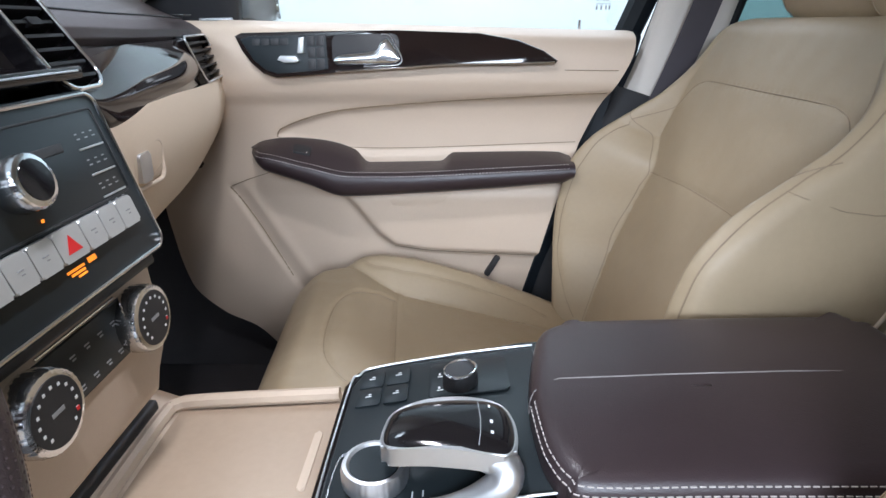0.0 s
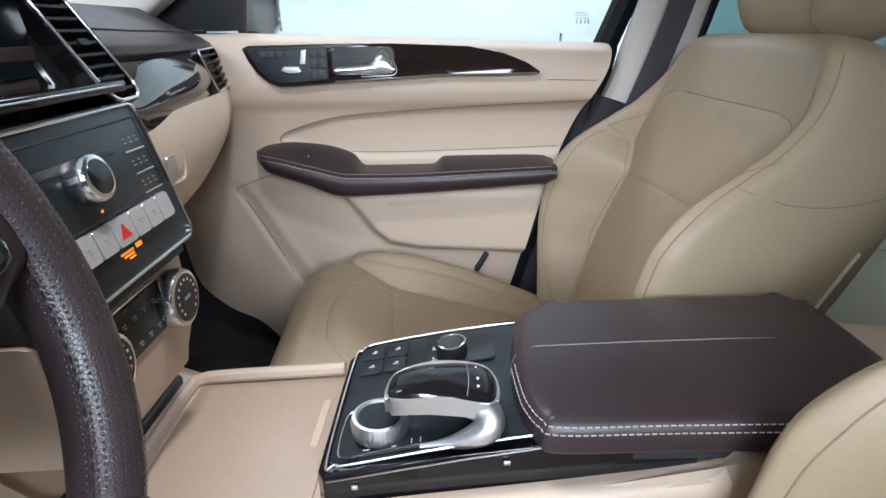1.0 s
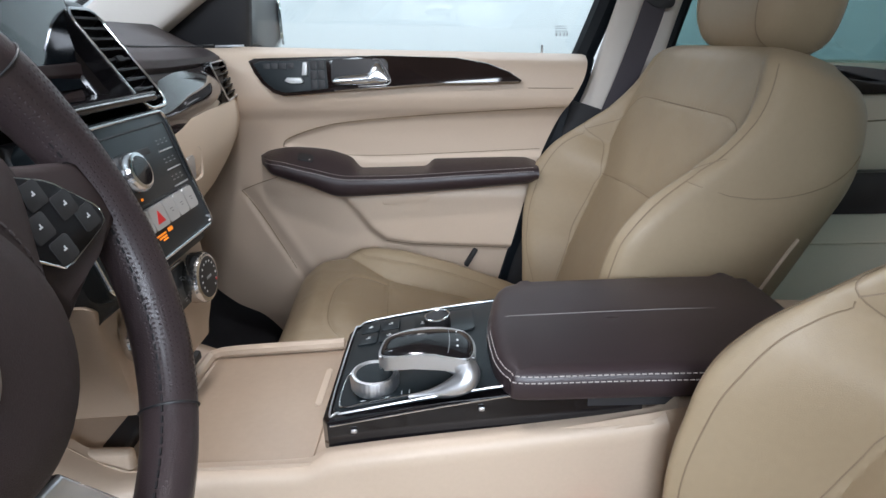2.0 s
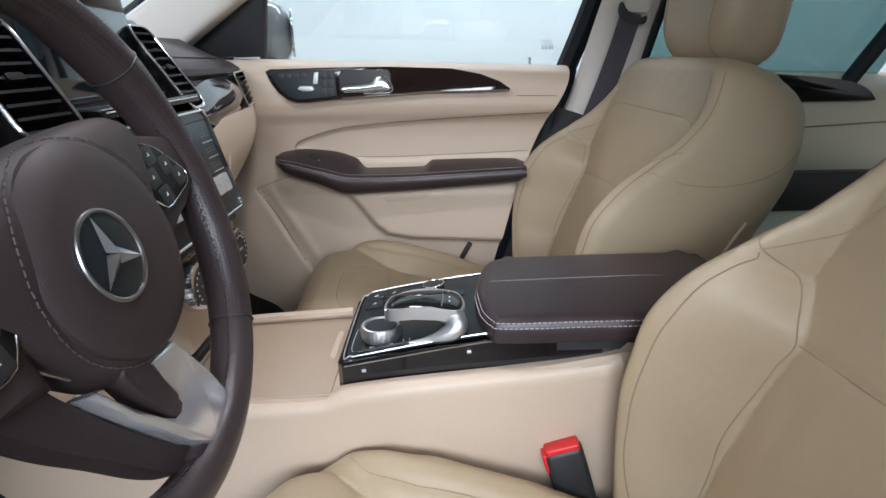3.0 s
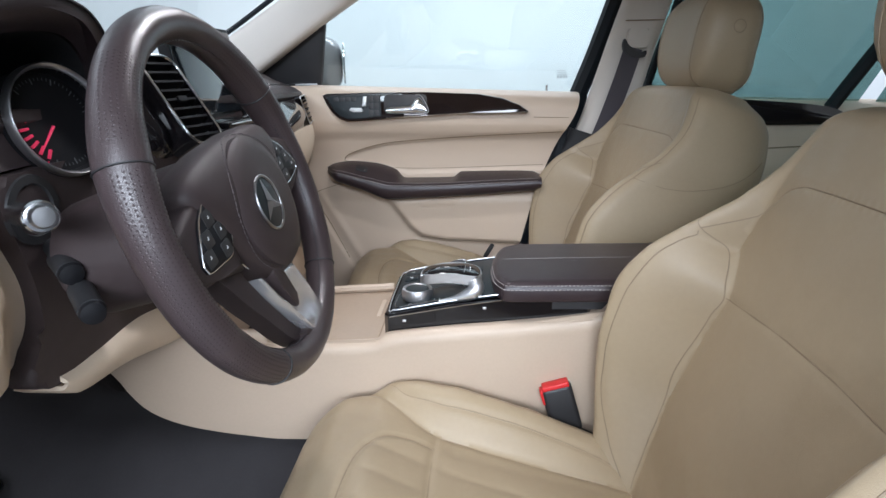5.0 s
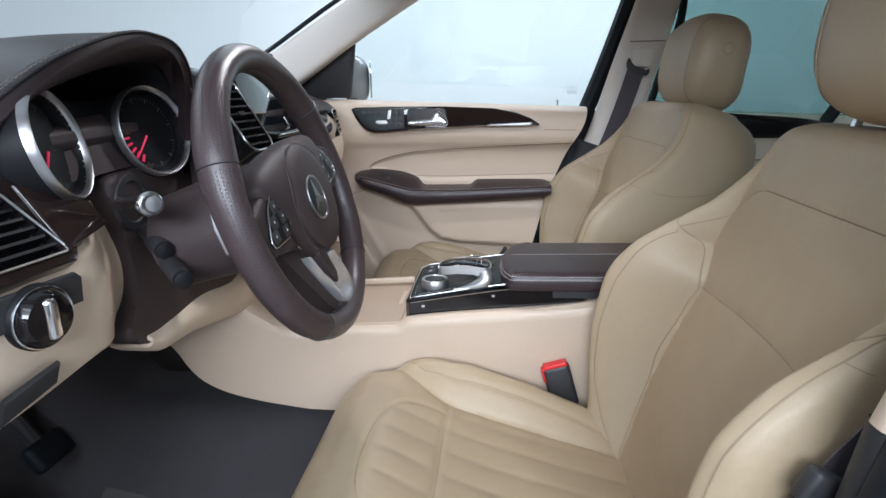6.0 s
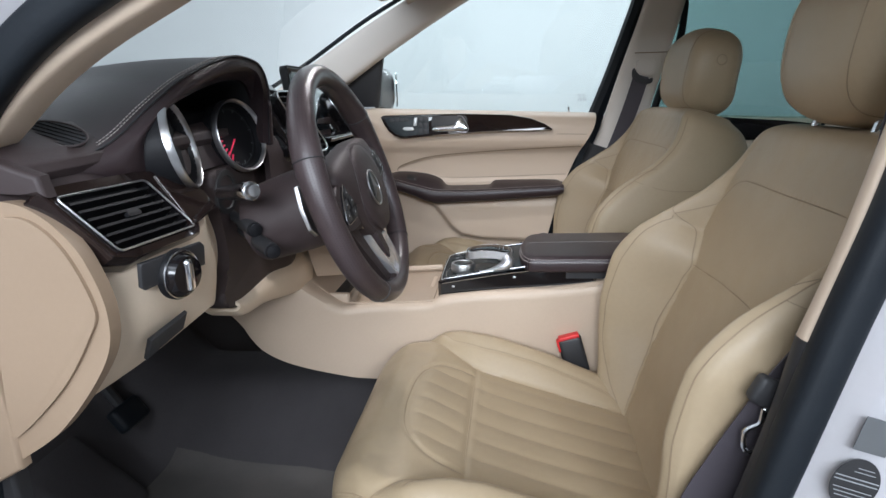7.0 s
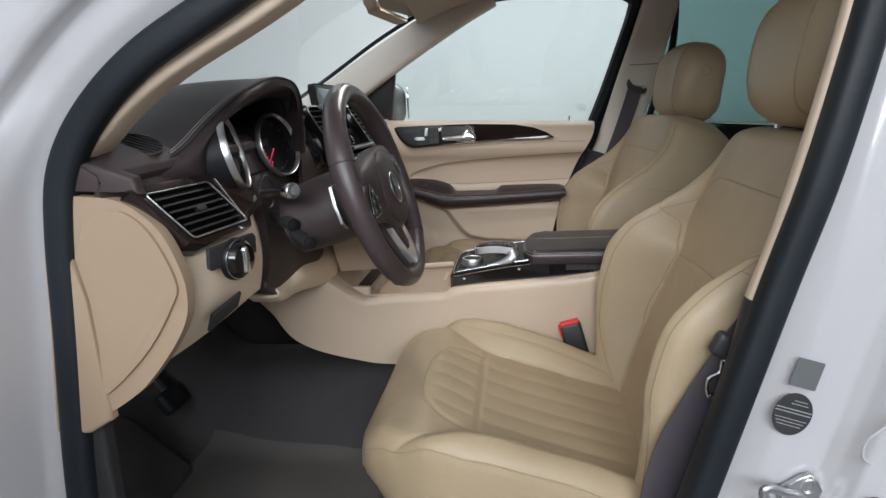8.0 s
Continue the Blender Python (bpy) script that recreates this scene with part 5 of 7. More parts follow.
# door armrest
A_ST = keyed((-0.385, 1.055), (-0.36, 1.056), (-0.267, 1.036), (-0.185, 1.018), (-0.10, 1.017), (0.10, 1.024), (0.245, 1.030))
A_LO = keyed((-0.385, 1.045), (-0.36, 1.030), (-0.271, 0.998), (-0.20, 0.973), (-0.10, 0.976), (0.0, 0.981), (0.245, 0.998))
A_TOP = keyed((-0.385, 1.060), (-0.365, 1.070), (-0.32, 1.076), (-0.25, 1.070), (-0.185, 1.050), (-0.160, 1.026), (-0.02, 1.027), (0.005, 1.043), (0.16, 1.044), (0.245, 1.040))
rings = []
for i in range(91):
    x = -0.385 + 0.614 * i / 90
    st, lo, hi = A_ST(x), A_LO(x), A_TOP(x)
    end = step(0.208, 0.229, x)
    lo, hi = lo + 0.007 * end, hi - 0.006 * end
    nose = step(-0.388, -0.345, x)
    yi = 0.665 - 0.068 * nose ** 0.6
    rings.append([V(x, 0.70, hi), V(x, 0.660, hi), V(x, yi + 0.030 * nose, st + (hi - st) * 0.55), V(x, yi + 0.012, st + 0.003), V(x, yi + 0.004, st), V(x, yi, st - 0.006),
                  V(x, yi - 0.001, (st + lo) / 2), V(x, yi + 0.004, lo + 0.007), V(x, yi + 0.014, lo + 0.001), V(x, yi + 0.03 * nose, lo), V(x, 0.70, lo)])
arm = part("armrest", loft(rings), BROWN, door, "dark brown leather armrest", angle=45)
for up, ins in ((0.0022, 0.012), (-0.0035, 0.0012)):
    part("stitching", stitches([V(x, 0.665 - 0.068 * step(-0.388, -0.345, x) ** 0.6 + ins - 0.0016, A_ST(x) + up + 0.001) for x in [-0.362 + 0.582 * i / 120 for i in range(121)]]), THREAD, arm, "pale thread stitching")
ws = part("window_switch", plate(rounded(-0.295, 0.621, -0.262, 0.640, 0.004), lambda u, v, w: V(u, v, 1.052 - 0.20 * (u + 0.28) + 0.55 * (v - 0.62) + w), 0.004, 0.001), BLACK, arm, "black window switch")
part("switch_tip", rbox((-0.268, 0.626, 1.056), (0.003, 0.016, 0.003), 0.001), CHROME, ws)

# mirror triangle inside, and the outside mirror
alone("mirror_corner_cover", plate([(-0.60, 1.285), (-0.415, 1.285), (-0.375, 1.478), (-0.405, 1.470), (-0.50, 1.405), (-0.60, 1.345)], lambda u, v, w: V(u, 0.79 - 0.25 * (v - 1.28) - w, v), 0.02, 0.006), BLACK, "black triangular cover at the front of the door window", "cover", "structure")
strip("corner_chrome", [(-0.49, 0.765, 1.290), (-0.455, 0.763, 1.290), (-0.425, 0.765, 1.290)], 0.004, SILVER, "thin silver strip below the corner cover")
alone("dash_end_far", rbox((-0.605, 0.738, 1.14), (0.42, 0.076, 0.28), 0.02), BROWN_SOFT, "dark brown end of the dashboard by the passenger door", "dashboard end", "structure")
om = thing("door_mirror", (-0.45, 0.95, 1.25), "white outside door mirror", "mirror")
part("housing", blob((-0.475, 0.985, 1.350), (0.16, 0.26, 0.175), 3.4, Euler((0, 0, radians(12))).to_matrix()), PAINT, om, "white painted mirror housing")
part("mirror_glass", plate(rounded(-0.105, -0.062, 0.105, 0.062, 0.03), framed((-0.388, 0.97, 1.352), (math.sin(radians(-12)), math.cos(radians(12)), 0), (0, 0, 1)), 0.006, 0.002), MIRROR, om)
part("foot", rbox((-0.46, 0.86, 1.275), (0.09, 0.10, 0.035), 0.012), BLACK, om)

# window sticker with unreadable print
stick = alone("window_sticker", bars(lambda u, v, w: V(u, 0.805 - 0.22 * (v - 1.25) - w, v), [(0.296, 1.318, 0.026, 0.0012), (0.298, 1.313, 0.026, 0.0012), (0.300, 1.307, 0.030, 0.0012), (0.288, 1.300, 0.003, 0.008), (0.297, 1.300, 0.003, 0.008), (0.306, 1.300, 0.003, 0.008), (0.313, 1.300, 0.003, 0.008)]), DIM_MARK, "small printed marks on the window glass", "sticker", smooth=False)

# passenger belt on the middle pillar
belt = thing("seat_belt", (0.42, 0.66, 1.0), "dark grey seat belt hanging on the middle pillar", "seat belt", "front belts")


def ribbon(path, width, across, thick=0.0016):
    P = spline(path, 40)
    a = Vector(across).normalized()
    rings = []
    for i, p in enumerate(P):
        d = (P[min(i + 1, 39)] - P[max(i - 1, 0)]).normalized()
        s = (a - d * a.dot(d)).normalized()
        n = d.cross(s)
        rings.append([p + s * width / 2 + n * thick / 2, p - s * width / 2 + n * thick / 2, p - s * width / 2 - n * thick / 2, p + s * width / 2 - n * thick / 2])
    return loft(rings)


part("webbing", ribbon([(0.466, 0.655, 1.372), (0.440, 0.655, 1.28), (0.405, 0.662, 1.17), (0.36, 0.672, 1.05), (0.30, 0.69, 0.90), (0.25, 0.69, 0.75)], 0.048, (1, 0, -0.25)), WEB, belt)
part("belt_guide", plate([(p.x, p.y) for p in spline([(0.437, 1.378, 0), (0.442, 1.395, 0), (0.454, 1.378, 0), (0.482, 1.360, 0), (0.500, 1.364, 0), (0.496, 1.348, 0), (0.467, 1.347, 0), (0.444, 1.360, 0)], 40, closed=True)][::-1], xz(0.664), 0.014, 0.004), BLACK, belt, "black belt guide loop")
part("height_slider", plate(rounded(0.452, 1.372, 0.506, 1.420, 0.006)[::-1], xz(0.672), 0.012, 0.004), LIGHT_TRIM, belt)
part("slider_line", plate(rounded(0.445, 1.440, 0.545, 1.443, 0.001)[::-1], xz(0.674), 0.003, 0.0), SEAM, belt)


# ---- dashboard ----
dash = thing("dashboard", (-0.6, MID, 0.9), "dark brown and beige dashboard with glossy dark trim", "dashboard")
LIP = keyed((-0.80, -0.455), (-0.72, -0.425), (-0.60, -0.405), (-0.43, -0.395), (-0.25, -0.375), (0.0, -0.365), (0.15, -0.360), (0.30, -0.378), (0.48, -0.405), (0.60, -0.425), (0.68, -0.45))
LIP_Z = keyed((-0.80, 1.262), (-0.68, 1.272), (-0.30, 1.285), (0.10, 1.282), (0.30, 1.278), (0.48, 1.276), (0.68, 1.272))


def top_pad(u, v):
    y = -0.795 + 1.465 * v
    xl, zl = LIP(y), LIP_Z(y)
    dip = 0.030 * step(-0.20, -0.45, y)
    prof = [V(-1.0, 0, 1.325 - dip), V(-0.88, 0, 1.345 - dip), V(-0.72, 0, 1.350 - dip), V(-0.58, 0, 1.338 - dip), V(xl - 0.07, 0, zl + 0.032), V(xl - 0.02, 0, zl + 0.012), V(xl - 0.002, 0, zl), V(xl, 0, zl - 0.010), V(xl - 0.004, 0, zl - 0.018)]
    s = u * (len(prof) - 1)
    i = min(int(s), len(prof) - 2)
    p = prof[i].lerp(prof[i + 1], s - i)
    return V(p.x, y, p.z)


pad_top = part("top_pad", sheet(top_pad, 48, 60, 0.015), BROWN_SOFT, dash, "dark brown soft top pad", angle=60)
part("seam", tube([V(p.x + 0.001, p.y, p.z + 0.001) for p in (top_pad(0.585, 0.60 + 0.39 * i / 40) for i in range(41))], 0.0012, 5), BLACK, pad_top)
part("vent_slit", rbox((-0.415, 0.52, 1.296), (0.010, 0.05, 0.002), 0.0008), BLACK, pad_top)
part("face_band", sheet(lambda u, v: V(LIP(-0.795 + 1.46 * v) - 0.006 + 0.012 * u, -0.795 + 1.46 * v, LIP_Z(-0.795 + 1.46 * v) - 0.016 - 0.035 * u), 4, 60, 0.01), BROWN_SOFT, dash)

# beige lower part, from door to door
LOW_TOP = keyed((-0.80, 1.232), (-0.77, 1.168), (-0.70, 1.162), (-0.62, 1.166), (-0.5, 1.20), (-0.1, 1.20), (0.10, 1.20), (0.30, 1.200), (0.50, 1.195), (0.67, 1.20))
LOW_X = keyed((-0.80, -0.47), (-0.74, -0.395), (-0.70, -0.368), (-0.60, -0.360), (-0.5, -0.412), (-0.3, -0.412), (-0.10, -0.35), (0.0, -0.33), (0.15, -0.330), (0.35, -0.352), (0.50, -0.380), (0.62, -0.412), (0.67, -0.44))
LOW_BOT = keyed((-0.80, 0.945), (-0.74, 0.965), (-0.66, 1.005), (-0.57, 1.042), (-0.40, 1.035), (-0.2, 1.02), (0.1, 1.02), (0.30, 1.045), (0.50, 1.066), (0.67, 1.09))
LOW_BX = keyed((-0.80, -0.52), (-0.74, -0.480), (-0.66, -0.415), (-0.57, -0.372), (-0.50, -0.410), (-0.3, -0.412), (0.1, -0.38), (0.35, -0.392), (0.55, -0.425), (0.67, -0.46))


def lower(u, v):
    y = -0.795 + 1.465 * v
    zt, zb, xt, xb = LOW_TOP(y), LOW_BOT(y), LOW_X(y), LOW_BX(y)
    if u < 0.75:
        f = u / 0.75
        return V(xt + (xb - xt) * f ** 1.8 + 0.012 * math.sin(math.pi * f), y, zt + (zb - zt) * f)
    f = (u - 0.75) / 0.25
    return V(xb - 0.014 * math.sin(f * math.pi / 2) - 0.30 * f * f, y, zb - 0.012 * math.sin(min(f * 2, 1) * math.pi / 2) + 0.02 * f)


part("lower_panel", sheet(lower, 50, 90, 0.012), DASH_LOW, dash, "beige lower panel", angle=60)
# end of the dashboard, seen through the open door
END = [(-0.560, 1.240), (-0.480, 1.236), (-0.430, 1.228), (-0.393, 1.200), (-0.372, 1.165), (-0.360, 1.112), (-0.374, 1.058), (-0.437, 0.980), (-0.500, 0.936), (-0.540, 0.910), (-0.560, 0.900)]
# these end parts carry their shade in the base colour
part("end_cap", plate([(p.x, p.y) for p in spline([(a, b, 0) for a, b in END], 60)], xz(-0.778), 0.018, 0.008, 4), DASH_END_SHADED, dash, "beige end cover of the dashboard, shade put into its colour")
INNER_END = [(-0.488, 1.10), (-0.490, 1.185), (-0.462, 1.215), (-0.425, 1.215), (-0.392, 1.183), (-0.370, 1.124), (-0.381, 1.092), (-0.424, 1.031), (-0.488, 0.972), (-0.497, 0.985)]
part("end_cover", plate([(p.x, p.y) for p in spline([(a, b, 0) for a, b in INNER_END], 60, closed=True)], xz(-0.795), 0.006, 0.004, 3), DASH_END_SHADED, dash, "beige fuse box cover, shade put into its colour")
part("end_strip", plate([(-0.575, 1.165), (-0.508, 1.165), (-0.498, 1.10), (-0.4965, 0.960), (-0.496, 0.927), (-0.533, 0.906), (-0.590, 0.905)], xz(-0.786), 0.016, 0.006, 3), DASH_END_SHADED, dash, "beige strip beside the door seal, darkened as if shaded")
part("end_brown", plate([(-0.565, 1.242), (-0.432, 1.240), (-0.405, 1.236), (-0.41, 1.258), (-0.46, 1.276), (-0.56, 1.288)], xz(-0.778), 0.016, 0.006), BROWN_SOFT, dash)

# instrument hood
ARCH = [(-0.445, -0.745, 1.262), (-0.430, -0.700, 1.268), (-0.416, -0.660, 1.285), (-0.398, -0.610, 1.322), (-0.376, -0.555, 1.358), (-0.354, -0.480, 1.385), (-0.345, -0.430, 1.386), (-0.342, -0.390, 1.374), (-0.345, -0.362, 1.340), (-0.352, -0.356, 1.295), (-0.355, -0.356, 1.255)]
BACK = [(-0.70, -0.76, 1.298), (-0.72, -0.70, 1.314), (-0.74, -0.64, 1.330), (-0.75, -0.57, 1.346), (-0.76, -0.50, 1.358), (-0.76, -0.44, 1.365), (-0.76, -0.38, 1.368), (-0.75, -0.30, 1.362), (-0.72, -0.24, 1.35), (-0.66, -0.21, 1.33), (-0.60, -0.20, 1.30)]
arch_a = spline(ARCH, 61)
arch_b = spline(BACK, 61)


def hood(u, v):
    i = min(int(v * 60 + 0.5), 60)
    a, b = arch_a[i], arch_b[i]
    p = a.lerp(b, u)
    return p + V(0, 0, 0.008 * math.sin(math.pi * min(u * 1.25, 1)) * math.sin(math.pi * v) ** 0.5)


hood_ob = part("instrument_hood", sheet(hood, 24, 60, -0.012), BROWN, dash, "dark brown leather instrument hood", angle=60)
OPENING = [(-0.405, -0.615, 1.225), (-0.400, -0.634, 1.252), (-0.396, -0.630, 1.288), (-0.390, -0.602, 1.312), (-0.384, -0.560, 1.331), (-0.378, -0.500, 1.348), (-0.374, -0.440, 1.358), (-0.374, -0.390, 1.356), (-0.376, -0.362, 1.332), (-0.378, -0.352, 1.296), (-0.380, -0.350, 1.250)]
arch_c = spline(OPENING, 61)


def hood_face(u, v):
    i = min(int(v * 60 + 0.5), 60)
    p = arch_a[i].lerp(arch_c[i], u)
    return p + V(0.010 * math.sin(math.pi * u), 0, -0.002 * u)


part("hood_band", sheet(hood_face, 8, 60, 0.006), BROWN, hood_ob, "dark brown leather band of the hood", angle=60)
part("hood_seam", tube([p + V(0.001, 0, 0.001) for p in arch_a], 0.0016, 6), BLACK, hood_ob)
for off in (0.022, 0.036):
    part("stitching", stitches([hood(off, i / 60) + (hood(off + 0.02, i / 60) - hood(off, i / 60)).cross(hood(off, (i + 1) / 60) - hood(off, i / 60)).normalized() * -0.0013 for i in range(0, 54)], 0.0042, 0.006, 0.0007), THREAD, hood_ob, "pale thread stitching")
cave = sheet(lambda u, v: arch_c[min(int(v * 60 + 0.5), 60)].lerp(V(-0.40, -0.49, 1.28), 0.10 * u) + V(-0.004 - 0.13 * u, 0, -0.002), 8, 60, 0.0)
part("hood_lining", cave, BLACK, hood_ob, "black hood lining")
part("cluster_face", rbox((-0.475, -0.485, 1.255), (0.02, 0.27, 0.10), 0.01), BLACK, dash, "black instrument panel")
part("cluster_panel", rbox((-0.420, -0.476, 1.258), (0.012, 0.235, 0.108), 0.004, Euler((0, radians(-8), 0)).to_matrix()), SLAT, dash, "black panel behind the gauges")
part("cluster_screen", rbox((-0.462, -0.495, 1.27), (0.006, 0.09, 0.10), 0.002), SCREEN, dash)


def gauge(y, z, x, yaw, r):
    axis = V(math.cos(yaw), math.sin(yaw), 0.22).normalized()
    at = V(x, y, z)
    q = V(0, 0, 1).rotation_difference(axis).to_matrix()
    g = part("gauge", lathe([(r - 0.008, -0.022), (r - 0.007, -0.016), (r - 0.005, -0.006), (r - 0.001, -0.004), (r, -0.008), (r - 0.003, -0.050)], at, axis, 48, caps=False), SLAT, dash, "round gauge in a chrome ring")
    part("gauge_ring", lathe([(r - 0.0062, -0.013), (r - 0.0050, -0.006), (r - 0.0030, -0.001), (r - 0.0012, 0.0004), (r + 0.0004, -0.002), (r + 0.0008, -0.010)], at, axis, 64, caps=False), STEEL, g, "silver gauge ring")
    part("gauge_face", lathe([(r - 0.006, -0.019), (r - 0.007, -0.0175), (0.004, -0.0175)], at, axis, 40), SLAT, g, "dark gauge face")
    ticks, reds = bmesh.new(), bmesh.new()
    for k in range(41):
        a = radians(-120 + 6 * k) + math.pi / 2
        d = q @ V(math.cos(a), math.sin(a), 0)
        big = k % 5 == 0
        tube([at + axis * -0.0172 + d * (r - (0.018 if big else 0.015)), at + axis * -0.0172 + d * (r - 0.012)], 0.0006 if big else 0.0003, 4, bm=ticks)
    part("tick_mark", ticks, GREY_MARK, g)
    # the lit lower quarter: a short needle and the first numerals of the scale
    d = V(0, -0.70, -0.71)
    d = (d - axis * d.dot(axis)).normalized()
    e = axis.cross(d)
    tube([at + axis * -0.0150 + d * 0.006, at + axis * -0.0150 + d * (r - 0.018)], [0.0016, 0.0008], 6, bm=reds)
    for k in range(6):
        f = (d * math.cos(radians(-52 + 13 * k)) + e * math.sin(radians(-52 + 13 * k)))
        tube([at + axis * -0.0166 + f * (r - 0.0265), at + axis * -0.0166 + f * (r - 0.0165)], 0.0017, 4, bm=reds)
        tube([at + axis * -0.0166 + f * (r - 0.0135), at + axis * -0.0166 + f * (r - 0.0095)], 0.0007, 4, bm=reds)
    part("needle", reds, RED_LAMP, g, "red lit needle and marks")
    return g


gauge(-0.572, 1.270, -0.380, radians(17), 0.058)
gauge(-0.411, 1.273, -0.374, radians(-12), 0.058)


def vent(name, put, w, h, r, slats, skew, mat_frame, label, lever=True, frame_r=0.0016, across=False):
    """An air vent: frame, dark well, slats and a slider. put(u, v, w) with u across, v up."""
    out = [(u + skew * (v / h), v) for u, v in rounded(-w / 2, -h / 2, w / 2, h / 2, r)]
    v0 = part("air_vent", plate(out, lambda a, b, c: put(a, b, c - 0.034), 0.018, 0.0), BLACK, dash, label)
    part("vent_frame", tube([put(a, b, 0.0) for a, b in out], frame_r, 8, closed=True), mat_frame, v0)
    wide, tall = 1 + 0.005 / w, 1 + 0.005 / h
    shell = [[put(a * p, b * q, c) for a, b in out] for p, q, c in ((1, 1, -0.034), (1, 1, -0.0005), (wide, tall, -0.0015), (wide, tall, -0.036))]
    part("vent_shell", loft(shell, caps=False), GLOSS, v0, "glossy black vent wall")
    for k in range(slats):
        f = (k + 0.5) / slats - 0.5
        if across:
            u = f * (w - 0.012)
            line = [(u + skew * (-0.45), -h * 0.45), (u + skew * 0.45, h * 0.45)]
        else:
            b = f * (h - 0.010)
            line = [(-w / 2 + 0.006 + skew * b / h, b), (w / 2 - 0.006 + skew * b / h, b)]
        rings = []
        for a, b in line:
            rings.append([put(a, b + 0.0016, 0.0), put(a, b - 0.0014, 0.0), put(a, b - 0.005, -0.018), put(a, b - 0.0020, -0.018)])
        part("slat", loft(rings), SLAT, v0, smooth=False)
    if lever:
        part("slider", plate(rounded(-0.010, -0.0035, 0.010, 0.0035, 0.002), lambda a, b, c: put(a, b, c - 0.004), 0.006, 0.001), SLAT, v0)
    return v0


# glossy trim ahead of the passenger, with its end vent
TR_T = keyed((0.09, 1.240), (0.14, 1.252), (0.25, 1.262), (0.48, 1.262))
TR_B = keyed((0.09, 1.205), (0.13, 1.186), (0.17, 1.184), (0.30, 1.190), (0.48, 1.194))
TR_X = keyed((0.09, -0.322), (0.15, -0.326), (0.25, -0.340), (0.36, -0.358), (0.48, -0.385))


def trim_face(u, v):
    y = 0.09 + 0.385 * v
    zt, zb, x = TR_T(y), TR_B(y), TR_X(y)
    return V(x - 0.016 * u ** 2 + 0.010 * math.sin(math.pi * u) - 0.004, y, zb + (zt - zb) * u)


part("trim_panel", sheet(trim_face, 14, 40, -0.012), WOOD, dash, "glossy dark wood trim panel", angle=60)
pv = framed((-0.400, 0.553, 1.231), (-0.22, 1.0, 0), (-0.25, 0, 1))
vent("air_vent", pv, 0.172, 0.072, 0.012, 5, -0.045, SILVER, "black end vent in a silver frame")
# driver's end vent
dv = framed((-0.376, -0.706, 1.204), (0.10, 1.0, 0.0), (-0.66, 0, 1))
vent("air_vent", dv, 0.130, 0.074, 0.006, 6, -0.028, STEEL, "black driver's vent in a silver frame", frame_r=0.0013)


def open_plate(outer, inner, put, front, back):
    """A plate with an opening; both outlines are drawn from their middle."""
    def at_angle(poly, a):
        best = None
        for (x0, y0), (x1, y1) in zip(poly, poly[1:] + poly[:1]):
            c, n = math.cos(a), math.sin(a)
            den = (x1 - x0) * n - (y1 - y0) * c
            if abs(den) < 1e-9:
                continue
            t = (y0 * c - x0 * n) / den
            r = (x0 + (x1 - x0) * t) * c + (y0 + (y1 - y0) * t) * n
            if -1e-6 <= t <= 1 + 1e-6 and r > 0:
                best = r if best is None else max(best, r)
        return (best * math.cos(a), best * math.sin(a))
    turns = [2 * math.pi * k / 120 for k in range(120)]
    ins, outs = [at_angle(inner, a) for a in turns], [at_angle(outer, a) for a in turns]
    soft = [(a * 0.97, b * 0.97) for a, b in outs]
    rings = [[put(a, b, back) for a, b in ins], [put(a, b, front - 0.003) for a, b in ins], [put(a * 1.03, b * 1.03, front) for a, b in ins],
             [put(a, b, front) for a, b in soft], [put(a, b, front - 0.004) for a, b in outs], [put(a, b, back) for a, b in outs]]
    return loft(rings, caps=False)


vent_hole = [(u - 0.028 * (v / 0.074), v) for u, v in rounded(-0.066, -0.038, 0.066, 0.038, 0.006)]
part("vent_surround", open_plate([(-0.092, 0.050), (-0.06, 0.052), (0.05, 0.052), (0.095, 0.046), (0.110, -0.010), (0.085, -0.048), (-0.03, -0.050), (-0.062, -0.040)][::-1], vent_hole, dv, -0.002, -0.036), WOOD, dash, "glossy dark wood vent surround")
part("vent_wing", plate([(0.070, 0.040), (0.105, 0.032), (0.138, 0.006), (0.140, -0.022), (0.075, -0.038)], lambda a, b, c: dv(a, b, c - 0.006), 0.008, 0.004), WOOD, dash)
# middle vents beside the screen
lv = framed((-0.333, -0.243, 1.286), (0.10, 1.0, 0), (-0.62, 0.0, 1))
vent("air_vent", lv, 0.074, 0.128, 0.020, 9, 0.0, CHROME, "black centre vent in a chrome frame", frame_r=0.0020)
rv = framed((-0.345, 0.078, 1.286), (-0.10, 1.0, 0), (-0.62, 0.0, 1))
vent("air_vent", rv, 0.070, 0.128, 0.020, 9, 0.0, CHROME, "black centre vent in a chrome frame", frame_r=0.0020)
part("vent_housing", rbox((-0.398, -0.250, 1.276), (0.080, 0.135, 0.165), 0.03, Euler((0, radians(-30), 0)).to_matrix()), GLOSS, dash, "glossy black vent housing")
part("vent_housing", rbox((-0.398, 0.080, 1.275), (0.075, 0.105, 0.15), 0.02, Euler((0, radians(-30), 0)).to_matrix()), GLOSS, dash, "glossy black vent housing")

part("side_face", sheet(lambda u, v: V(-0.372 - 0.62 * max(1.06 + 0.29 * u - 1.24, 0) + 0.02 * math.sin(math.pi * v), -0.345 + 0.18 * v, 1.06 + 0.29 * u), 20, 8, 0.012), BROWN_SOFT, dash, "dark brown panel beside the gauges")
part("lamp_dot", rbox((-0.351, -0.283, 1.228), (0.003, 0.004, 0.003), 0.001), AMBER, dash)
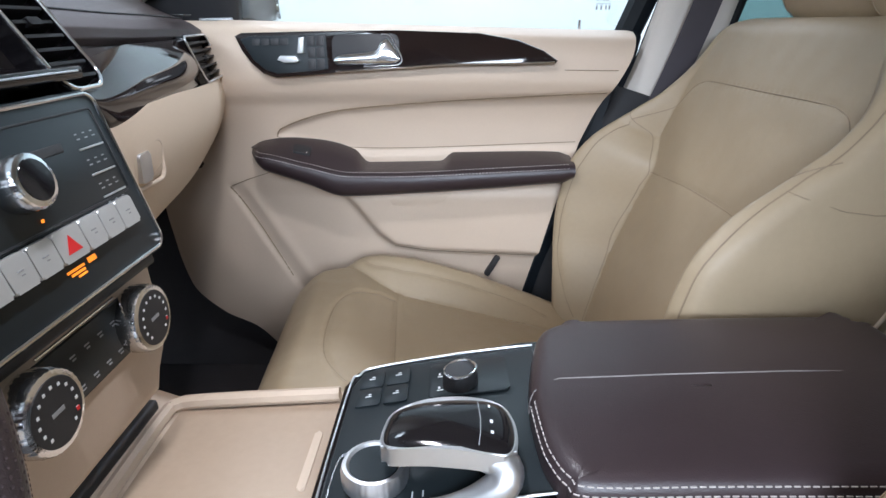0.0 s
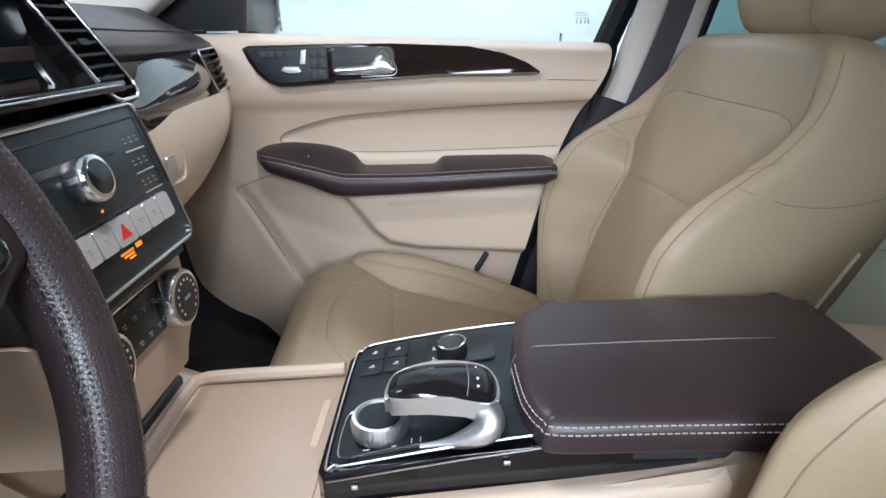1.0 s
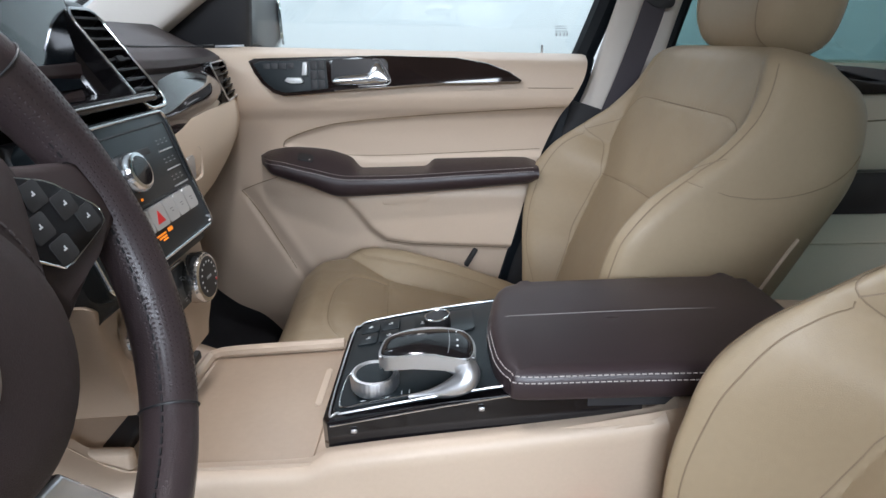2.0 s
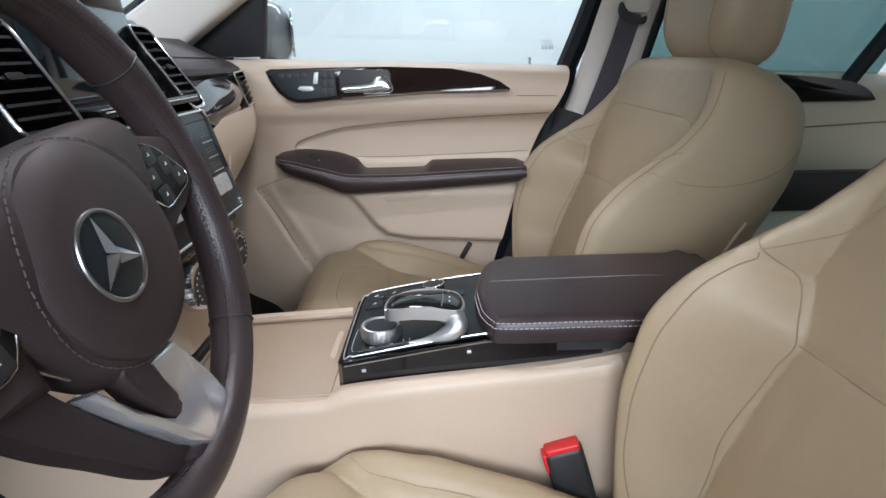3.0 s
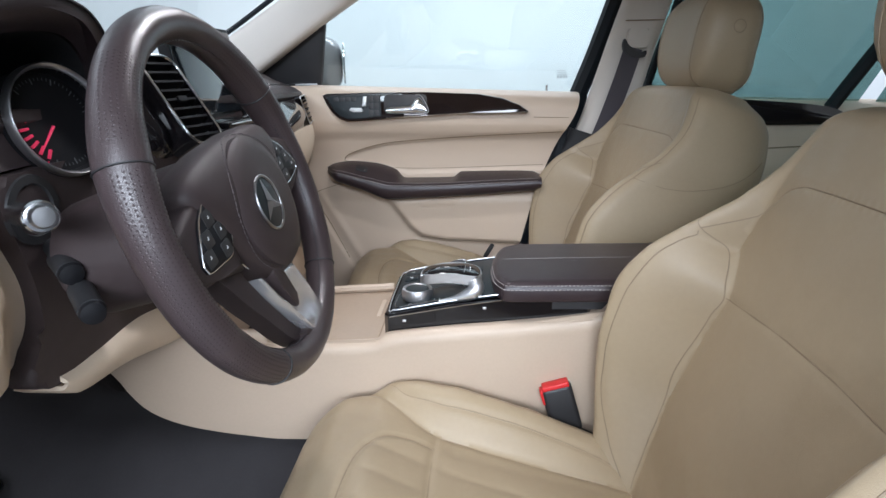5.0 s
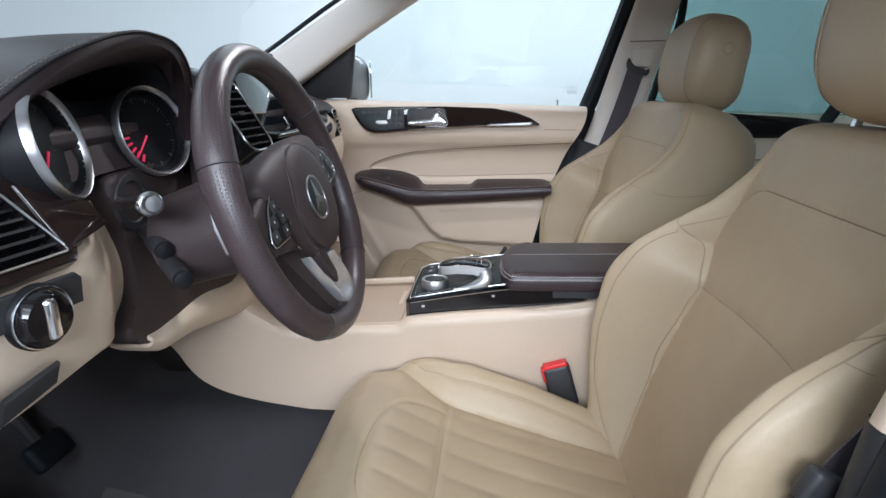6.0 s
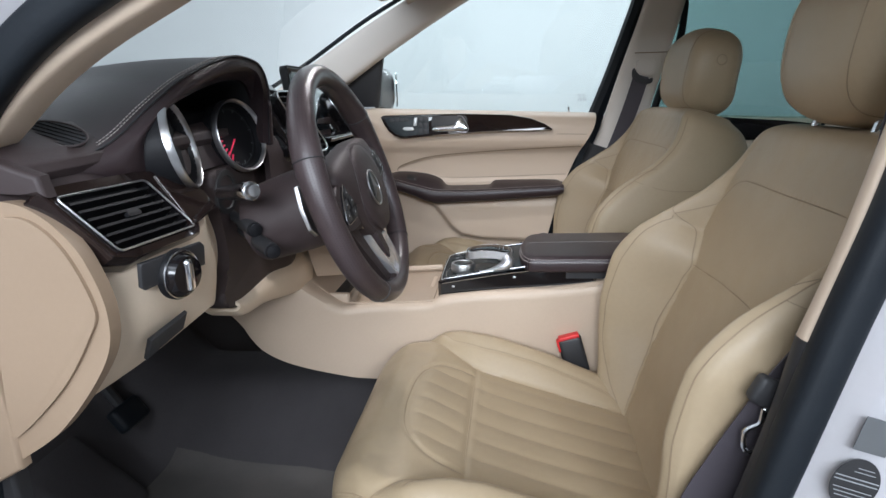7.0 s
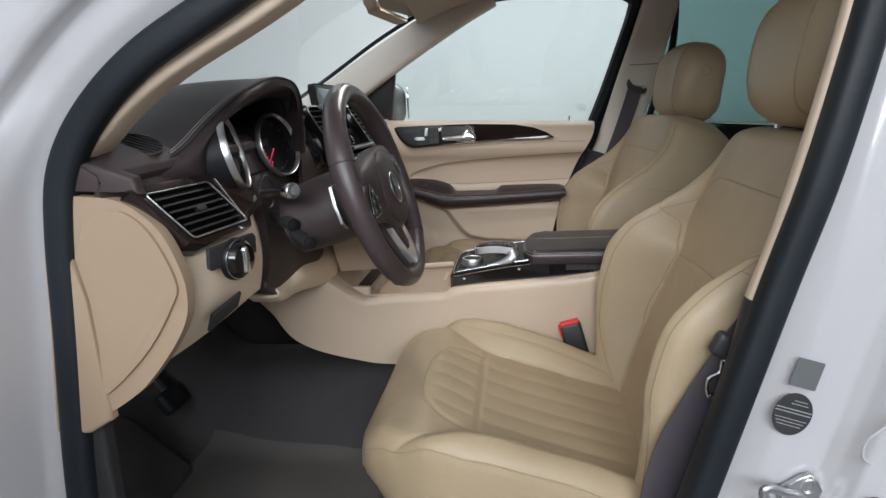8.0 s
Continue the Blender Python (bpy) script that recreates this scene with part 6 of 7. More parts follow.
# screen on the middle of the dashboard
scr = framed((-0.376, -0.058, 1.322), (0.0, 1.0, 0), (-0.14, 0, 1))
display = thing("display_screen", (-0.38, -0.058, 1.25), "switched-off display screen standing on the dashboard", "screen")
part("housing", plate(rounded(-0.113, -0.070, 0.113, 0.070, 0.008), lambda a, b, c: scr(a, b, c - 0.014), 0.014, 0.003, both=True), BLACK, display, "black screen housing")
part("screen_glass", plate(rounded(-0.108, -0.065, 0.108, 0.065, 0.005), lambda a, b, c: scr(a, b, c), 0.002, 0.0008), SCREEN, display, "dark reflecting glass")
part("stand", rbox((-0.395, -0.058, 1.25), (0.03, 0.12, 0.05), 0.008), BLACK, display)

# centre stack
CS = -0.058
st = framed((-0.278, CS, 1.163), (0, 1, 0), (-0.278, 0, 1))
stack = part("radio_panel", plate(rounded(-0.115, -0.074, 0.115, 0.072, 0.012), lambda a, b, c: st(a, b, c - 0.040), 0.040, 0.004), SATIN, dash, "charcoal radio panel")
part("chrome_rim", tube([st(a, b, 0.0005) for a, b in rounded(-0.112, -0.071, 0.112, 0.069, 0.011, 8)], 0.0019, 8, closed=True), CHROME, stack, "thin chrome rim")
part("radio_face", plate(rounded(-0.098, -0.014, 0.098, 0.056, 0.004), lambda a, b, c: st(a, b, c), 0.0022, 0.0008), SATIN, stack)
part("face_joint", tube([st(a, b, 0.0022) for a, b in rounded(-0.099, -0.0148, 0.099, 0.057, 0.004)], 0.0009, 5, closed=True), BLACK, stack)
part("disc_slot", rbox(st(-0.020, 0.034, 0.002), (0.002, 0.130, 0.007), 0.0006, Euler((0, radians(-15.5), 0)).to_matrix()), BLACK, stack)
for b in (0.028, 0.007, -0.012):
    part("silver_line", rbox(st(0.078, b, 0.0026), (0.0014, 0.032, 0.0016), 0.0004, Euler((0, radians(-15.5), 0)).to_matrix()), SILVER, stack)
    part("silver_line", rbox(st(-0.078, b, 0.0026), (0.0014, 0.032, 0.0016), 0.0004, Euler((0, radians(-15.5), 0)).to_matrix()), SILVER, stack)
marks = []
for b in (0.038, 0.017, -0.003, -0.019):
    for a in (0.066, 0.076, 0.086, -0.066, -0.076, -0.086):
        marks += [(a, b + 0.002, 0.003, 0.001), (a + 0.001, b - 0.002, 0.004, 0.001)]
part("symbol", bars(lambda a, b, c: st(a, b, c + 0.0023), marks), DIM_MARK, stack)
kn = part("volume_knob", lathe([(0.0185, 0.0), (0.0195, 0.003), (0.0195, 0.017), (0.0180, 0.020), (0.0150, 0.021)], st(-0.020, 0.020, 0.002), st(0, 0, 1) - st(0, 0, 0), 72, ripple=0.010, teeth=24), CHROME, stack, "knurled chrome volume knob")
part("knob_face", lathe([(0.0150, 0.0205), (0.0140, 0.0216), (0.003, 0.0218)], st(-0.020, 0.020, 0.002), st(0, 0, 1) - st(0, 0, 0), 36), GLOSS, kn)
part("lamp_dot", rbox(st(-0.010, -0.008, 0.0030), (0.0012, 0.0025, 0.0025), 0.0005), AMBER, stack)
widths = (0.0245, 0.0245, 0.0245, 0.031, 0.0245, 0.0245, 0.0245)
a = -sum(widths) / 2
for i, wd in enumerate(widths):
    bt = part("push_button", plate(rounded(a + 0.0006, -0.042, a + wd - 0.0006, -0.018, 0.002), lambda p, q, c: st(p, q, c), 0.006, 0.002), BUTTON, stack, "silver push button")
    if i == 3:
        tri = plate([(a + 0.0075, -0.0365), (a + 0.0235, -0.0365), (a + 0.0155, -0.0235)], lambda p, q, c: st(p, q, c + 0.006), 0.0005, 0)
        part("warning_triangle", tri, RED, bt, "red warning triangle", smooth=False)
    else:
        part("symbol", bars(lambda p, q, c: st(p, q, c + 0.006), [(a + wd / 2, -0.0290, 0.006, 0.001), (a + wd / 2 + 0.001, -0.0320, 0.003, 0.001)]), DIM_MARK, bt)
    a += wd
part("lamp_sign", bars(lambda p, q, c: st(p, q, c + 0.0002), [(-0.002, -0.0485, 0.020, 0.0018), (-0.001, -0.0515, 0.016, 0.0018), (0.002, -0.0545, 0.010, 0.0014), (0.018, -0.0480, 0.010, 0.004)]), AMBER, stack, "amber airbag lamp")
part("stack_housing", plate([(-0.118, -0.090), (0.118, -0.090), (0.118, 0.076), (-0.118, 0.076)], lambda p, q, c: st(p, q, c - 0.075), 0.060, 0.012), BLACK, dash, "black stack housing")
part("chrome_line", tube([(-0.3015, CS - 0.112, 1.2475), (-0.3015, CS + 0.112, 1.2475)], 0.0009, 6), SILVER, dash)
part("media_slot", rbox((-0.327, CS, 1.246), (0.05, 0.24, 0.010), 0.002), GLOSS, dash, "glossy strip under the screen")

# climate panel
cl = framed((-0.272, CS - 0.006, 1.042), (0, 1, 0), (-0.06, 0, 1))
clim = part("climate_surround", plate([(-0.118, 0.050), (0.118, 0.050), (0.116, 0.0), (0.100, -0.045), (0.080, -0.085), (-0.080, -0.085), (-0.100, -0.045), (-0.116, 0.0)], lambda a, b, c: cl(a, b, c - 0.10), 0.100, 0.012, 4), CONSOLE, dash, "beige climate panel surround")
cp = part("climate_panel", plate(rounded(-0.075, -0.022, 0.075, 0.026, 0.004), lambda a, b, c: cl(a, b, c), 0.003, 0.001), SATIN, clim, "charcoal climate panel")
part("symbol", bars(lambda a, b, c: cl(a, b, c + 0.003), [(-0.035 + 0.0175 * i, 0.013 - 0.026 * j, 0.006, 0.0012) for i in range(5) for j in range(2)] + [(-0.034 + 0.0175 * i, 0.010 - 0.026 * j, 0.004, 0.0012) for i in range(5) for j in range(2)]), DIM_MARK, cp)
part("chrome_line", tube([cl(-0.048, 0.029, 0.001), cl(0.048, 0.029, 0.001)], 0.0012, 6), CHROME, cp)
for s in (1, -1):
    kb = part("climate_knob", lathe([(0.0290, 0.0), (0.0300, 0.003), (0.0300, 0.014), (0.0285, 0.018), (0.0250, 0.019)], cl(0.066 * s, 0.0, 0.001), cl(0, 0, 1) - cl(0, 0, 0), 96, ripple=0.008, teeth=32), CHROME, clim, "knurled chrome climate knob")
    part("knob_face", lathe([(0.0248, 0.0185), (0.024, 0.0195), (0.004, 0.0196)], cl(0.066 * s, 0.0, 0.001), cl(0, 0, 1) - cl(0, 0, 0), 40), BLACK, kb)
    dots = [(0.066 * s + 0.0185 * math.cos(t), 0.0185 * math.sin(t), 0.0022, 0.0022) for t in (radians(-50 + 23 * i) for i in range(13))]
    part("symbol", bars(lambda a, b, c: cl(a, b, c + 0.0207), dots), MARK, kb)
    part("symbol", bars(lambda a, b, c: cl(a, b, c + 0.0207), [(0.066 * s, 0.0, 0.012, 0.003)]), DIM_MARK, kb)
    part("red_dot", bars(lambda a, b, c: cl(a, b, c + 0.0209), [(0.066 * s + 0.0165, -0.009, 0.003, 0.003)]), RED, kb)

# glove box lock
part("glove_latch", plate(rounded(-0.014, -0.016, 0.012, 0.016, 0.004), framed((-0.332, 0.170, 1.138), (-0.05, 1, 0), (0.05, 0, 1)), 0.008, 0.002), SILVER, dash, "silver glove box latch")
lr = framed((-0.331, 0.182, 1.138), (-0.05, 1, 0), (0.05, 0, 1))
part("latch_recess", tube([lr(a, b, 0.0) for a, b in rounded(-0.032, -0.024, 0.040, 0.022, 0.012)], 0.0030, 8, closed=True), PANEL, dash)
# raised plate in darker beige; the recess's shade is put into its colour
part("latch_shade", plate(rounded(-0.003, -0.018, 0.036, 0.018, 0.008), lambda a, b, c: lr(a, b, c - 0.0005), 0.0015, 0.0005), CONSOLE, dash)

# driver's side: brown column panel, start key, stalks, light switch
COLP = [(-0.509, 1.218), (-0.498, 1.162), (-0.488, 1.112), (-0.492, 1.069), (-0.518, 1.031), (-0.497, 1.010), (-0.428, 1.008), (-0.30, 1.010), (-0.20, 1.02), (-0.20, 1.20), (-0.30, 1.226), (-0.40, 1.230), (-0.464, 1.228)]
colpanel = part("column_panel", plate([(p.x, p.y) for p in spline([(a, b, 0) for a, b in COLP], 80, closed=True)], lambda a, b, c: V(-0.413 + c, a, b), 0.030, 0.008, 4), BROWN_SOFT, dash, "dark brown panel round the steering column")
part("switch_recess", lathe([(0.036, 0.0), (0.034, 0.004), (0.026, 0.0045), (0.024, 0.001)], (-0.385, -0.470, 1.190), (1, 0, 0), 32), BLACK, colpanel)
SA, SD = V(-0.300, -0.566, 1.206), V(0.74, -0.66, 0.13).normalized()
ky = part("start_switch", lathe([(0.011, -0.100), (0.012, -0.020), (0.0135, -0.016), (0.0135, 0.004), (0.0120, 0.006), (0.0105, 0.005)], SA, SD, 36), CHROME, dash, "chrome starter switch")
part("start_button", lathe([(0.0102, 0.002), (0.0095, 0.012), (0.008, 0.015), (0.003, 0.0155)], SA, SD, 28), STEEL, ky)
for tip, foot in ((V(-0.323, -0.516, 1.141), V(-0.390, -0.452, 1.152)), (V(-0.283, -0.552, 1.118), V(-0.372, -0.455, 1.126))):
    d = (tip - foot).normalized()
    ln = (tip - foot).length
    sk = part("column_stalk", tube([foot, foot + d * ln * 0.55, foot + d * ln * 0.57, tip], [0.008, 0.008, 0.0115, 0.0115], 16), BLACK, dash, "black control stalk")
    part("stalk_tip", lathe([(0.0105, 0.0), (0.0112, 0.002), (0.010, 0.006), (0.004, 0.008)], tip, d, 20), SLAT, sk)
ls = framed((-0.352, -0.688, 1.130), (0.22, 1.0, 0.0), (0.03, 0, 1))
plt = part("switch_plate", plate([(-0.052, -0.004), (-0.050, 0.023), (0.046, 0.025), (0.052, 0.019), (0.050, -0.006), (-0.046, -0.009)][::-1], lambda a, b, c: ls(a, b, c + 0.002), 0.005, 0.002), BLACK, dash, "black light switch plate")
lk = part("light_switch", lathe([(0.031, 0.004), (0.031, 0.010), (0.029, 0.013), (0.027, 0.010)], ls(0.003, -0.004, 0.0), ls(0, 0, 1) - ls(0, 0, 0), 40), SLAT, plt, "round light switch with chrome ring")
part("switch_dial", lathe([(0.027, 0.006), (0.027, 0.014), (0.022, 0.022), (0.010, 0.024)], ls(0.003, -0.004, 0.0), ls(0, 0, 1) - ls(0, 0, 0), 36), GLOSS, lk)
part("switch_ring", tube([ls(0.003 + 0.0285 * math.cos(t), -0.004 + 0.0285 * math.sin(t), 0.0128) for t in (2 * math.pi * i / 44 for i in range(44))], 0.0011, 6, closed=True), CHROME, lk)
part("switch_grip", rbox(ls(0.003, -0.004, 0.022), (0.012, 0.013, 0.040), 0.005), CHROME, lk)
bk = framed((-0.385, -0.700, 1.050), (0.32, 1.0, 0.1), (0.40, 0, 1))
part("brake_release", plate([(-0.022, -0.022), (-0.018, 0.006), (0.038, 0.020), (0.034, -0.004)], lambda a, b, c: bk(a + 0.012, b - 0.006, c + 0.002), 0.006, 0.002), BLACK, dash, "black parking brake release")
gr = framed((-0.462, -0.696, 1.2925), (0.82, 0.08, -0.26), (0.30, 0.86, 0.30))
part("defroster_grille", plate([(0.033 * math.cos(t), 0.021 * math.sin(t)) for t in (2 * math.pi * i / 36 for i in range(36))], lambda a, b, c: gr(a, b, c - 0.002), 0.004, 0.001), BLACK, dash, "oval black defroster grille")
part("grille_rim", tube([gr(0.034 * math.cos(t), 0.022 * math.sin(t), 0.002) for t in (2 * math.pi * i / 40 for i in range(40))], 0.0014, 6, closed=True), BROWN_SOFT, dash)
for i in range(6):
    b = -0.0155 + 0.0062 * i
    a = 0.031 * math.sqrt(max(1 - (b / 0.021) ** 2, 0))
    part("slat", tube([gr(-a, b, 0.0025), gr(a, b, 0.0025)], 0.0010, 5), SLAT, dash)

# beige knee cover under the steering column
KNEE = keyed((-0.515, 1.016), (-0.49, 1.002), (-0.457, 0.981), (-0.388, 0.974), (-0.25, 0.945), (-0.14, 0.927))
KNEE_TOP = keyed((-0.515, 1.024), (-0.49, 1.020), (-0.42, 1.024), (-0.34, 1.032), (-0.25, 1.022), (-0.14, 1.02))


def knee(u, v):
    y = -0.485 + 0.345 * v
    zb = KNEE(y)
    return V(-0.368 - 0.03 * (1 - u) ** 4 - 0.020 * u ** 2 - 0.05 * step(0.85, 1.0, u), y, KNEE_TOP(y) + (zb - KNEE_TOP(y)) * min(u * 1.12, 1))


part("knee_cover", sheet(knee, 24, 30, 0.005), DASH_LOW, dash, "beige knee cover under the steering column", angle=60)

# pedals and mat
pd = thing("brake_pedal", (-0.80, -0.235, 0.6), "black rubber brake pedal under the dashboard", "pedal")
part("pad", rbox((-0.800, -0.235, 0.650), (0.03, 0.085, 0.058), 0.010, Euler((0, radians(-35), 0)).to_matrix()), RUBBER, pd)
part("arm", tube([(-0.810, -0.235, 0.66), (-0.90, -0.235, 0.80), (-0.95, -0.235, 0.95)], 0.012, 8), BLACK, pd)
alone("foot_rest", rbox((-0.80, -0.40, 0.575), (0.05, 0.16, 0.22), 0.020, Euler((0, radians(-48), 0)).to_matrix()), CARPET, "black carpeted foot rest in the driver's footwell", "foot rest", "structure")


def mat_top(u, v):
    x0 = -0.70 + 0.03 * math.sin(v * 6)
    x = x0 + (-0.12 - x0) * u
    y = -0.72 + (0.535 - 0.10 * (x + 0.8)) * v
    return V(x, y, 0.492 + 0.36 * step(-0.72, -1.05, x) + 0.18 * math.exp(-((y - MID) / 0.16) ** 4) + 0.016 + 0.003 * math.sin(v * 9 + u * 5))


alone("floor_mat", sheet(mat_top, 30, 30, -0.006), MAT, "grey carpet mat in the driver's footwell", "floor mat")


# ---- open doorway on the driver's side ----
# rubber seal round the opening, front side and middle pillar
SEAL_F = [(-0.590, -0.79, 0.62), (-0.568, -0.79, 0.85), (-0.540, -0.79, 1.05), (-0.521, -0.79, 1.19), (-0.500, -0.79, 1.270), (-0.452, -0.79, 1.336), (-0.376, -0.79, 1.397), (-0.268, -0.785, 1.455), (-0.12, -0.775, 1.538), (0.06, -0.765, 1.65)]
alone("door_seal_front", bar(SEAL_F, 0.040, 0.034, (0, 1, 0), 50, 0.7), RUBBER, "thick black rubber door seal round the front pillar", "seal", "structure")
SEAL_B = [(0.236, -0.79, 0.66), (0.286, -0.79, 0.86), (0.315, -0.79, 0.976), (0.353, -0.785, 1.117), (0.386, -0.785, 1.244), (0.420, -0.775, 1.40), (0.448, -0.765, 1.56), (0.462, -0.76, 1.68)]
alone("door_seal_rear", bar(SEAL_B, 0.036, 0.036, (0, 1, 0), 50, 0.7), RUBBER, "thick black rubber door seal on the middle pillar", "seal", "structure")
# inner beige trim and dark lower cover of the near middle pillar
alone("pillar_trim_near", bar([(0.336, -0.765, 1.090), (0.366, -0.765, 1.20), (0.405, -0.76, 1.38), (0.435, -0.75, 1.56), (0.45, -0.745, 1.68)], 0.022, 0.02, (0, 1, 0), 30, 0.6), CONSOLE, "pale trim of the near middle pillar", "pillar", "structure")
alone("pillar_cover_near", bar([(0.235, -0.765, 0.62), (0.285, -0.765, 0.80), (0.330, -0.765, 0.98), (0.352, -0.762, 1.09)], 0.05, 0.03, (0, 1, 0), 30, 0.6), BLACK, "black lower cover of the near middle pillar", "pillar", "structure")


# white painted jamb of the middle pillar: flat, then rounded outwards
def jamb_b(u, v):
    z = 0.45 + 1.25 * v
    x0 = keyed((0.45, 0.20), (0.66, 0.255), (0.85, 0.305), (1.05, 0.352), (1.22, 0.385), (1.40, 0.418), (1.70, 0.46))(z)
    prof = [(0.0, 0.0), (0.03, -0.022), (0.055, -0.026), (0.085, -0.030), (0.098, -0.042), (0.110, -0.062), (0.130, -0.070), (0.20, -0.074), (0.30, -0.078)]
    s = u * (len(prof) - 1)
    i = min(int(s), len(prof) - 2)
    f = s - i
    dx = prof[i][0] + (prof[i + 1][0] - prof[i][0]) * f
    dy = prof[i][1] + (prof[i + 1][1] - prof[i][1]) * f
    return V(x0 + dx, -0.785 + dy + 0.03 * step(1.1, 1.7, z), z)


jamb = alone("door_jamb", sheet(jamb_b, 48, 40, 0.01), PAINT, "white painted door jamb of the middle pillar", "door jamb", "structure", angle=60)
# stickers: the square one plain, the round one with bars
sq = framed((0.3790, -0.8130, 1.018), (0.95, -0.08, -0.24), (0.22, 0.02, 1))
alone("jamb_sticker", plate(rounded(-0.014, -0.017, 0.014, 0.017, 0.001), sq, 0.0008, 0), GREY_MARK, "small square dark grey sticker on the white jamb", "sticker", smooth=False)
rs = framed((0.368, -0.8130, 0.968), (0.95, -0.08, -0.24), (0.22, 0.02, 1))
rnd = thing("round_sticker", (0.388, -0.814, 0.955), "round black tyre pressure sticker on the white jamb", "sticker")
part("disc", plate([(0.0205 * math.cos(t), 0.0265 * math.sin(t)) for t in (2 * math.pi * i / 40 for i in range(40))], rs, 0.0006, 0), BLACK, rnd, smooth=False)
part("print", bars(lambda a, b, c: rs(a, b, c + 0.0006), [(0, 0.006, 0.038, 0.0010), (0, 0.002, 0.038, 0.0010), (0, -0.006, 0.034, 0.0007), (0, -0.010, 0.030, 0.0007), (0, -0.014, 0.026, 0.0007), (0.004, 0.013, 0.018, 0.0007), (0.004, 0.017, 0.014, 0.0007)]), DIM_MARK, rnd, smooth=False)
# striker
sk = thing("door_striker", (0.37, -0.82, 0.87), "bare steel door striker bolted to the jamb", "striker")
SF = framed((0.372, -0.818, 0.868), (0.95, -0.1, -0.2), (0.2, 0, 1))
part("plate", plate([(-0.006, -0.036), (-0.012, 0.008), (0.002, 0.026), (0.012, 0.034), (0.022, 0.028), (0.030, 0.016), (0.028, -0.012), (0.012, -0.032)], SF, 0.006, 0.0025), STEEL, sk)
part("eyelet", tube([SF(0.013 + 0.0065 * math.cos(t), 0.018 + 0.009 * math.sin(t), 0.0065) for t in (2 * math.pi * i / 24 for i in range(24))], 0.0022, 8, closed=True), STEEL, sk)
part("loop", tube(spline([SF(0.010, 0.004, 0.004), SF(-0.012, 0.010, 0.018), SF(-0.034, 0.016, 0.028), SF(-0.040, 0.010, 0.030), SF(-0.030, -0.004, 0.028), SF(-0.008, -0.016, 0.020), SF(0.016, -0.018, 0.004)], 36), 0.0052, 10), STEEL, sk)
part("bolt", lathe([(0.007, 0), (0.007, 0.005), (0.0045, 0.007)], SF(0.018, -0.006, 0.005), SF(0, 0, 1) - SF(0, 0, 0), 6), STEEL, sk)
alone("jamb_bumper", lathe([(0.022, 0.0), (0.022, 0.008), (0.017, 0.014), (0.01, 0.015)], (0.440, -0.855, 0.872), (0.2, -1, 0), 28), RUBBER, "round black rubber plug on the jamb", "plug")
strip("jamb_seam", [(0.475, -0.858, 1.06), (0.450, -0.858, 0.995), (0.425, -0.857, 0.965), (0.422, -0.857, 0.945), (0.432, -0.857, 0.935)], 0.0016, PAINT, "thin raised seam line on the jamb")


# white front jamb outside, running up into the windscreen pillar
F_LINE = spline([(-0.625, -0.80, 0.45), (-0.605, -0.80, 0.70), (-0.585, -0.80, 0.90), (-0.560, -0.80, 1.07), (-0.540, -0.80, 1.20), (-0.516, -0.80, 1.275), (-0.468, -0.80, 1.343), (-0.392, -0.80, 1.406), (-0.29, -0.795, 1.466), (-0.15, -0.785, 1.545), (0.05, -0.775, 1.665)], 81)
F_JAMB = keyed((-0.02, 0.02), (0.004, -0.016), (0.016, -0.065), (0.035, -0.140), (0.055, -0.190), (0.070, -0.225), (0.090, -0.250), (0.16, -0.270), (0.30, -0.28))
F_PILLAR = keyed((-0.02, 0.02), (0.004, -0.006), (0.018, -0.016), (0.045, -0.020), (0.054, -0.042), (0.070, -0.048), (0.10, -0.044), (0.13, -0.022), (0.30, 0.06))


def jamb_f(u, v):
    i = min(int(v * 80 + 0.5), 80)
    p = F_LINE[i]
    d = F_LINE[min(i + 2, 80)] - F_LINE[max(i - 2, 0)]
    n = V(-d.z, 0, d.x).normalized()
    a = -0.02 + 0.27 * u ** 1.3
    f = step(1.12, 1.36, p.z)
    return p + n * a + V(0, F_JAMB(a) * (1 - f) + F_PILLAR(a) * f, 0)


alone("front_jamb", sheet(jamb_f, 70, 80, -0.01), PAINT, "white painted front door jamb and windscreen pillar", "door jamb", "structure", angle=60)
alone("door_sill", rbox((-0.16, -0.80, 0.50), (0.90, 0.10, 0.14), 0.02), PAINT, "white painted door sill", "door sill", "structure")
alone("kick_panel", plate([(-0.62, 0.50), (-0.545, 0.50), (-0.530, 0.70), (-0.525, 0.92), (-0.62, 0.92)], xz(-0.765), 0.02, 0.006), BLACK, "black kick panel in the footwell", "kick panel", "structure")

# open driver's door, its inner panel edge at the frame's border
od = thing("driver_door", (-0.65, -0.95, 0.4), "open white driver's door with beige inner panel", "car door")
turn = Euler((0, 0, radians(22))).to_matrix()
part("shell", rbox((-0.535, -1.37, 0.80), (0.07, 0.95, 0.80), 0.03, turn), PAINT, od, "white painted door shell")
part("inner_panel", rbox((-0.480, -1.37, 0.66), (0.05, 0.92, 0.58), 0.03, turn), PANEL, od, "beige inner panel")

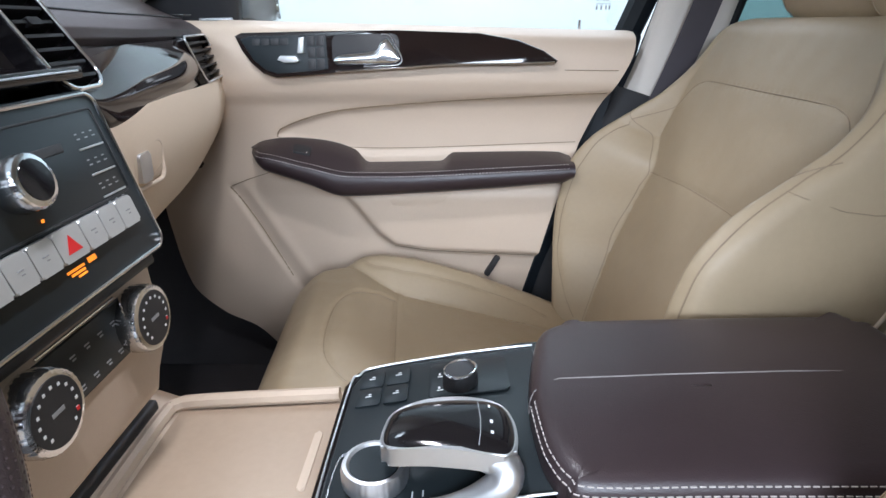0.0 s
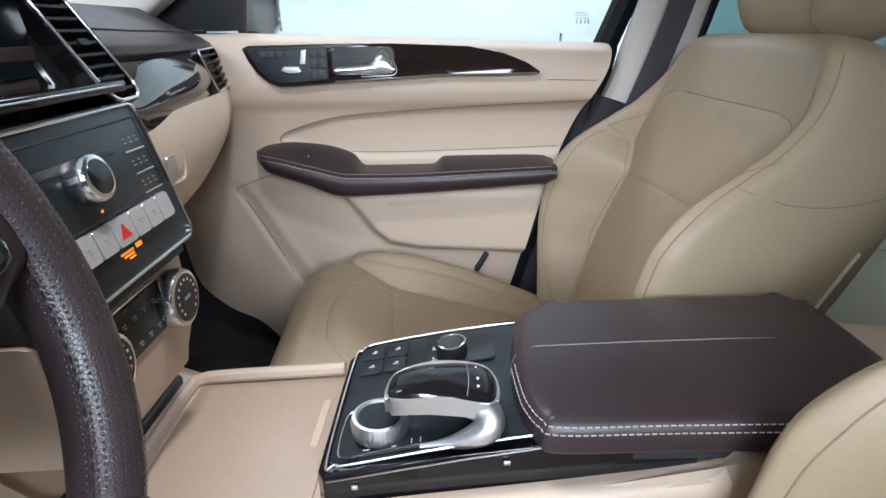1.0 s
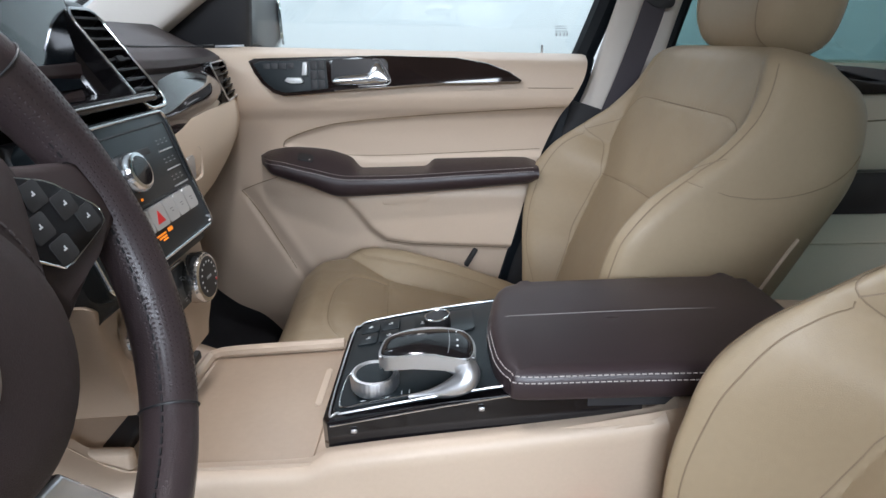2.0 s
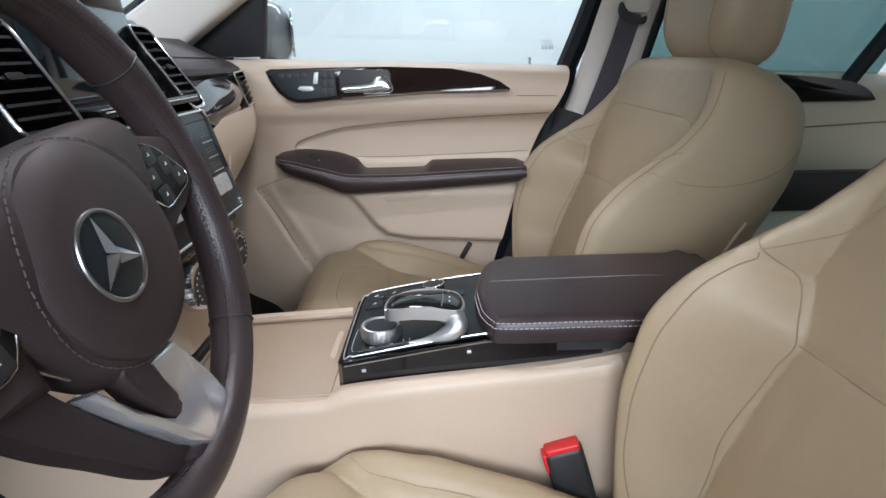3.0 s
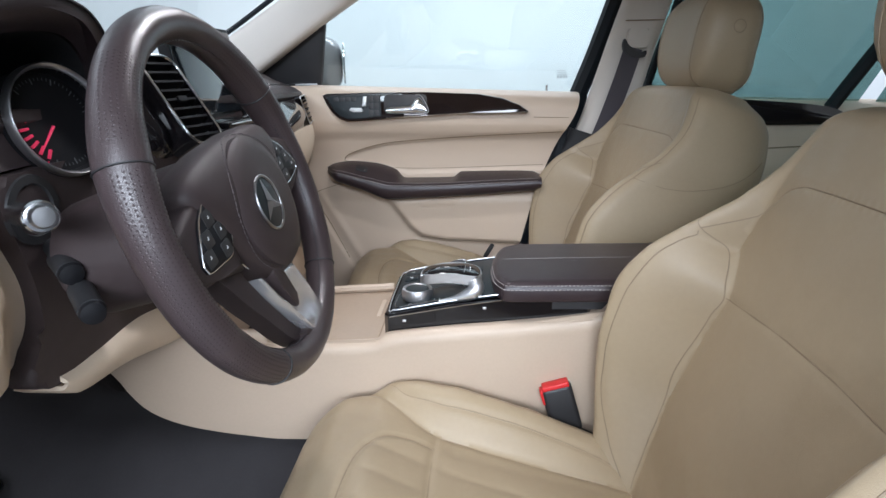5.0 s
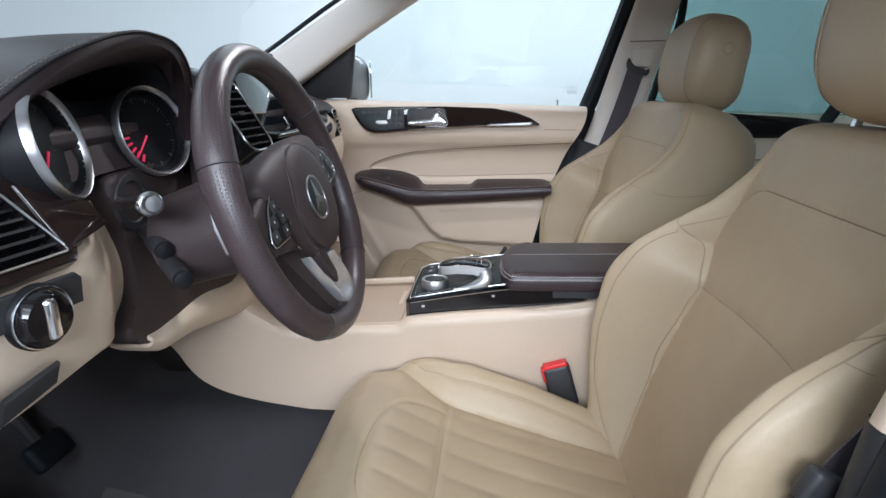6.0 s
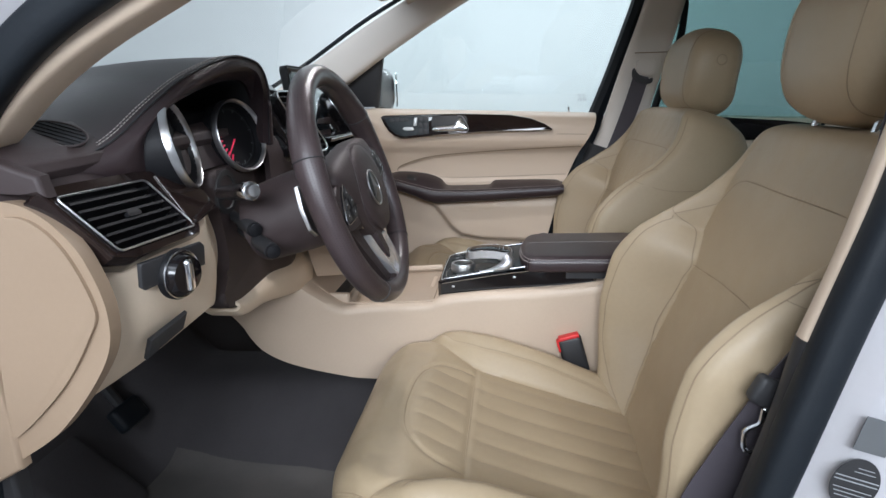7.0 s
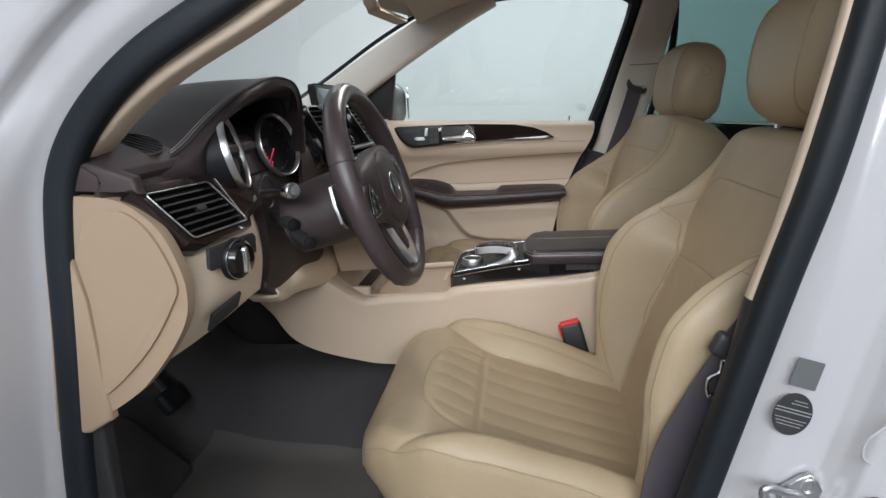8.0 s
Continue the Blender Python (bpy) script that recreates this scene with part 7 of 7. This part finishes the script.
# driver's belt, buckle and anchor
db = thing("seat_belt", (0.30, -0.70, 0.6), "dark grey seat belt beside the driver's seat", "seat belt", "front belts")
part("webbing", ribbon([(0.420, -0.730, 1.30), (0.400, -0.728, 1.12), (0.345, -0.722, 1.01), (0.300, -0.720, 0.92), (0.268, -0.718, 0.84), (0.245, -0.716, 0.70)], 0.062, (1, 0.1, -0.5)), WEB, db)
part("belt_tongue", tube(spline([(0.318, -0.735, 1.000), (0.332, -0.737, 0.975), (0.322, -0.739, 0.956), (0.302, -0.738, 0.950), (0.300, -0.737, 0.972), (0.314, -0.736, 0.982)], 24, closed=True), 0.0030, 8, closed=True), CHROME, db, "steel belt tongue")
part("tongue_cover", rbox((0.322, -0.734, 1.016), (0.040, 0.018, 0.032), 0.006, Euler((0, radians(25), 0)).to_matrix()), BLACK, db)


def buckle(y, side):
    b = thing("belt_buckle", (0.19, y, 0.75), "black seat belt buckle with a red release button", "buckle", "belt buckles")
    t = Euler((radians(-4 * side), radians(-16), 0)).to_matrix()
    part("body", rbox((0.188, y, 0.785), (0.050, 0.026, 0.085), 0.008, t), BLACK, b)
    part("release_button", rbox(V(0.188, y, 0.785) + t @ V(0, 0, 0.0405), (0.044, 0.022, 0.012), 0.003, t), RED, b, "red release button")
    part("press_edge", rbox(V(0.188, y, 0.785) + t @ V(-0.024, 0, 0.028), (0.006, 0.020, 0.026), 0.002, t), RED, b)
    part("strap", rbox((0.215, y + 0.004 * side, 0.735), (0.07, 0.012, 0.022), 0.004, Euler((0, radians(25), 0)).to_matrix()), BLACK, b)
    return b


buckle(-0.158, 1)

# inner mirror at the windscreen's top
rm = thing("rear_view_mirror", (-0.26, -0.06, 1.55), "beige-backed inner rear view mirror", "mirror")
mv = framed((-0.222, -0.045, 1.572), (0.12, 1.0, 0.0), (-0.16, 0, 1))
part("housing", plate(rounded(-0.115, -0.036, 0.115, 0.036, 0.018), lambda a, b, c: mv(a, b, c - 0.03), 0.030, 0.010, 4, both=True), PANEL, rm)
part("mirror_glass", plate(rounded(-0.108, -0.030, 0.108, 0.030, 0.014), lambda a, b, c: mv(a, b, c), 0.002, 0.001), MIRROR, rm)
part("stem", tube([(-0.245, -0.045, 1.59), (-0.28, -0.045, 1.66)], 0.012, 10), PANEL, rm)
lamp_root = thing("reading_lamp", (-0.12, -0.04, 1.72), "small lit courtesy lamp in the roof console", "lamp")
part("lamp_case", rbox((-0.12, -0.03, 1.722), (0.16, 0.28, 0.02), 0.006), ROOF, lamp_root)
for side, goal in ((-1, (-0.10, -0.50, 0.80)), (1, (-0.16, 0.46, 0.80))):
    at = V(-0.12, -0.03 + 0.09 * side, 1.705)
    part("lamp_lens", lathe([(0.020, 0.0), (0.020, 0.004), (0.012, 0.006)], at, (0, 0, -1), 24), LENS, lamp_root)
    reading = bpy.data.lights.new("reading_lamp_bulb", "SPOT")
    reading.energy, reading.color, reading.shadow_soft_size = 8.5, (1.0, 0.93, 0.88), 0.03
    reading.spot_size, reading.spot_blend = radians(118), 0.85
    bulb = new("reading_lamp_bulb", reading)
    bulb.matrix_world = look(at + V(0, 0, -0.012), goal)
part("sun_visor", rbox((-0.16, 0.30, 1.70), (0.16, 0.38, 0.018), 0.008), ROOF, thing("sun_visor", (-0.16, 0.30, 1.70), "pale folded sun visor under the headliner", "sun visor"))
